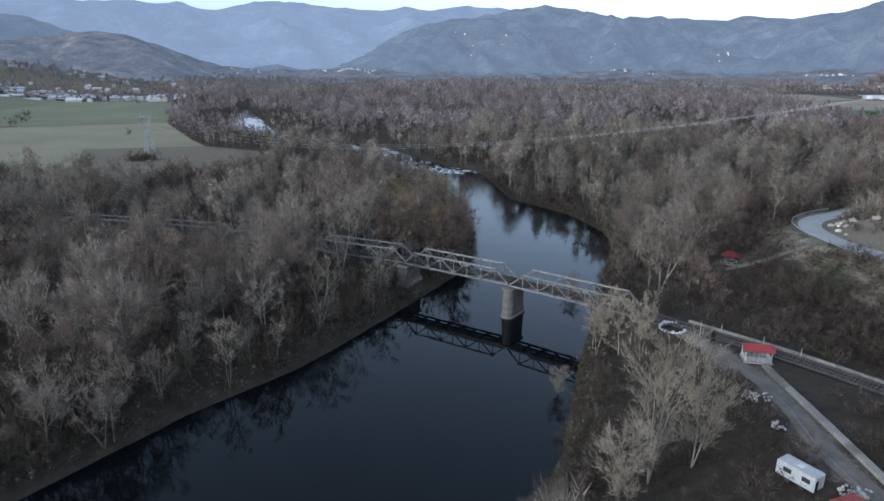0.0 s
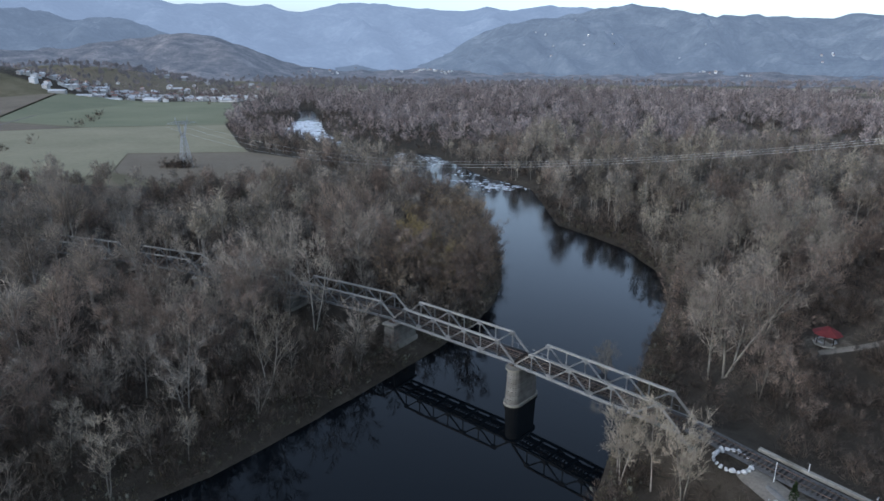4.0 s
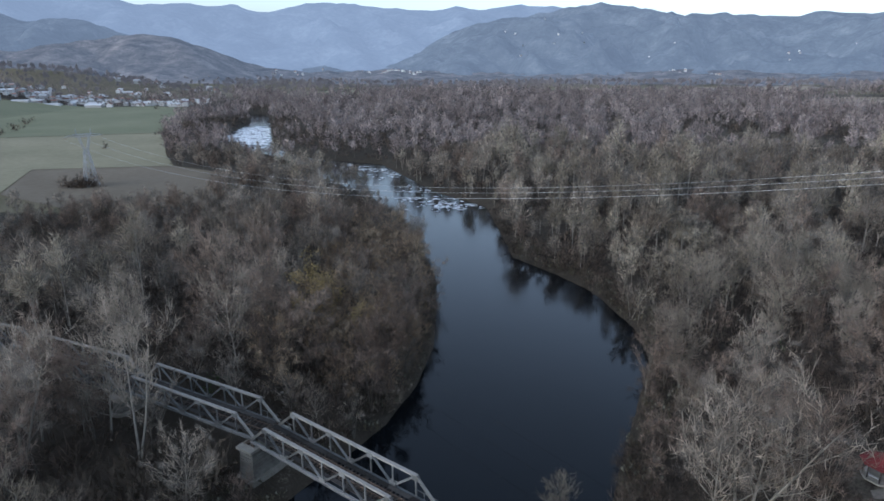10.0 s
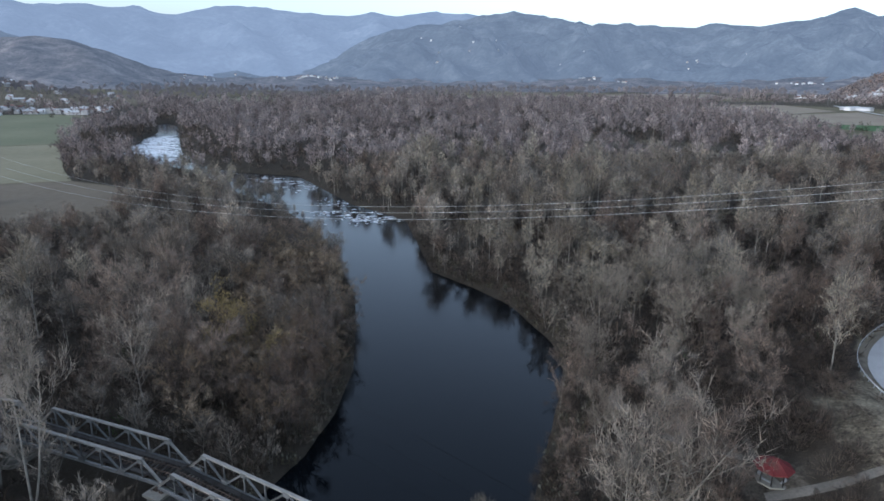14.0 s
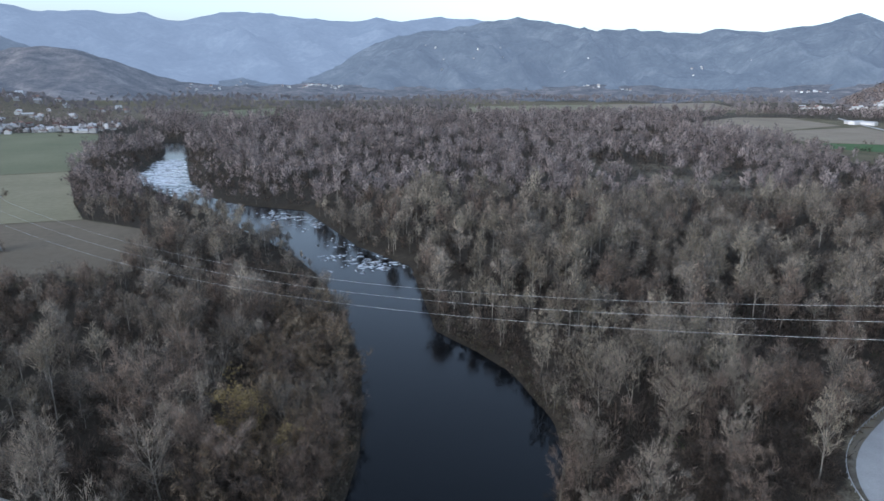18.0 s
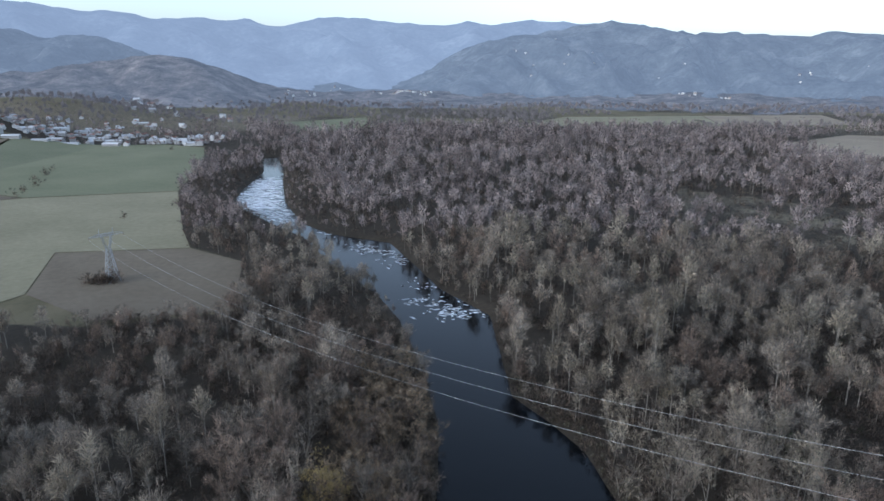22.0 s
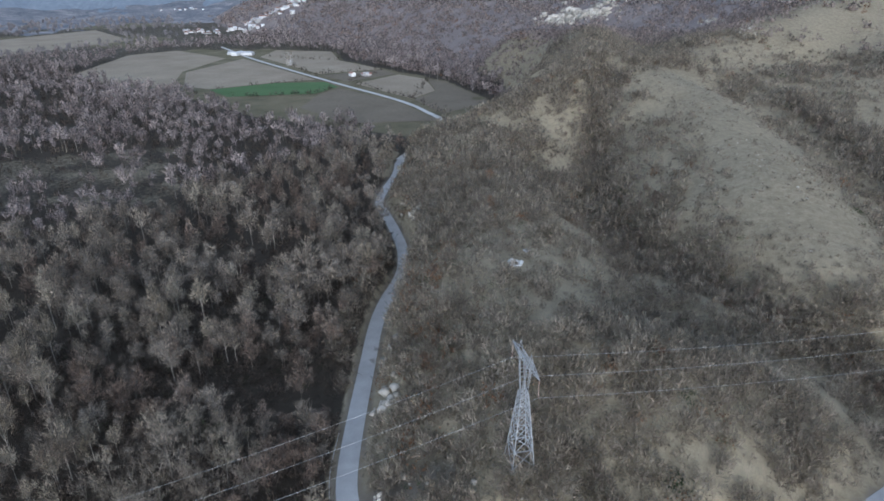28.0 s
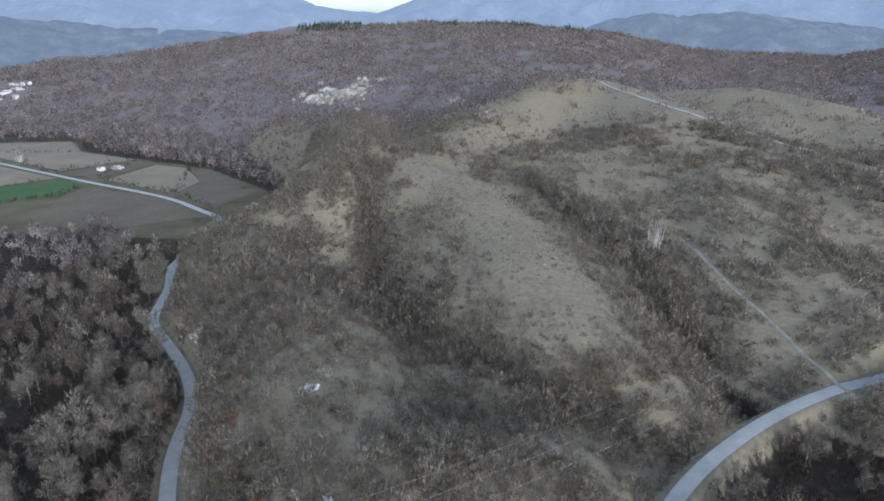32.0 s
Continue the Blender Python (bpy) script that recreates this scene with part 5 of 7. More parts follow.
size = (0.55 + 0.6 * rng.rand(len(x))) * np.where((y < 172) & ~right, np.clip(0.35 + 0.12 * sd, 0.4, 1.5), 1)
rows = np.column_stack([x, y, z, size, rng.rand(len(x)) * 6.28, rng.randint(0, 3, len(x)) + 3 * (~right & (rng.rand(len(x)) < 0.7))])
strew("bank_bushes", bank_tpl, rows[~right], [M_SPRAY_BROWN, M_SPRAY_OCHRE], "twiggy brown bushes along the water's edge", "bushes")
strew("bank_brushwood", brush_tpl, rows[right], SHRUB_MATS, "dark twiggy brushwood along the bank", "bushes")

hill_tpl = shrubs(320, 3, 0, 2.5, 3.6, 60, 0.19, 1.05, 9) + shrubs(330, 3, 2, 2.7, 3.4, 60, 0.19, 1.05, 9) + [[(4, bush(340 + i, 2.0, 3.0, 44, 0, 0.42))] for i in range(2)] + [[(5, bush(350, 2.4, 3.0, 44, 0, 0.36))], [(6, bush(355, 2.4, 3.0, 44, 0, 0.4))]]
far_hill_tpl = shrubs(360, 3, 0, 2.7, 4.0, 24, 0.42, 1.5, 8) + shrubs(370, 3, 2, 2.8, 3.8, 24, 0.42, 1.5, 8) + [[(4, bush(380 + i, 2.2, 3.4, 20, 0, 0.75))] for i in range(2)] + [[(5, bush(390, 2.4, 3.2, 20, 0, 0.65))], [(6, bush(395, 2.4, 3.2, 20, 0, 0.7))]]
HILL_MATS = [M_TWIG_SCRUB, M_SCRUB_DARK, M_TWIG_GREY, M_SCRUB_GREY, M_SAGE, M_LEAF_RUST, M_EVERGREEN]
x, y, rng = jitter_grid(80, 700, -150, 440, 2.75, 11)
z, sd, wob = height(x, y, True)
g = np.minimum(*[to_line(x, y, ln)[0] / w for ln, dp, w in GULLIES])
dens = 0.6 * value_noise(x, y, 34, 31) + 0.4 * value_noise(x, y, 12, 32)
smoothhill = np.exp(-(to_line(x, y, [(322, 106), (367, 128), (428, 160), (505, 205), (534, 238)])[0] / 34) ** 4)
want = np.clip((dens - 0.22) * 3.2, np.where(x < 270, 0.27, 0.2), 0.95) * (1 - 0.35 * smoothhill) * np.where((x > 330) & (y < 250), 0.5, 1.0)
want = np.maximum(want, 0.95 * np.exp(-g * g * 0.8))
slope = inside(x, y, GAZEBO_CLEAR)
d_road, _ = to_line(x, y, ROAD_LINE)
flank = smooth(70, 35, d_road) * (x > 125) * (y > 0.62 * x + 90)
want = np.maximum(want, 0.8 * flank)
d_trail = np.minimum(to_line(x, y, HILL_TRAIL)[0], to_line(x, y, HILL_TRAIL_FAR)[0])
ok = (d_road > 6.5) & (d_trail > 3.2) & (sd > 12) & (z > np.where(x < 100, 7.6, 9.5)) & ~inside(x, y, FAR_PLAIN) & (np.hypot(x - 77, y - 159) > 7) & (np.hypot(x - 215.4, y - 194.3) > 6) & (np.hypot(x - 261, y - 269) > 6) & (np.hypot(x - 150, y - 203) > 5) & (np.hypot(x - 172, y - 220) > 4) & (rng.rand(len(x)) < want * np.where(slope, 0.4, 1.0))
x, y, z, g, smoothhill, dens, slope, flank = x[ok], y[ok], z[ok], g[ok], smoothhill[ok], dens[ok], slope[ok], flank[ok]
d_road = d_road[ok]
r = rng.rand(len(x)) * 0.6 + 0.4 * value_noise(x, y, 22, 37)
t = np.where(r < 0.42, rng.randint(0, 3, len(x)), np.where(r < 0.7, rng.randint(3, 6, len(x)), np.where(r < 0.8, rng.randint(6, 8, len(x)), np.where(r < 0.83 + 0.1 * (flank > 0.3), 8, np.where(r < 0.845 + 0.1 * (flank > 0.3), 9, rng.randint(0, 3, len(x)))))))
size = (0.6 + 1.1 * rng.rand(len(x)) ** 1.6) * (1 + 0.75 * np.exp(-g * g)) * (1 + 0.4 * flank) * (1 - 0.68 * smoothhill) * (0.75 + 0.6 * dens) * np.where(slope, 0.7, 1.0) * np.clip(d_road / 12, 0.4, 1)
for nm, tpl, some, lb in (("hill_scrub", hill_tpl, (x > 118) & (x < 330), "low bare scrub and sage on the hill"), ("back_scrub", far_hill_tpl, x >= 330, "dark bare scrub in the folds of the grassy hills")):
    strew(nm, tpl, np.column_stack([x, y, z, np.minimum(size * np.where(x < 330, 1.3, 1.15), 2.3), rng.rand(len(x)) * 6.28, t])[some], HILL_MATS, lb, "scrub")
strew("slope_brushwood", brush_tpl, np.column_stack([x, y, z, np.minimum(size, 1.5), rng.rand(len(x)) * 6.28, t % 3])[x <= 118], SHRUB_MATS, "brown brushwood on the slope above the shelter", "undergrowth")

# small bare trees in the gullies
spots = []
for ln, dp, w in GULLIES:
    p = resample([q[:2] for q in ln], 5.5)
    for _ in range(4):
        q = p + rng.randn(*p.shape) * w * 0.6
        spots.append(q[rng.rand(len(q)) < 0.8])
spots = np.vstack(spots)
spots = spots[to_line(spots[:, 0], spots[:, 1], ROAD_LINE)[0] > 7]
strew("gully_trees", back_tpl, np.column_stack([spots, height(spots[:, 0], spots[:, 1]), 0.3 + 0.22 * rng.rand(len(spots)), rng.rand(len(spots)) * 6.28, rng.choice([3, 4, 5, 6, 7, 8], len(spots))]), TREE_MATS,
      "small bare trees in the gullies of the hill", "trees")

x, y, rng = jitter_grid(470, 1050, -420, 640, 9.0, 12)
z, sd, wob = height(x, y, True)
ok = (z > 3.2) & ((x > 700) | (y < -150) | (y > 0.9 * x - 50)) & (to_line(x, y, np.vstack([FAR_PLAIN, FAR_PLAIN[:1]]))[0] > 5) & ((y > 0.17 * x + 85) | (rng.rand(len(x)) < 0.3)) & ~inside(x, y, FAR_PLAIN) & (value_noise(x, y, 60, 51) * 0.6 + value_noise(x, y, 20, 52) * 0.4 > 0.36)
x, y, z = x[ok], y[ok], z[ok]
t = np.where(rng.rand(len(x)) < 0.9, rng.randint(0, 3, len(x)), np.where(rng.rand(len(x)) < 0.5, 5, 4))
UPLAND_MATS = [M_SCRUB_RED, M_SAGE, M_LEAF_RUST, M_EVERGREEN, M_TWIG_RED]
strew("upland_scrub", far_shrub_tpl, np.column_stack([x, y, z, 1.2 + 1.1 * rng.rand(len(x)), rng.rand(len(x)) * 6.28, t]), UPLAND_MATS, "brown scrub woods on the far hills", "scrub")

# scrub oak woods over the reddish upland, and dark pines along its crest
rng = np.random.RandomState(13)
n = 20000
a, d = 29 + 87 * rng.rand(n), np.sqrt(800 ** 2 + (2050 ** 2 - 800 ** 2) * rng.rand(n))
x, y = d * np.sin(np.radians(a)), d * np.cos(np.radians(a))
ok = value_noise(x, y, 75, 53) * 0.6 + value_noise(x, y, 28, 54) * 0.4 > 0.26
ok &= ((y > 0.13 * x + 40) | (d > 1150)) & ~inside(x, y, FAR_PLAIN) & (np.hypot(x - 1055, (y - 585) * 0.8) > 46) & (to_line(x, y, np.vstack([FAR_PLAIN, FAR_PLAIN[:1]]))[0] > 15)
x, y, a, d = x[ok], y[ok], a[ok], d[ok]
z = np.maximum(height(x, y), [UPLAND(pa, pd) for pa, pd in zip(a, d)])
ok = ((a > 42) | (z > height(x, y) + 0.5)) & ((np.hypot((x - 1015) / 190, (y - 1440) / 110) > 1) | (rng.rand(len(x)) < 0.3))
x, y, z, a, d = x[ok], y[ok], z[ok], a[ok], d[ok]
rows = np.column_stack([x, y, z, 1.2 + 1.3 * rng.rand(len(x)) + 0.0005 * d, rng.rand(len(x)) * 6.28, rng.choice((0, 1, 2, 0, 1, 2, 0, 1, 2, 5), len(x))])
strew("oak_scrub", far_shrub_tpl, np.array(rows), UPLAND_MATS, "reddish-brown oak scrub over the far upland", "scrub")


def pine(seed, tall):
    """A pine as a narrow heap of drooping sprays."""
    r = np.random.RandomState(seed)
    n = 60
    u = r.rand(n) ** 0.8
    ang = r.rand(n) * 6.28
    w = tall * 0.3 * (1.05 - u)
    c = np.stack([0.3 * w * np.cos(ang), 0.3 * w * np.sin(ang), tall * (0.12 + 0.86 * u)], 1)
    e = np.stack([w * np.cos(ang), w * np.sin(ang), tall * (0.05 + 0.84 * u)], 1)
    s = np.stack([-np.sin(ang), np.cos(ang), np.zeros(n)], 1) * (0.45 * w)[:, None]
    return np.stack([c + 0.2 * s, e - s, e + s], 1).reshape(-1, 3), np.arange(3 * n).reshape(-1, 3)


pine_tpl = [[(0, pine(k, 17))] for k in range(3)]
rows = []
for a0, a1, n in ((59.6, 65.0, 170), (69.7, 73.0, 110), (74.6, 79.5, 130), (82, 84.5, 30)):
    for _ in range(n):
        pa, pd = a0 + (a1 - a0) * rng.rand(), 1980 + 110 * rng.rand()
        rows.append((pd * math.sin(radians(pa)), pd * math.cos(radians(pa)), UPLAND(pa, pd) - 1, 0.5 + 0.45 * rng.rand(), rng.rand() * 6.28, rng.randint(0, 3)))
strew("pine_wood", pine_tpl, np.array(rows), [M_EVERGREEN], "dark pines along the crest of the upland", "woods")


# rushes and dead grass on the banks
x, y, rng = jitter_grid(-110, 66, 0, 300, 1.5, 27)
z, sd, wob = height(x, y, True)
ok = (sd > 0.3) & (sd < 6.5) & (rng.rand(len(x)) < 0.5 + 0.4 * value_noise(x, y, 8, 58)) & (to_line(x, y, BRIDGE_AXIS)[0] > 3)
x, y, z = x[ok], y[ok], z[ok]
rush_tpl = [[(0, tw), (1, cl)] for tw, cl in (shrub(410 + i, 0.9, 1.7, 16, 0.09, 0.7, 3) for i in range(3))]
strew("bank_grass", rush_tpl, np.column_stack([x, y, z, 0.6 + 0.9 * rng.rand(len(x)), rng.rand(len(x)) * 6.28, rng.randint(0, 3, len(x))]), [M_RUSH, M_SAGE], "dead grass and rushes along the water", "grass")


def ground_at(x, y):
    return float(height(np.array([float(x)]), np.array([float(y)]))[0])


# ---- the railway bridge ----
HALF, TOP_Z, LOW_Z, WIDE = 15.9, 12.1, 8.4, 5.2
NODES_TOP, NODES_LOW = (-12.1, -4.05, 4.05, 12.1), (-15.9, -8.07, 0.0, 8.07, 15.9)


def bridge_span(x, y, turn):
    """A half-through steel truss span with its track. Its own x runs along the bridge."""
    s = thing("bridge_span", x, y, 0, turn, "weathered grey steel truss railway span with dark sleepers", "bridge", "spans of the railway bridge")
    for side in (-1, 1):
        yy = side * WIDE / 2
        bm = bmesh.new()
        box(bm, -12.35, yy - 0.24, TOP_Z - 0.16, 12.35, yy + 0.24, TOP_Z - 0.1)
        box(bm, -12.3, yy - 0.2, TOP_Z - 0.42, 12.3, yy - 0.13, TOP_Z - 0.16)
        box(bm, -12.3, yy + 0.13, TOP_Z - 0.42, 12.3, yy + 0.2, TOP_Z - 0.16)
        part("top_chord", bm, M_STEEL_TOP, s, "pale steel top chord")
        bm = ibeam(bmesh.new(), (-16, yy, LOW_Z), (16, yy, LOW_Z), 0.32, 0.5, 0.07)
        part("bottom_chord", bm, M_STEEL, s)
        for k, a in enumerate(NODES_TOP):
            for lo in (NODES_LOW[k], NODES_LOW[k + 1]):
                outer = abs(lo) > 15
                bm = ibeam(bmesh.new(), (a, yy, TOP_Z - 0.3), (lo, yy, LOW_Z + 0.1), 0.3 if outer else 0.22, 0.34 if outer else 0.26, 0.05)
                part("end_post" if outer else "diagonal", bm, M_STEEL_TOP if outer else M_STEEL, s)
            part("upright", ibeam(bmesh.new(), (a, yy, LOW_Z + 0.2), (a, yy, TOP_Z - 0.4), 0.2, 0.18, 0.04), M_STEEL, s)
            bm = box(bmesh.new(), a - 0.55, yy - 0.215, TOP_Z - 0.95, a + 0.55, yy - 0.185, TOP_Z - 0.2)
            box(bm, a - 0.55, yy + 0.205, TOP_Z - 0.95, a + 0.55, yy + 0.23, TOP_Z - 0.2)
            part("gusset_plate", bm, M_STEEL, s)
        for a in NODES_LOW[1:-1]:
            part("upright", ibeam(bmesh.new(), (a, yy, LOW_Z + 0.2), (a, yy, TOP_Z - 0.4), 0.2, 0.18, 0.04), M_STEEL, s)
            bm = box(bmesh.new(), a - 0.6, yy - 0.2, LOW_Z + 0.2, a + 0.6, yy - 0.165, LOW_Z + 0.85)
            box(bm, a - 0.6, yy + 0.165, LOW_Z + 0.2, a + 0.6, yy + 0.2, LOW_Z + 0.85)
            part("gusset_plate", bm, M_STEEL, s)
    for a in sorted(NODES_TOP + NODES_LOW):
        part("cross_beam", ibeam(bmesh.new(), (a * 0.99, -WIDE / 2 + 0.1, LOW_Z - 0.05), (a * 0.99, WIDE / 2 - 0.1, LOW_Z - 0.05), 0.25, 0.5, 0.06), M_RUST, s)
    for yy in (-0.75, 0.75):
        part("stringer", ibeam(bmesh.new(), (-15.9, yy, LOW_Z + 0.22), (15.9, yy, LOW_Z + 0.22), 0.2, 0.36, 0.05), M_RUST, s)
        bm = box(bmesh.new(), -16, yy * 0.96 - 0.035, LOW_Z + 0.58, 16, yy * 0.96 + 0.035, LOW_Z + 0.72)
        box(bm, -16, yy * 0.96 - 0.07, LOW_Z + 0.56, 16, yy * 0.96 + 0.07, LOW_Z + 0.585)
        part("rail", bm, M_RUST, s, "rusty rail")
    sl = None
    for i in range(44):
        a = -15.7 + i * 31.4 / 43
        if sl is None:
            o = part("sleeper", box(bmesh.new(), -0.12, -1.25, 0, 0.12, 1.25, 0.16), M_SLEEPER, s)
            sl = o.data
        else:
            o = new("sleeper", sl)
            o.parent = s
        o.location = (a, 0, LOW_Z + 0.4)
    for yy in (-1.75, 1.75):
        for k in range(8):
            a = -15.9 + k * 3.98
            part("walkway_plank", box(bmesh.new(), a, yy - 0.36, LOW_Z + 0.42, a + 3.9, yy + 0.36, LOW_Z + 0.48), M_PLANK, s, "grey walkway plank")
    for a in (-14.6, -13.4, 13.4, 14.6):
        part("railing_post", bar(bmesh.new(), (a, WIDE / 2 + 0.05, LOW_Z + 0.3), (a, WIDE / 2 + 0.05, LOW_Z + 1.35), 0.07, 0.07), M_STEEL, s)
    for a in (-14, 14):
        part("railing", bar(bmesh.new(), (a - 1.7, WIDE / 2 + 0.05, LOW_Z + 1.3), (a + 1.7, WIDE / 2 + 0.05, LOW_Z + 1.3), 0.06, 0.06), M_STEEL, s)
    return s


first = bridge_span(4.4, 155.85, -32.7)
for bx, by, turn in ((30.8, 136.75, -37.2), (-23.3, 171.4, -23.9), (-52.8, 182.7, -19.5), (-81.5, 192.3, -15.2), (-112, 199.8, -12.5)):
    copy_thing(first, pose(bx, by, 0, 0, 0, turn))


def pier(x, y, turn, foot, half_l, half_t, label, mat, rounded=True):
    p = thing("bridge_pier", x, y, 0, turn, label, "pier", "piers of the railway bridge")
    def ring(l, t):
        if not rounded:
            return [(-t, -l), (t, -l), (t, l), (-t, l)]
        th = [math.pi * i / 8 for i in range(9)]
        return [(t * math.cos(a), l - t + t * math.sin(a)) for a in th] + [(-t * math.cos(a), -(l - t) - t * math.sin(a)) for a in th]
    part("footing", prism(bmesh.new(), ring(half_l + 0.3, half_t + 0.3), foot, foot + 2.6 + (0.5 if foot < 0 else -1.4)), M_CONCRETE, p, "pale worn footing")
    z0, n = foot + (3.1 if foot < 0 else 1.2), 9
    zs = np.linspace(z0, 7.35, n)
    for i in range(n - 1):
        k = 1.0 - 0.012 * i
        part("stone_course", prism(bmesh.new(), [(a * k, b * k) for a, b in ring(half_l, half_t)], zs[i], zs[i + 1] - 0.03, 0.995), mat, p)
    part("cap", prism(bmesh.new(), ring(half_l + 0.15, half_t + 0.15), 7.36, 7.75), M_CONCRETE, p, "pale concrete cap")
    for sy in (-2.5, 2.5):
        for sx in (-0.55, 0.55):
            part("bearing", box(bmesh.new(), sx - 0.3, sy - 0.3, 7.76, sx + 0.3, sy + 0.3, 8.14), M_RUST, p, "rusty bearing block")
    return p


pier(18.0, 146.9, -35, -2.6, 4.1, 1.55, "round-nosed stone pier standing in the river", M_STONE)
pier(-9.2, 164.4, -28, ground_at(-9.2, 164.4) - 0.6, 3.9, 1.5, "grey concrete pier on the wooded bank", M_STONE, False)
pier(-38, 177.2, -22, ground_at(-38, 177.2) - 0.6, 3.9, 1.4, "stone pier among bare trees", M_STONE)
pier(-67, 187.5, -17, ground_at(-67, 187.5) - 0.6, 3.9, 1.4, "stone pier among bare trees", M_STONE)
pier(-97, 196, -14, ground_at(-97, 196) - 0.6, 3.9, 1.4, "stone pier among bare trees", M_STONE)
ab = thing("bridge_abutment", 44.2, 126.3, 0, -40, "masonry abutment where the bridge meets the bank", "abutment")
part("wall", box(bmesh.new(), -0.9, -3.6, 0.5, 1.2, 3.6, 7.7), M_STONE, ab)
part("coping", box(bmesh.new(), -1.05, -3.75, 7.7, 1.3, 3.75, 7.98), M_CONCRETE, ab, "pale coping")
for sy in (-1, 1):
    part("wing_wall", box(bmesh.new(), 1.2, sy * 3.6 - 0.35, 2.0, 5.5, sy * 3.6 + 0.35, 7.6), M_STONE, ab)


# ---- railway line and crossing on the bank ----
LINE = resample(TRACK, 0.65)
ribbon("track_bed", resample(TRACK, 2), 4.0, M_BALLAST, "grey ballast bed of the railway", "railway", 0.02)
for side in (-0.72, 0.72):
    p = resample(TRACK, 2.0)
    t = np.gradient(p[:, :2], axis=0)
    t /= np.linalg.norm(t, axis=1, keepdims=True)
    q = p[:, :2] + np.stack([-t[:, 1], t[:, 0]], 1) * side
    bm = bmesh.new()
    for a, b in zip(np.column_stack([q, p[:, 2] + 0.3])[:-1], np.column_stack([q, p[:, 2] + 0.3])[1:]):
        bar(bm, a, b, 0.08, 0.15)
    tagged(part("rail", bm, M_RUST, None), "rusty rail on old sleepers", "rail", "rails of the line", kind="structure")
bed = thing("sleepers", 0, 0, 0, 0, "row of dark old railway sleepers", "sleepers")
slm = None
for i in range(1, len(LINE) - 1):
    if LINE[i, 1] < 60:
        break
    d = LINE[i + 1] - LINE[i - 1]
    m = pose(LINE[i, 0], LINE[i, 1], LINE[i, 2] + 0.08, 0, 0, math.degrees(math.atan2(d[1], d[0])))
    if slm is None:
        o = part("sleeper", box(bmesh.new(), -0.12, -1.2, 0, 0.12, 1.2, 0.15), M_SLEEPER, bed)
        slm = o.data
    else:
        o = new("sleeper", slm)
        o.parent = bed
    o.matrix_local = m

# a pale raised edge along the far side of the track
edge = thing("platform_edge", 0, 0, 0, 0, "pale concrete edge along the railway", "platform")
p = resample(TRACK, 3.0)
t = np.gradient(p[:, :2], axis=0)
t /= np.linalg.norm(t, axis=1, keepdims=True)
q = p[:, :2] + np.stack([-t[:, 1], t[:, 0]], 1) * 3.0
for i in range(3, 18):
    bm = bar(bmesh.new(), (*q[i], 8.75), (*(q[i] + (q[i + 1] - q[i]) * 0.985), 8.75), 0.6, 0.5)
    part("slab", bm, M_CONCRETE, edge)


def stones(bm, n, radius, size, seed, ring=False, z=0.0, flat=0.7):
    rng = random.Random(seed)
    for i in range(n):
        a = 2 * math.pi * (i + 0.4 * rng.random()) / n if ring else rng.random() * 6.28
        r = radius * (1 + 0.05 * rng.uniform(-1, 1)) if ring else radius * math.sqrt(rng.random())
        s = size * rng.uniform(0.6, 1.3)
        m = Matrix.Translation((r * math.cos(a), r * math.sin(a), z + s * flat * 0.5)) @ Euler((rng.random(), rng.random(), rng.random() * 6)).to_matrix().to_4x4() @ Matrix.Diagonal((s, s * rng.uniform(0.7, 1), s * flat, 1))
        made = bmesh.ops.create_icosphere(bm, subdivisions=1, radius=0.62, matrix=m)
        for v in made["verts"]:
            v.co += Vector((rng.uniform(-1, 1), rng.uniform(-1, 1), rng.uniform(-1, 1))) * s * 0.09
    return bm


def stone_ring(x, y, radius, n, size, label, category):
    e = thing("stone_ring", x, y, ground_at(x, y) - 0.05, 0, label, category)
    for i in range(n):
        o = part("stone", stones(bmesh.new(), 1, 0.0, size, 30 + i), M_WHITE, e)
        a = 2 * math.pi * i / n
        o.location = (radius * math.cos(a), radius * math.sin(a), 0)
    return e


stone_ring(47.6, 118.4, 2.5, 20, 0.75, "ring of whitewashed stones beside the railway", "stone ring")
stone_ring(215.4, 194.3, 2.1, 16, 1.7, "round pale stone enclosure on the hillside", "stone ring")
stone_ring(230.9, 198.2, 1.2, 9, 0.9, "small pale stone ring on the hillside", "stone ring")


def heap(x, y, n, radius, size, seed, label):
    e = thing("rubble_heap", x, y, ground_at(x, y) - 0.05, 0, label, "rubble")
    rng = random.Random(seed)
    kinds = []
    for i in range(n):
        if i < 5:
            o = part("stone", stones(bmesh.new(), 1, 0.0, size, seed + i), M_WHITE if i % 2 else M_ROCK, e)
            kinds.append(o.data)
        else:
            o = new("stone", kinds[i % 5])
            o.parent = e
        r, a = radius * math.sqrt(rng.random()), rng.random() * 6.28
        o.location = (r * math.cos(a), r * math.sin(a) * 0.75, 0)
        o.rotation_euler = (0, 0, rng.random() * 6)
        k = rng.uniform(0.5, 1.2)
        o.scale = (k, k, k)


heap(52.4, 92.2, 46, 2.4, 0.5, 50, "heap of pale rubble beside the dirt track")
heap(51.6, 83.5, 16, 1.7, 0.45, 60, "scatter of pale stones in the grass")
heap(53.2, 67.6, 34, 2.2, 0.55, 70, "pale stones along the dirt track")
heap(52.0, 111.0, 14, 2.6, 0.3, 80, "small pale stones by the crossing")

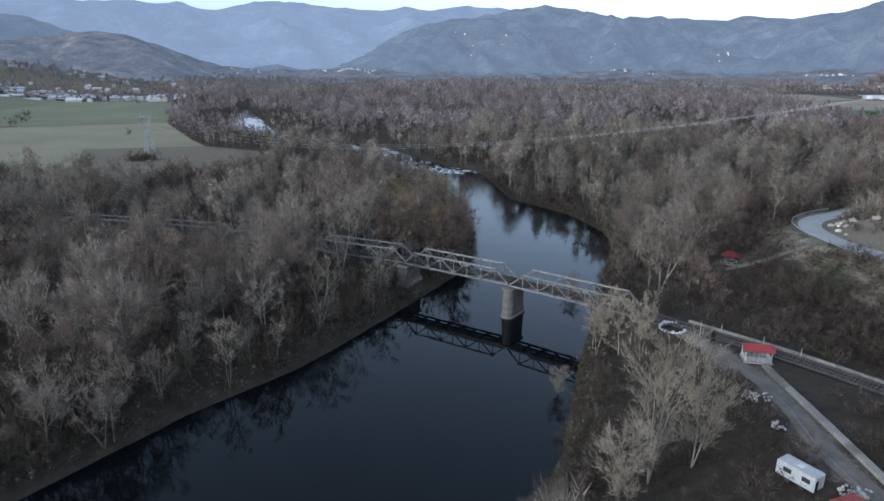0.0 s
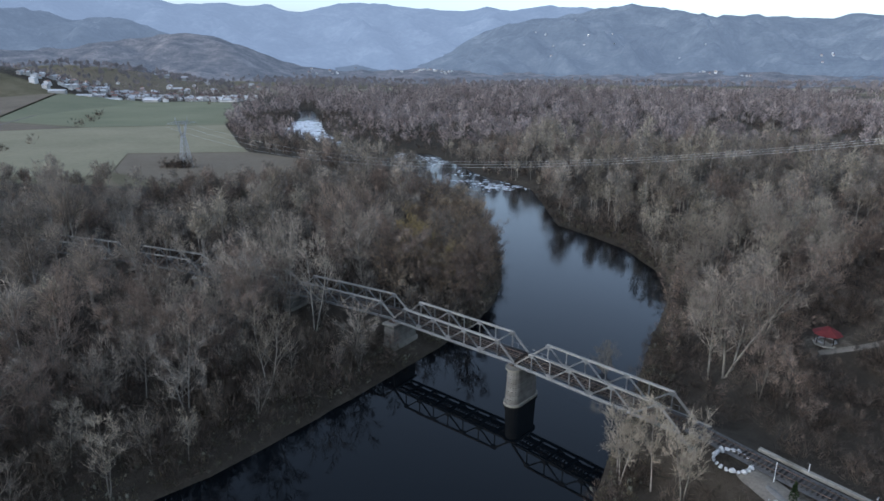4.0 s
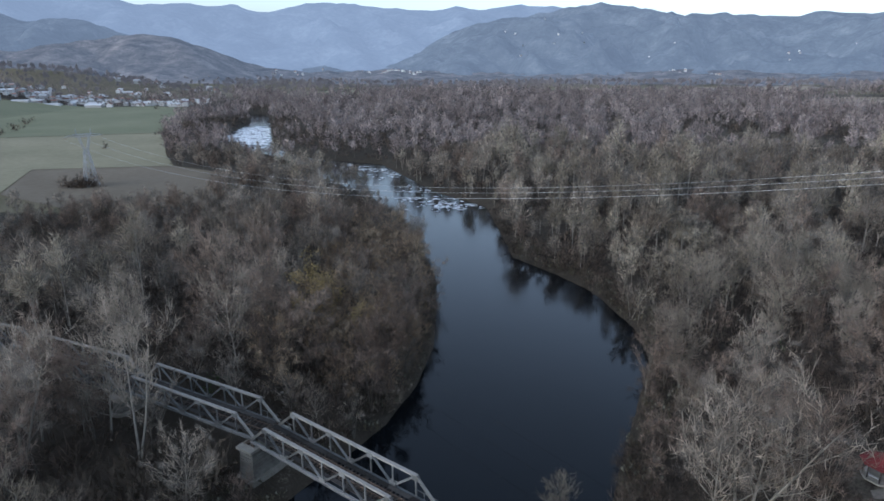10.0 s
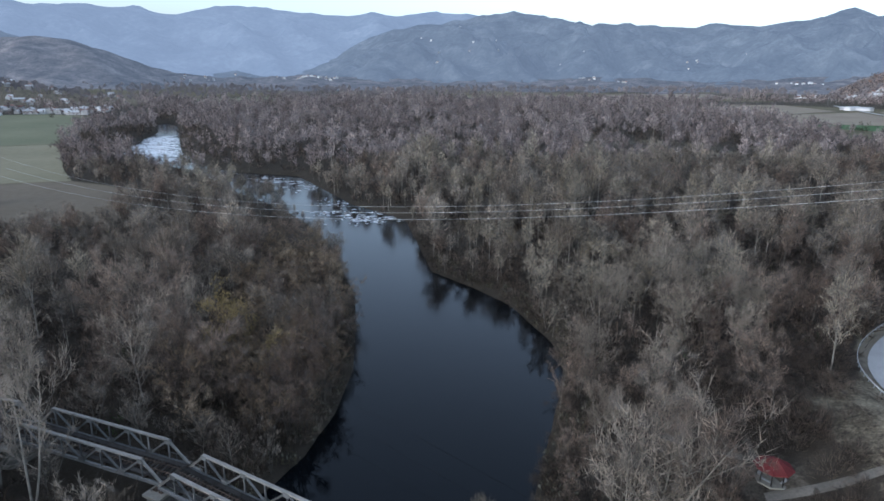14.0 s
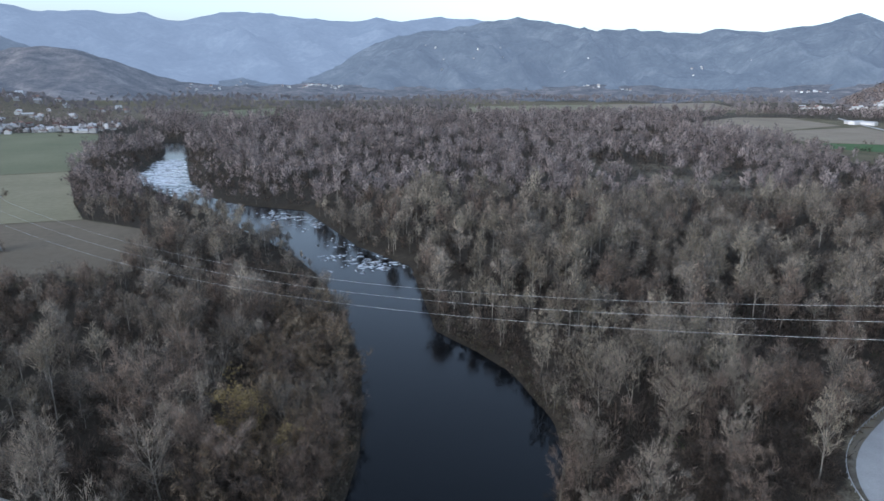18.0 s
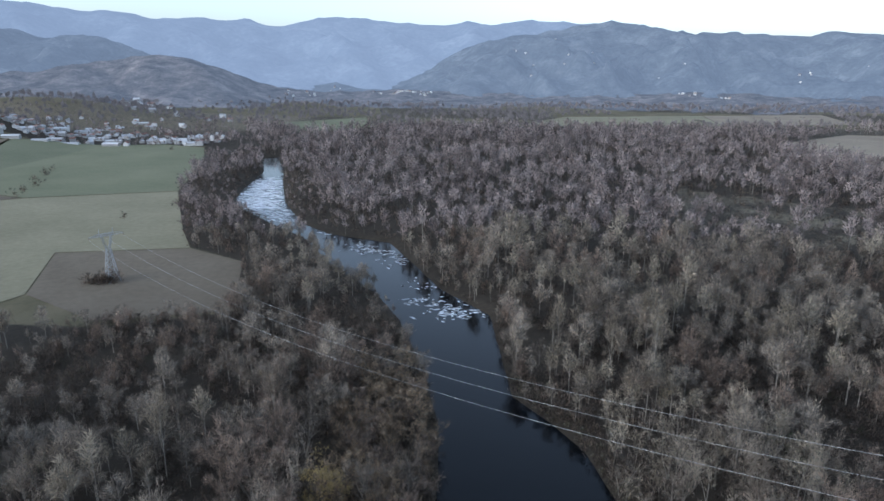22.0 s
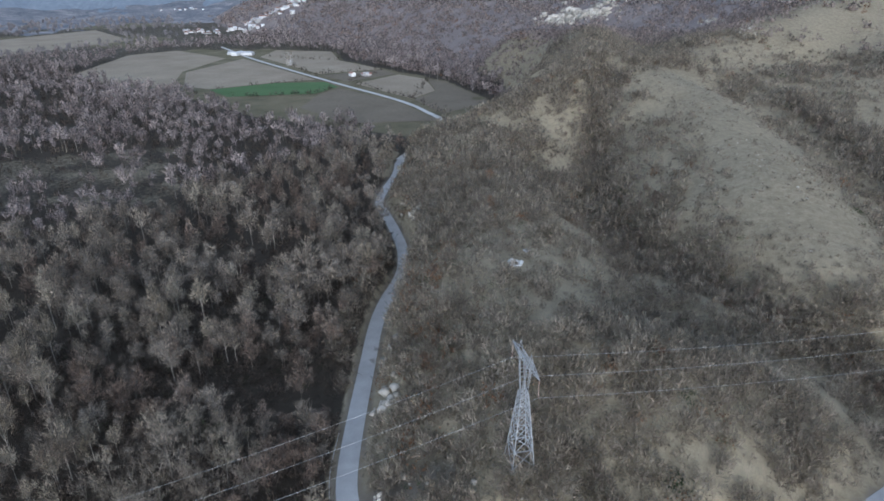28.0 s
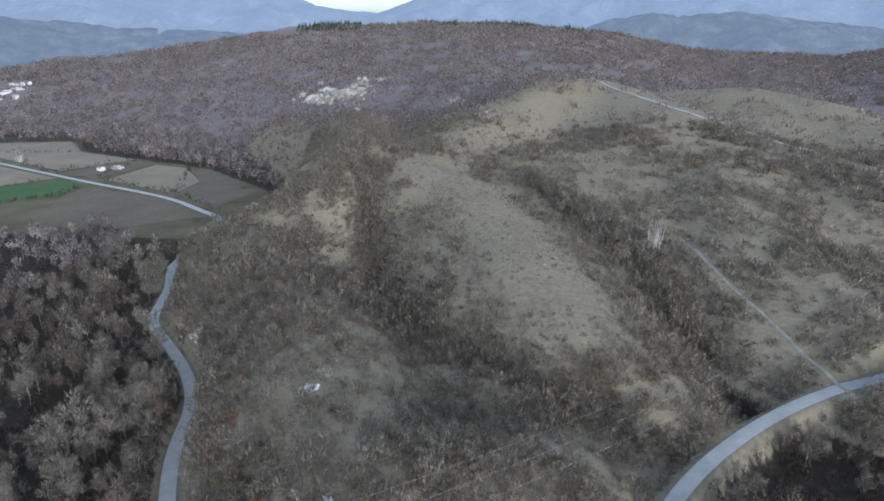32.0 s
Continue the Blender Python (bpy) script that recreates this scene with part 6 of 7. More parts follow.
ribbon("dirt_track", resample(DIRT_TRACK, 1.5), 3.6, M_TRACK_DIRT, "grey dirt track with pale puddled ruts", "track", 0.1, 0.12)
ribbon("gravel_streak", resample([(50.5, 113.5), (53, 108), (54.9, 102), (55.9, 96), (55.9, 88), (54.5, 80), (54.3, 74), (54.9, 67)], 1.0), 0.7, M_OLD_DIRT, "pale gravel worn bare along the dirt track", "track", 0.2, 0.7)
ribbon("footpath", resample([(75, 156.5), (82, 155.2), (93, 155), (104, 156)], 1.5), 1.5, M_TRACK_DIRT, "pale footpath from the shelter to the road", "path", 0.08, 0.15)
ribbon("hill_track", resample(HILL_TRAIL, 3), 2.2, M_TRAIL, "pale dirt track climbing the hillside", "track", 0.45, 0.15)
ribbon("hill_track", resample(HILL_TRAIL_FAR, 5), 3.6, M_TRACK_DIRT, "pale dirt track along the far ridge", "track", 0.3, 0.1)
ribbon("field_lane", resample([(-330, 335), (-420, 470), (-470, 560), (-560, 760), (-640, 905)], 6), 4.0, M_TRACK_DIRT, "pale farm lane between the fields", "track", 0.4, 0.1)

ribbon("hill_path", resample([(985, 128), (926, 139), (870, 108), (820, 81), (770, 52), (724, 27), (690, -18), (661, -55), (640, -84)], 5), 4.2, M_LANE, "pale path along the crest of the grassy hills", "track", 0.9, 0.12)

# guard rail on the outside of the bend
rail = thing("guard_rail", 0, 0, 0, 0, "white steel guard rail round the outside of the bend", "guard rail")
gl = resample([(103.6, 148, 15), (101.6, 164, 15), (103.2, 179, 15), (111, 191, 14.4), (121.5, 200.5, 13.6), (133, 209, 12.6)], 2.0)
for i in range(len(gl) - 1):
    (ax, ay, az), (bx, by, bz) = gl[i], gl[i + 1]
    part("beam", bar(bmesh.new(), (ax, ay, az + 0.7), (bx, by, bz + 0.7), 0.06, 0.3), M_WHITE, rail)
    part("post", bar(bmesh.new(), (ax, ay, az - 0.6), (ax, ay, az + 0.8), 0.1, 0.1), M_GALV, rail)

# low wall that runs from the crossing pavilion
wall = thing("low_wall", 0, 0, 0, 0, "low pale concrete wall beside the dirt track", "wall")
for i in range(13):
    y0 = 102.2 - i * 2.7
    gz = ground_at(58.7, y0)
    part("wall_block", box(bmesh.new(), 58.1, y0 - 2.66, gz - 0.6, 59.2, y0, gz + 0.55), M_CONCRETE, wall)


def pavilion(x, y, turn):
    """A small open shelter: red sheet roof on posts, white latticed rails."""
    e = thing("pavilion", x, y, ground_at(x, y) - 0.05, turn, "small white railed pavilion with a red sheet roof", "pavilion")
    part("floor_slab", box(bmesh.new(), -2.5, -1.7, 0, 2.5, 1.7, 0.3), M_CONCRETE, e)
    for px in (-2.2, 0, 2.2):
        for py in (-1.45, 1.45):
            part("post", box(bmesh.new(), px - 0.07, py - 0.07, 0.3, px + 0.07, py + 0.07, 2.45), M_WHITE, e)
    for sy in (-1, 1):
        bm = bmesh.new()
        vs = [bm.verts.new(v) for v in ((-2.7, sy * 1.9, 2.4), (2.7, sy * 1.9, 2.4), (2.7, 0, 3.15), (-2.7, 0, 3.15), (-2.7, sy * 1.9, 2.46), (2.7, sy * 1.9, 2.46), (2.7, 0, 3.21), (-2.7, 0, 3.21))]
        for f in ((0, 1, 2, 3), (4, 5, 6, 7), (0, 1, 5, 4), (1, 2, 6, 5), (2, 3, 7, 6), (3, 0, 4, 7)):
            bm.faces.new([vs[i] for i in f])
        bmesh.ops.recalc_face_normals(bm, faces=bm.faces)
        part("roof", bm, M_RED_METAL, e, "red sheet roof slope")
    for sy in (-1.45, 1.45):
        part("handrail", box(bmesh.new(), -2.2, sy - 0.05, 1.15, 2.2, sy + 0.05, 1.24), M_WHITE, e)
        for i in range(16):
            a = -2.05 + i * 4.1 / 15
            part("baluster", box(bmesh.new(), a - 0.06, sy - 0.03, 0.32, a + 0.06, sy + 0.03, 1.14), M_WHITE, e)
    for sx in (-2.2, 2.2):
        part("handrail", box(bmesh.new(), sx - 0.05, -1.38, 1.15, sx + 0.05, 1.38, 1.24), M_WHITE, e)
        for i in range(9):
            a = -1.2 + i * 0.3
            part("baluster", box(bmesh.new(), sx - 0.03, a - 0.06, 0.32, sx + 0.03, a + 0.06, 1.14), M_WHITE, e)


pavilion(58.2, 104.6, -12)


def shelter(x, y):
    """An eight-sided picnic shelter with a red roof."""
    e = thing("picnic_shelter", x, y, ground_at(x, y) - 0.05, 12, "eight-sided wooden shelter with a dark red roof", "shelter")
    ring = [(math.cos(math.pi * i / 4), math.sin(math.pi * i / 4)) for i in range(8)]
    part("floor_slab", prism(bmesh.new(), [(2.3 * a, 2.3 * b) for a, b in ring], 0, 0.25), M_CONCRETE, e)
    for a, b in ring:
        part("post", bar(bmesh.new(), (2.0 * a, 2.0 * b, 0.25), (2.0 * a, 2.0 * b, 2.4), 0.14, 0.14), M_PLANK, e)
    for i in range(8):
        (a, b), (c, d) = ring[i], ring[(i + 1) % 8]
        bm = bmesh.new()
        lo = [bm.verts.new(v) for v in ((2.7 * a, 2.7 * b, 2.3), (2.7 * c, 2.7 * d, 2.3), (0.05 * (a + c), 0.05 * (b + d), 3.7))]
        hi = [bm.verts.new(v.co + Vector((0, 0, 0.07))) for v in lo]
        bm.faces.new(lo[::-1])
        bm.faces.new(hi)
        for j in range(3):
            bm.faces.new((lo[j], lo[(j + 1) % 3], hi[(j + 1) % 3], hi[j]))
        part("roof_panel", bm, M_RED_DARK, e, "dark red roof panel")
        if i not in (5,):
            part("bench", bar(bmesh.new(), (1.75 * a, 1.75 * b, 0.7), (1.75 * c, 1.75 * d, 0.7), 0.35, 0.08), M_WHITE, e, "pale bench board")


shelter(77.2, 159.0)


def caravan(x, y, turn):
    """A derelict white caravan body with scrawls on its side."""
    e = thing("caravan", x, y, ground_at(x, y) - 0.02, turn, "derelict white box caravan with dark scrawls on its side", "caravan")
    bm = box(bmesh.new(), -2.6, -1.2, 0.55, 2.6, 1.2, 2.7)
    bmesh.ops.bevel(bm, geom=bm.edges[:], offset=0.12, segments=2, affect="EDGES")
    body = part("body", bm, M_WHITE, e)
    for px in (-1.6, 0.9):
        part("window", box(bmesh.new(), px, -1.23, 1.5, px + 1.1, -1.195, 2.15), M_GLASS_DARK, body, "dark window opening")
    part("window", box(bmesh.new(), 2.595, -0.7, 1.45, 2.63, 0.7, 2.1), M_WHITE, body)
    part("door", box(bmesh.new(), 2.595, -1.05, 0.7, 2.635, -0.4, 2.2), M_GLASS_DARK, body, "dark door opening")
    rng = random.Random(4)
    for i in range(16):
        px, pz = rng.uniform(-2.4, 1.9), rng.uniform(0.8, 2.2)
        part("scrawl", bar(bmesh.new(), (px, -1.222, pz), (px + rng.uniform(-0.4, 0.5), -1.222, pz + rng.uniform(-0.5, 0.5)), 0.012, 0.12), M_SCRAWL, body)
    for i in range(5):
        px = -2.1 + i * 1.05
        part("roof_rib", box(bmesh.new(), px - 0.04, -1.0, 2.69, px + 0.04, 1.0, 2.74), M_WHITE, body)
    part("roof_hatch", box(bmesh.new(), -0.3, -0.4, 2.69, 0.5, 0.4, 2.82), M_ROOF_PALE, body)
    part("chassis", box(bmesh.new(), -2.4, -0.9, 0.4, 2.4, 0.9, 0.56), M_RUST, e)
    for sx in (-0.9, 0.9):
        for sy in (-1.05, 1.05):
            bm = bmesh.new()
            bmesh.ops.create_cone(bm, cap_ends=True, segments=14, radius1=0.36, radius2=0.36, depth=0.22, matrix=pose(sx, sy, 0.36, 90, 0, 0))
            part("wheel", bm, M_RUBBER, e)


caravan(47.6, 70.6, -59)
tarp = thing("red_shed", 50.4, 64.2, ground_at(50.4, 64.2), 20, "low shed with a faded red sheet roof", "shed")
part("wall", box(bmesh.new(), -1.9, -1.1, -0.2, 1.9, 1.1, 1.3), M_PLANK, tarp)
part("roof", bar(bmesh.new(), (-2.2, 0, 1.42), (2.2, 0, 1.36), 2.8, 0.07), M_RED_METAL, tarp, "faded red roof sheet")


def post(name, x, y, tall, mat, label, category, r=0.07):
    e = thing(name, x, y, ground_at(x, y) - 0.1, 0, label, category)
    bm = bmesh.new()
    bmesh.ops.create_cone(bm, cap_ends=True, segments=10, radius1=r, radius2=r * 0.8, depth=tall, matrix=Matrix.Translation((0, 0, tall / 2)))
    part("shaft", bm, mat, e)
    part("foot_block", box(bmesh.new(), -0.2, -0.2, 0, 0.2, 0.2, 0.25), M_CONCRETE, e)
    return e


for px, py, tl in ((51.6, 114.3, 3.4), (62.4, 110.4, 2.0), (66.8, 105.2, 2.0), (57.0, 116.8, 1.8)):
    post("marker_post", px, py, tl, M_WHITE, "white marker post beside the railway", "post")


def cypress(x, y, tall):
    e = thing("cypress", x, y, ground_at(x, y), 0, "small dark evergreen shrub tree", "tree")
    part("trunk", bar(bmesh.new(), (0, 0, -0.2), (0, 0, tall * 0.5), 0.12, 0.12), M_BARK_DARK, e)
    rng = np.random.RandomState(3)
    n = 420
    h = rng.rand(n) ** 0.8
    a = rng.rand(n) * 6.28
    r = tall * 0.17 * (1 - h * 0.9) * (0.75 + 0.35 * rng.rand(n))
    c = np.stack([r * np.cos(a), r * np.sin(a), 0.2 + h * tall * 0.95], 1)
    v = np.stack([c, c + rng.randn(n, 3) * 0.12, c + rng.randn(n, 3) * 0.08 + (0, 0, 0.25)], 1).reshape(-1, 3)
    o = new("crown", mesh_from("crown", v, np.arange(3 * n).reshape(-1, 3), [M_EVERGREEN]))
    o.parent = e


cypress(52.6, 110.6, 3.2)
cypress(70.4, 103.4, 3.0)


# ---- power line ----
ARM = 8.4


def pylon(x, y, z, tall, turn, label, drop):
    """A lattice tower with a waist, two spreading upper legs and one wide cross-arm."""
    e = thing("power_pylon", x, y, z, turn, label, "pylon", "pylons of the power line")
    waist, beam = tall * 0.66, tall - 2.2

    def half(h):
        return 3.0 + (0.95 - 3.0) * h / waist
    levels = [0.0]
    while levels[-1] < waist - 1.0:
        levels.append(min(waist, levels[-1] + max(1.5, half(levels[-1]) * 1.7)))
    levels[-1] = waist
    for sx in (-1, 1):
        for sy in (-1, 1):
            bm = bar(bmesh.new(), (sx * half(0), sy * half(0), -0.6), (sx * 0.95, sy * 0.95, waist), 0.24, 0.24)
            part("leg", bm, M_GALV, e)
            part("foot_block", box(bmesh.new(), sx * 3.0 - 0.5, sy * 3.0 - 0.5, -1.0, sx * 3.0 + 0.5, sy * 3.0 + 0.5, 0.3), M_CONCRETE, e)
    for a, b in zip(levels[:-1], levels[1:]):
        ca = [(-half(a), -half(a)), (half(a), -half(a)), (half(a), half(a)), (-half(a), half(a))]
        cb = [(-half(b), -half(b)), (half(b), -half(b)), (half(b), half(b)), (-half(b), half(b))]
        for i in range(4):
            j = (i + 1) % 4
            part("brace", bar(bmesh.new(), (*ca[i], a), (*cb[j], b), 0.15, 0.15), M_GALV, e)
            part("brace", bar(bmesh.new(), (*ca[j], a), (*cb[i], b), 0.15, 0.15), M_GALV, e)
            part("tie", bar(bmesh.new(), (*cb[i], b), (*cb[j], b), 0.15, 0.15), M_GALV, e)
    for sy in (-1, 1):
        bm = bmesh.new()
        pts = [(0.2, waist), (1.3, waist + (beam - waist) * 0.55), (1.9, beam)]
        for (y0, z0), (y1, z1) in zip(pts[:-1], pts[1:]):
            for sx in (-0.6, 0.6):
                for dy in (0, 0.75):
                    bar(bm, (sx, sy * (y0 + dy), z0), (sx, sy * (y1 + dy), z1), 0.13, 0.13)
            n = 4
            for k in range(n):
                u, w = k / n, (k + 1) / n
                ya, yb, za, zb = y0 + (y1 - y0) * u, y0 + (y1 - y0) * w, z0 + (z1 - z0) * u, z0 + (z1 - z0) * w
                for sx in (-0.6, 0.6):
                    bar(bm, (sx, sy * ya, za), (sx, sy * (yb + 0.75), zb), 0.09, 0.09)
                bar(bm, (-0.6, sy * yb, zb), (0.6, sy * yb, zb), 0.09, 0.09)
        part("upper_leg", bm, M_GALV, e)
    bm = bmesh.new()
    for sx in (-0.55, 0.55):
        bar(bm, (sx, -3.8, beam), (sx, 3.8, beam), 0.14, 0.14)
        bar(bm, (sx, -3.8, beam + 1.3), (sx, 3.8, beam + 1.3), 0.14, 0.14)
        for sy in (-1, 1):
            bar(bm, (sx, sy * 3.8, beam), (0, sy * ARM, beam + 0.3), 0.13, 0.13)
            bar(bm, (sx, sy * 3.8, beam + 1.3), (0, sy * ARM, beam + 0.35), 0.12, 0.12)
            bar(bm, (sx, sy * 3.3, beam + 1.3), (0, sy * 3.3, tall + 1.6), 0.12, 0.12)
        for k in range(-4, 4):
            a = k * 0.95
            bar(bm, (sx, a, beam), (sx, a + 0.95, beam + 1.3), 0.09, 0.09)
            bar(bm, (sx, a, beam + 1.3), (sx, a, beam), 0.09, 0.09)
    for sy in (-1, 1):
        for k in range(4):
            a = 3.8 + k * (ARM - 3.8) / 4
            w = 0.55 * (1 - k / 4)
            bar(bm, (-w, sy * a, beam + 0.1), (w, sy * a, beam + 0.1), 0.08, 0.08)
            bar(bm, (-w, sy * a, beam + 0.1), (w * 0.7, sy * (a + 1), beam + 0.9 - 0.2 * k), 0.08, 0.08)
    arm = part("cross_arm", bm, M_GALV, e)
    for yy in (-ARM, 0, ARM):
        bm = bmesh.new()
        for k in range(round(drop / 0.24) + 1):
            bmesh.ops.create_cone(bm, cap_ends=True, segments=8, radius1=0.15, radius2=0.08, depth=0.18, matrix=Matrix.Translation((0, yy, beam + 0.1 - 0.24 * k)))
        part("insulator", bm, M_CERAMIC, arm, "brown insulator string")
    return e


P1, P2, P3 = (-176.0, 376.0, 4.0, 27.0, 1.25), (137.0, 145.3, 34.0, 33.0, 4.6), (440.0, -105.0, 60.0, 34.0, 1.25)
for px, py, pz, tl, drop in (P1, P2, P3):
    pylon(px, py, ground_at(px, py), tl, -38, "grey steel lattice pylon carrying three wires", drop)


def arm_tip(p, k):
    a = radians(-38)
    yy = (-ARM, 0, ARM)[k]
    return Vector((p[0] - math.sin(a) * yy, p[1] + math.cos(a) * yy, ground_at(p[0], p[1]) + p[3] - 2.2 - p[4]))


def wire(a, b, sag, label):
    cu = bpy.data.curves.new("power_wire", "CURVE")
    cu.dimensions, cu.bevel_depth, cu.bevel_resolution = "3D", 0.034, 1
    sp = cu.splines.new("POLY")
    n = 48
    sp.points.add(n)
    for i in range(n + 1):
        u = i / n
        v = a.lerp(b, u) - Vector((0, 0, 4 * sag * u * (1 - u)))
        sp.points[i].co = (*v, 1)
    cu.materials.append(M_WIRE)
    tagged(new("power_wire", cu), label, "wire", "wires of the power line")


for k in range(3):
    wire(arm_tip(P1, k), arm_tip(P2, k), 16.5, "sagging aluminium wire across the river")
    wire(arm_tip(P2, k), arm_tip(P3, k), 14.0, "sagging aluminium wire over the hill")

# ---- rapids, and glare streaks on the far bend ----
rng = np.random.RandomState(21)
vs, fs, base = [], [], 0
rv, rf, rbase = [], [], 0
ico = bmesh.new()
bmesh.ops.create_icosphere(ico, subdivisions=1, radius=1.0)
IV, IF = np.array([v.co[:] for v in ico.verts]), np.array([[v.index for v in f.verts] for f in ico.faces])
ico.free()
for cx, cy, span, count in ((8, 362, 17, 60), (-8, 372, 17, 46), (-12, 398, 14, 20), (-38, 440, 16, 24), (-52, 462, 20, 40), (-62, 470, 14, 22), (-95, 505, 15, 20), (-180, 575, 26, 260), (-186, 600, 26, 260), (-196, 632, 26, 260), (-204, 665, 22, 200), (-214, 700, 20, 160), (-150, 545, 24, 120)):
    for _ in range(count):
        x, y = cx + rng.randn() * span * 0.5, cy + rng.randn() * (6 if cy < 530 else 12)
        if river_side(np.array([x]), np.array([y]))[0] > -1.5:
            continue
        n = 9
        a = np.linspace(0, 2 * np.pi, n, endpoint=False)
        # far flecks are long pale streaks that paint the sky's glare on the water
        far = cy > 530
        l, w, tu = (0.7 + 2.0 * rng.rand() ** 2) * (2.4 if far else 1), (0.2 + 0.45 * rng.rand()) * (0.75 if far else 1), -0.2 + (0.2 if far else 0.5) * rng.randn()
        r = 0.45 + 0.9 * rng.rand(n)
        px, py = l * r * np.cos(a), w * r * np.sin(a)
        v = np.column_stack([x + px * np.cos(tu) - py * np.sin(tu), y + px * np.sin(tu) + py * np.cos(tu), np.full(n, 0.02)])
        v = np.vstack([v, [x, y, 0.12 + 0.2 * rng.rand()]])
        vs.append(v)
        fs.append(np.array([(i, (i + 1) % n, n) for i in range(n)]) + base)
        base += n + 1
        if rng.rand() < (0.04 if far else 0.5):
            s = 0.3 + 0.7 * rng.rand()
            rv.append((IV + rng.randn(*IV.shape) * 0.12) * (s, s * 0.8, s * 0.7) + (x + rng.randn(), y + 1.2 * rng.rand(), 0.05))
            rf.append(IF + rbase)
            rbase += len(IV)
tagged(new("white_water_and_glare", mesh_from("white_water_and_glare", np.vstack(vs), np.vstack(fs), [M_FOAM_GLARE])), "broken white water over the shallows, with painted glare streaks on the far bend", "rapids", kind="stuff")
tagged(new("river_rocks", mesh_from("river_rocks", np.vstack(rv), np.vstack(rf), [M_RIVER_ROCK])), "dark wet rocks in the rapids", "rocks", kind="stuff")


# ---- rocks on the hill ----
def strew_rocks(name, places, label, mat):
    v, f, b = [], [], 0
    r = np.random.RandomState(31)
    for x, y, z, s in places:
        v.append((IV + r.randn(*IV.shape) * 0.16) * (s * (0.7 + 0.6 * r.rand()), s * (0.7 + 0.6 * r.rand()), s * 0.75) + (x, y, z + 0.1 * s))
        f.append(IF + b)
        b += len(IV)
    tagged(new(name, mesh_from(name, np.vstack(v), np.vstack(f), [mat])), label, "rocks", kind="stuff")


rng = np.random.RandomState(22)
rock = []
for cx, cy, sx, sy, n, big in ((282, 295, 2.5, 4, 46, 2.4), (150, 203, 3, 2.5, 30, 1.8), (172, 220, 3, 2.5, 24, 1.8), (196, 240, 5, 3, 14, 1.2), (300, 318, 4, 4, 16, 1.4), (116, 172, 5, 6, 26, 1.0), (122, 152, 6, 7, 20, 0.9),
                               (185, 196, 12, 9, 24, 0.6), (225, 215, 20, 14, 24, 0.45), (1062, 592, 22, 30, 190, 5.5), (1040, 560, 16, 26, 110, 4.0), (1130, 520, 12, 16, 60, 4.5), (960, 530, 22, 26, 60, 3.0), (880, 470, 16, 22, 40, 2.6), (715, 238, 10, 8, 24, 1.6), (930, 330, 20, 14, 40, 2.4), (360, 150, 60, 30, 130, 0.5), (480, 60, 40, 22, 60, 0.7), (130, 128, 20, 12, 70, 0.5)):
    x, y = cx + rng.randn(n) * sx, cy + rng.randn(n) * sy
    d, _ = to_line(x, y, ROAD_LINE)
    z = height(x, y)
    if cx > 850:
        z = np.maximum(z, [UPLAND(math.degrees(math.atan2(a, b)), math.hypot(a, b)) for a, b in zip(x, y)])
    for a, b, c, dd in zip(x, y, z, d):
        if dd > 5:
            rock.append((a, b, c, big * (0.3 + rng.rand())))
strew_rocks("hill_rocks", rock, "pale limestone outcrops and loose rocks", M_ROCK)


# ---- trees that stand out ----
def lone_tree(name, var, x, y, size, label, squash=1.0, twig=None):
    e = new(name)
    e.matrix_world = pose(x, y, ground_at(x, y), 0, 0, x * 7 % 360) @ Matrix.Diagonal((size * squash, size * squash, size, 1))
    tagged(e, label, "tree")
    for nm, me in zip(("trunk", "crown"), fine_meshes[var]):
        if twig and nm == "crown":
            me = me.copy()
            me.materials[0] = twig
        o = new(nm, me)
        o.parent = e
    return e


def poplar_clump(x, y, tall, stems, seed):
    """A vase of straight white stems with short upright twigs."""
    r = np.random.RandomState(seed)
    e = thing("white_poplar", x, y, ground_at(x, y) - 0.2, 0, "pale white-stemmed poplar clump in the hill valley", "tree")
    cloud = Pieces()
    for i in range(stems):
        a, lean = i * 2.4, 0.03 + 0.17 * r.rand()
        h = tall * (0.75 + 0.25 * r.rand())
        foot = np.array([math.cos(a), math.sin(a), 0]) * (0.6 + 3.4 * r.rand())
        tip = foot + np.array([math.cos(a) * lean * h, math.sin(a) * lean * h, h])
        line = np.array([foot + (tip - foot) * u + np.array([0, 0, 0.0]) for u in (0, 0.4, 0.75, 1)])
        st = Pieces()
        st.tube(line, (0.42, 0.32, 0.2, 0.05), 5)
        o = new("stem", mesh_from("stem", *st.arrays(), [M_BARK_WHITE]))
        o.parent = e
        m = 90
        u = 0.4 + 0.6 * r.rand(m, 1)
        p = foot + (tip - foot) * u
        d = r.randn(m, 3) * 0.45 + np.array([0, 0, 0.9])
        s = np.cross(d, r.randn(m, 3))
        s *= 0.1 / np.linalg.norm(s, axis=1, keepdims=True)
        cloud.add(np.stack([p - s, p + s, p + d * (1.2 + 1.2 * r.rand(m, 1))], 1).reshape(-1, 3), np.arange(3 * m).reshape(-1, 3))
    tw = cloud.arrays()
    haze = mist(tw, 60, 2.2, seed)
    o = new("crown", mesh_from("crown", np.vstack([tw[0], haze[0]]), np.vstack([tw[1], haze[1] + len(tw[0])]), [M_TWIG_PALE, M_SPRAY_PALE], [0] * len(tw[1]) + [1] * len(haze[1])))
    o.parent = e


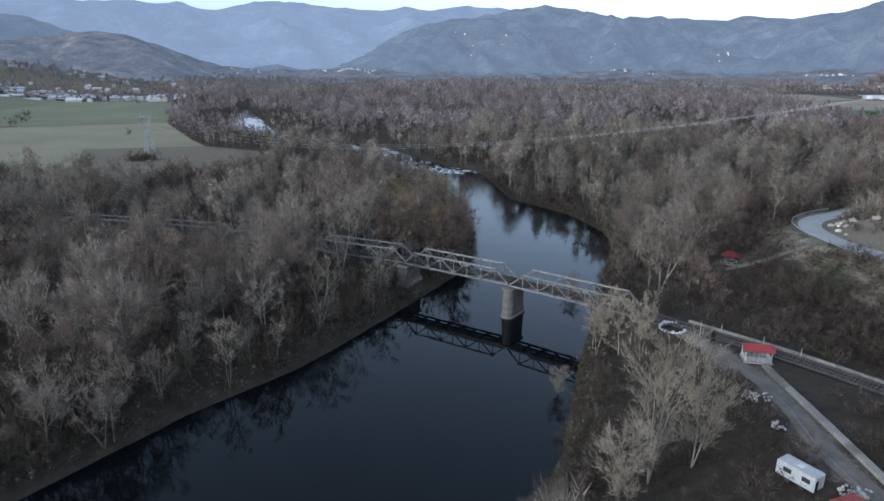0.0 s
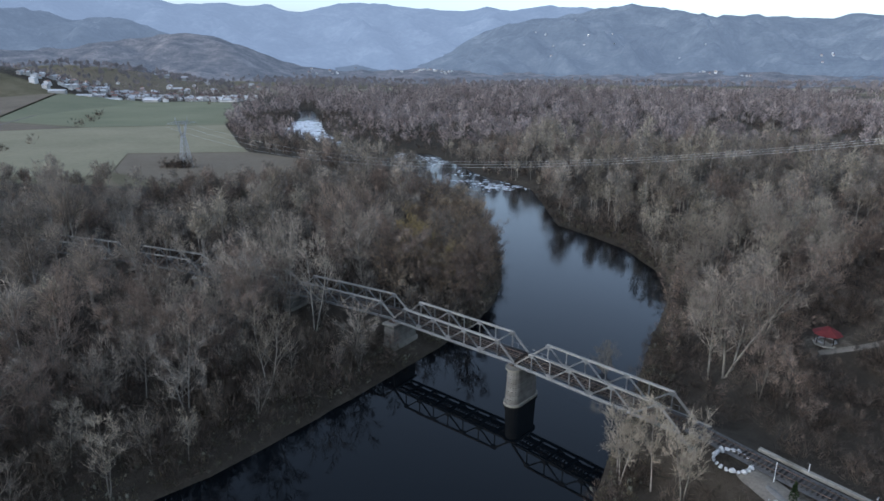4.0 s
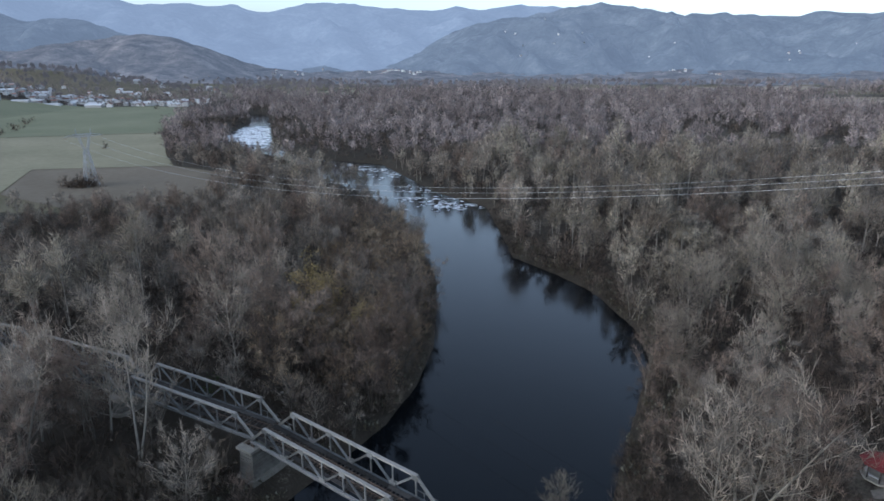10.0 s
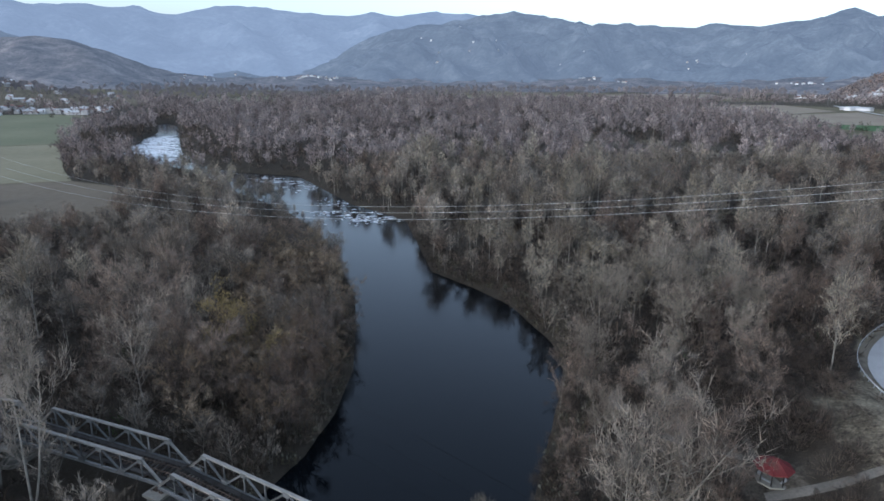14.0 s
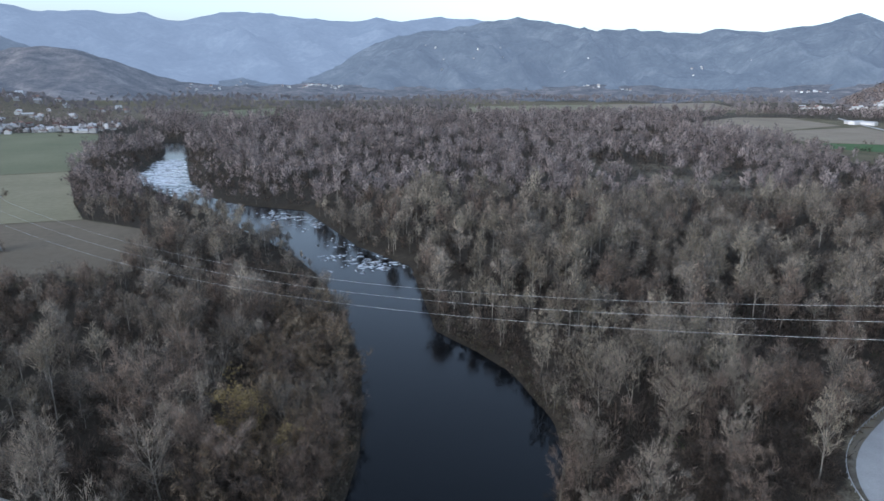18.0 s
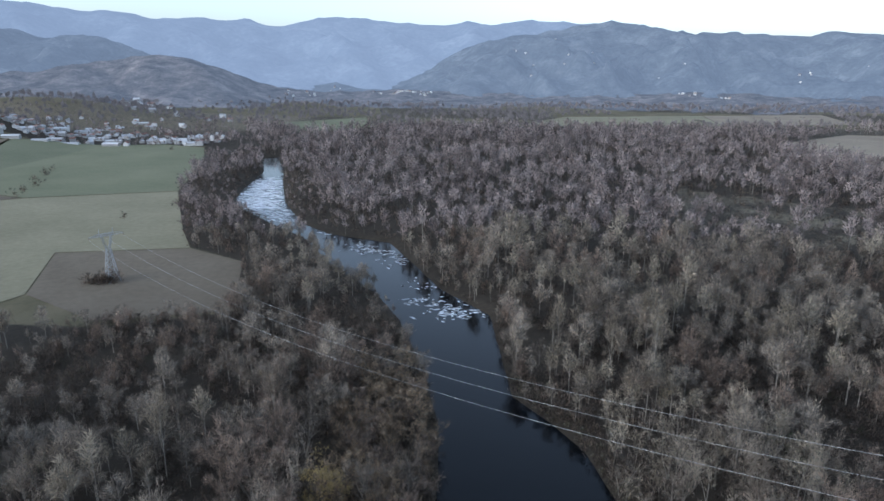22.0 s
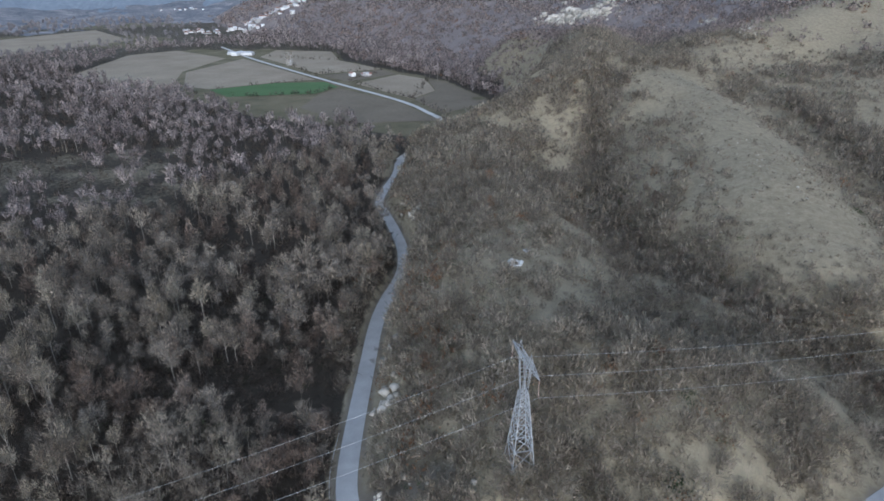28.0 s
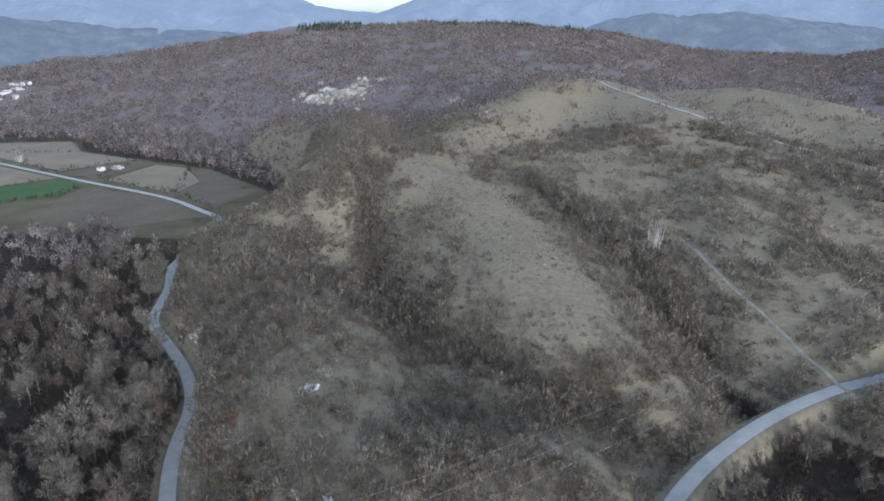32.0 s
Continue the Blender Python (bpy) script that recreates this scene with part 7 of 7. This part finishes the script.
poplar_clump(444, 61, 24, 26, 3)
poplar_clump(700, 905, 22, 9, 4)
lone_tree("roadside_tree", 0, 222, 282, 0.95, "pale round-crowned bare tree beside the road")
lone_tree("roadside_tree", 1, 268, 352, 0.95, "pale round-crowned bare tree beside the road")
lone_tree("bank_tree", 4, -28, 161.5, 1.42, "tall pale bare tree rising beside the bridge", 1.0, M_TWIG_GREY)
for px, py, var, tl in ((-38, 166, 1, 1.05), (-45, 171, 2, 1.0), (-51, 174, 0, 0.95), (-42, 158, 2, 0.9), (-60, 150, 0, 1.0), (-52, 140, 1, 1.0), (-64, 128, 0, 0.95)):
    lone_tree("bank_tree", var, px, py, tl, "bare grey tree in front of the bridge", 1.0, M_TWIG_BROWN)
lone_tree("dead_tree", 3, 79, 269, 0.8, "dead white forked tree in the wood", 0.8)
lone_tree("bank_tree", 0, 30, 77, 1.2, "broad pale bare tree over the river bank")
lone_tree("bank_tree", 1, 37, 79, 0.95, "broad pale bare tree over the river bank")
lone_tree("bank_tree", 1, 24, 71, 0.85, "low pale bare tree over the river bank")
lone_tree("bank_tree", 3, 39, 97, 0.75, "pale forked tree beside the railway")
lone_tree("bank_tree", 3, 43.5, 99, 0.6, "thin pale forked tree beside the railway")
for px, py, var, tl in ((37, 118.5, 2, 0.75), (40.5, 115, 3, 1.0), (33, 121, 3, 0.9)):
    lone_tree("bank_tree", var, px, py, tl, "tall pale tree beside the bridge end")
lone_tree("bank_tree", 1, 22.5, 107, 0.42, "small bare tree leaning over the water")
lone_tree("bank_tree", 1, 35, 160, 0.5, "small bare tree rising over the water")
for px, py, var, tl in ((62, 196, 1, 1.0), (68, 186, 2, 0.95), (82, 205, 0, 0.95), (92, 222, 2, 1.0), (58, 178, 3, 1.0), (100, 212, 1, 0.9), (75, 228, 0, 0.9), (112, 236, 0, 0.95), (88, 190, 3, 1.0)):
    lone_tree("pale_tree", var, px, py, tl, "pale bare poplar that stands out of the wood", 1.0, M_TWIG_GREY)


def leafy_tree(name, x, y, size, mat, label):
    """A small tree that still holds its leaves, in loose clumps."""
    r = np.random.RandomState(int(abs(x * 13 + y)))
    e = new(name)
    e.matrix_world = pose(x, y, ground_at(x, y), 0, 0, x * 11 % 360) @ Matrix.Scale(size, 4)
    tagged(e, label, "tree")
    wood, twig = grow(int(abs(x)) + 900, tall=12, stems=2, limbs=16, reach=4.2, low=0.15, subs=4, twig_n=300, twig_len=0.9, twig_w=0.06, up=0.9, girth=0.16)
    o = new("trunk", mesh_from("trunk", *wood, [M_BARK_GREY]))
    o.parent = e
    c = twig[0][2::3]
    c = c[r.randint(0, len(c), 1500)] + r.randn(1500, 3) * 0.32
    a, b = r.randn(1500, 3) * 0.17, r.randn(1500, 3) * 0.17
    o = new("crown", mesh_from("crown", np.stack([c, c + a, c + b], 1).reshape(-1, 3), np.arange(4500).reshape(-1, 3), [mat]))
    o.parent = e


leafy_tree("yellow_tree", -15.0, 208.0, 1.32, M_LEAF_YELLOW, "riverside tree with yellowing leaves")
leafy_tree("yellow_tree", -10.0, 212.0, 1.15, M_LEAF_YELLOW, "riverside tree with yellowing leaves")
leafy_tree("yellow_tree", -3.0, 203.0, 0.92, M_LEAF_YELLOW, "small riverside tree with yellowing leaves")
leafy_tree("rust_tree", 262.0, 236.0, 0.55, M_LEAF_RUST, "rust-brown leafy oak shrub on the hillside")
leafy_tree("rust_tree", 300.0, 262.0, 0.6, M_LEAF_RUST, "rust-brown leafy oak shrub on the hillside")
leafy_tree("evergreen_tree", 110.0, 245.0, 0.8, M_EVERGREEN, "dark green ivy-covered tree in the bare wood")
leafy_tree("rust_tree", 161.0, 195.0, 0.5, M_LEAF_RUST, "rust-brown leafy oak shrub on the hillside")
leafy_tree("rust_tree", 163.0, 205.0, 0.4, M_LEAF_RUST, "rust-brown leafy oak shrub on the hillside")
leafy_tree("evergreen_tree", 87.0, 131.0, 0.62, M_EVERGREEN, "dark green bushy tree in the brown thicket")
leafy_tree("evergreen_tree", 91.0, 133.5, 0.5, M_EVERGREEN, "dark green bushy tree in the brown thicket")
leafy_tree("olive_tree", 221.5, 106.5, 0.55, M_SAGE, "pale grey-green bushy tree on the slope")


# ---- villages ----
def house_meshes():
    kinds = []
    for w, d, h, rh in ((9, 8, 4.6, 2.0), (12, 9, 5.8, 2.3), (8, 7, 3.2, 1.8), (22, 10, 3.6, 1.6), (11, 10, 7.5, 2.2)):
        bm = box(bmesh.new(), -w / 2, -d / 2, -3, w / 2, d / 2, h)
        for s in (-1, 1):
            bm.faces.new([bm.verts.new(v) for v in ((s * w / 2, -d / 2, h), (s * w / 2, d / 2, h), (s * w / 2, 0, h + rh))])
        wall_me = bpy.data.meshes.new("wall")
        bm.to_mesh(wall_me)
        bm.free()
        wall_me.materials.append(M_WHITEWASH)
        roofs = []
        for mat in (M_ROOF_RED, M_ROOF_PALE):
            bm = bmesh.new()
            for s in (-1, 1):
                vs = [bm.verts.new(v) for v in ((-w / 2 - 0.5, s * (d / 2 + 0.6), h - 0.25), (w / 2 + 0.5, s * (d / 2 + 0.6), h - 0.25), (w / 2 + 0.5, 0, h + rh + 0.1), (-w / 2 - 0.5, 0, h + rh + 0.1),
                                                (-w / 2 - 0.5, s * (d / 2 + 0.6), h), (w / 2 + 0.5, s * (d / 2 + 0.6), h), (w / 2 + 0.5, 0, h + rh + 0.35), (-w / 2 - 0.5, 0, h + rh + 0.35))]
                for f in ((0, 1, 2, 3), (4, 5, 6, 7), (0, 1, 5, 4), (1, 2, 6, 5), (2, 3, 7, 6), (3, 0, 4, 7)):
                    bm.faces.new([vs[i] for i in f])
            bmesh.ops.recalc_face_normals(bm, faces=bm.faces)
            me = bpy.data.meshes.new("roof")
            bm.to_mesh(me)
            bm.free()
            me.materials.append(mat)
            roofs.append(me)
        kinds.append((wall_me, roofs))
    return kinds


HOUSES = house_meshes()
hr = random.Random(17)


def house(x, y, z, k, pale, turn, size=1.0, group="houses of the village"):
    wall_me, roofs = HOUSES[k]
    e = new("house")
    e.matrix_world = pose(x, y, z, 0, 0, turn) @ Matrix.Scale(size, 4)
    tagged(e, ("long white shed with a pale sheet roof" if k == 3 else "white house with a pale roof") if pale else "white house with a red tiled roof", "house", group)
    for nm, me in (("wall", wall_me), ("roof", roofs[1 if pale else 0])):
        o = new(nm, me)
        o.parent = e


def village(n, cx, cy, sx, sy, turn, pale, group, size=1.0, sheds=0.12):
    a = radians(turn)
    for _ in range(n):
        u, v = hr.uniform(-1, 1), hr.uniform(-1, 1)
        x, y = cx + u * sx * math.cos(a) - v * sy * math.sin(a), cy + u * sx * math.sin(a) + v * sy * math.cos(a)
        k = 3 if hr.random() < sheds else hr.choice((0, 0, 1, 1, 2, 4))
        z = ground_at(x, y)
        if x > 900:
            z = max(z, UPLAND(math.degrees(math.atan2(x, y)), math.hypot(x, y)))
        house(x, y, z, k, hr.random() < pale, turn + hr.choice((0, 90)) + hr.uniform(-14, 14), size * hr.uniform(0.85, 1.15), group)


village(52, -585, 1010, 180, 70, 14, 0.5, "houses of the village below the hill", 0.74)
village(44, -690, 1160, 130, 120, 14, 0.5, "houses of the village below the hill", 0.74)
village(26, -690, 945, 90, 45, 14, 0.5, "houses of the village below the hill", 0.74)
village(18, -470, 985, 60, 40, 14, 0.5, "houses of the village below the hill", 0.74)
for hx, hy in ((-628, 912), (-590, 922), (-540, 938), (-430, 962), (-662, 900), (-505, 1000), (-680, 952), (-622, 934), (-676, 1020), (-596, 990), (-655, 1042), (-581, 1050), (-469, 1005), (-469, 1050), (-560, 975), (-648, 975)):
    house(hx, hy, ground_at(hx, hy), 3, True, 14 + hr.uniform(-8, 8), 1.0, "long sheds at the village edge")
village(26, -960, 1640, 130, 120, 10, 0.5, "houses on the hillside", 1.2)
village(10, -640, 1400, 120, 60, 10, 0.6, "houses on the hillside")
village(9, -830, 880, 60, 60, 0, 0.5, "houses on the hillside")
village(36, 1010, 1450, 135, 48, -26, 0.5, "houses of the village across the valley", 0.9, 0.06)
village(24, 1100, 1440, 90, 70, -26, 0.5, "houses of the village across the valley", 0.8, 0.06)
village(5, 690, 740, 16, 7, -30, 0.2, "farm beside the straight lane", 0.75, 0.1)
village(3, 735, 1075, 22, 6, -60, 1.0, "long sheds beside the lane", 1.0, 1.0)


def hill_village(n, az, saz, r, sr, group, slope=FOOT_HILLS):
    for _ in range(n):
        a, d = az + hr.uniform(-1, 1) * saz, r + hr.uniform(-1, 1) * sr
        house(d * math.sin(radians(a)), d * math.cos(radians(a)), slope(a, d) + 0.5, hr.choice((0, 1, 2, 4)), hr.random() < 0.6, hr.uniform(0, 180), 0.62, group)


hill_village(34, -7.9, 3.0, 2330, 45, "houses of a far village")
hill_village(12, 16.5, 2.2, 2350, 40, "houses of a far village")
hill_village(9, 31, 1.6, 2300, 30, "houses of a far village")
hill_village(10, -17, 1.5, 2350, 50, "houses of a far village")
for az, n in ((1.5, 4), (5, 3), (8.5, 4), (14, 3), (23, 4), (26, 4), (-15, 6)):
    hill_village(n, az, 1.2, 2800, 180, "scattered houses on the far slopes", MID_SLOPES)

# bushes round the field pylon and along the lanes
spots = [(-178 + hr.gauss(0, 4), 373 + hr.gauss(0, 2.5)) for _ in range(26)] + [(-395 + i * -6 + hr.gauss(0, 3), 575 + i * 12 + hr.gauss(0, 3)) for i in range(14)] + [(-345 + hr.gauss(0, 10), 385 + i * 9) for i in range(9)]
for (ax, ay), (bx, by) in (((495, 822), (630, 770)), ((606, 572), (640, 700)), ((604, 568), (728, 645)), ((645, 720), (757, 752)), ((735, 1025), (786, 880)), ((560, 690), (610, 702)), ((480, 760), (560, 690)), ((562, 492), (604, 566)), ((700, 900), (640, 770)), ((668, 800), (760, 760))):
    n = int(math.hypot(bx - ax, by - ay) / 6)
    spots += [(ax + (bx - ax) * i / n + hr.gauss(0, 2.5), ay + (by - ay) * i / n + hr.gauss(0, 2.5)) for i in range(n) if hr.random() < 0.65]
spots += [(-255, 512), (-256, 514), (-430, 905), (-432, 908)]
P = np.array(spots)
r = np.random.RandomState(9)
strew("field_bushes", shrub_tpl, np.column_stack([P, height(P[:, 0], P[:, 1]), 0.9 + 0.7 * r.rand(len(P)), r.rand(len(P)) * 6.28, r.randint(0, 3, len(P))]), SHRUB_MATS, "dark bare bushes in the fields", "bushes")
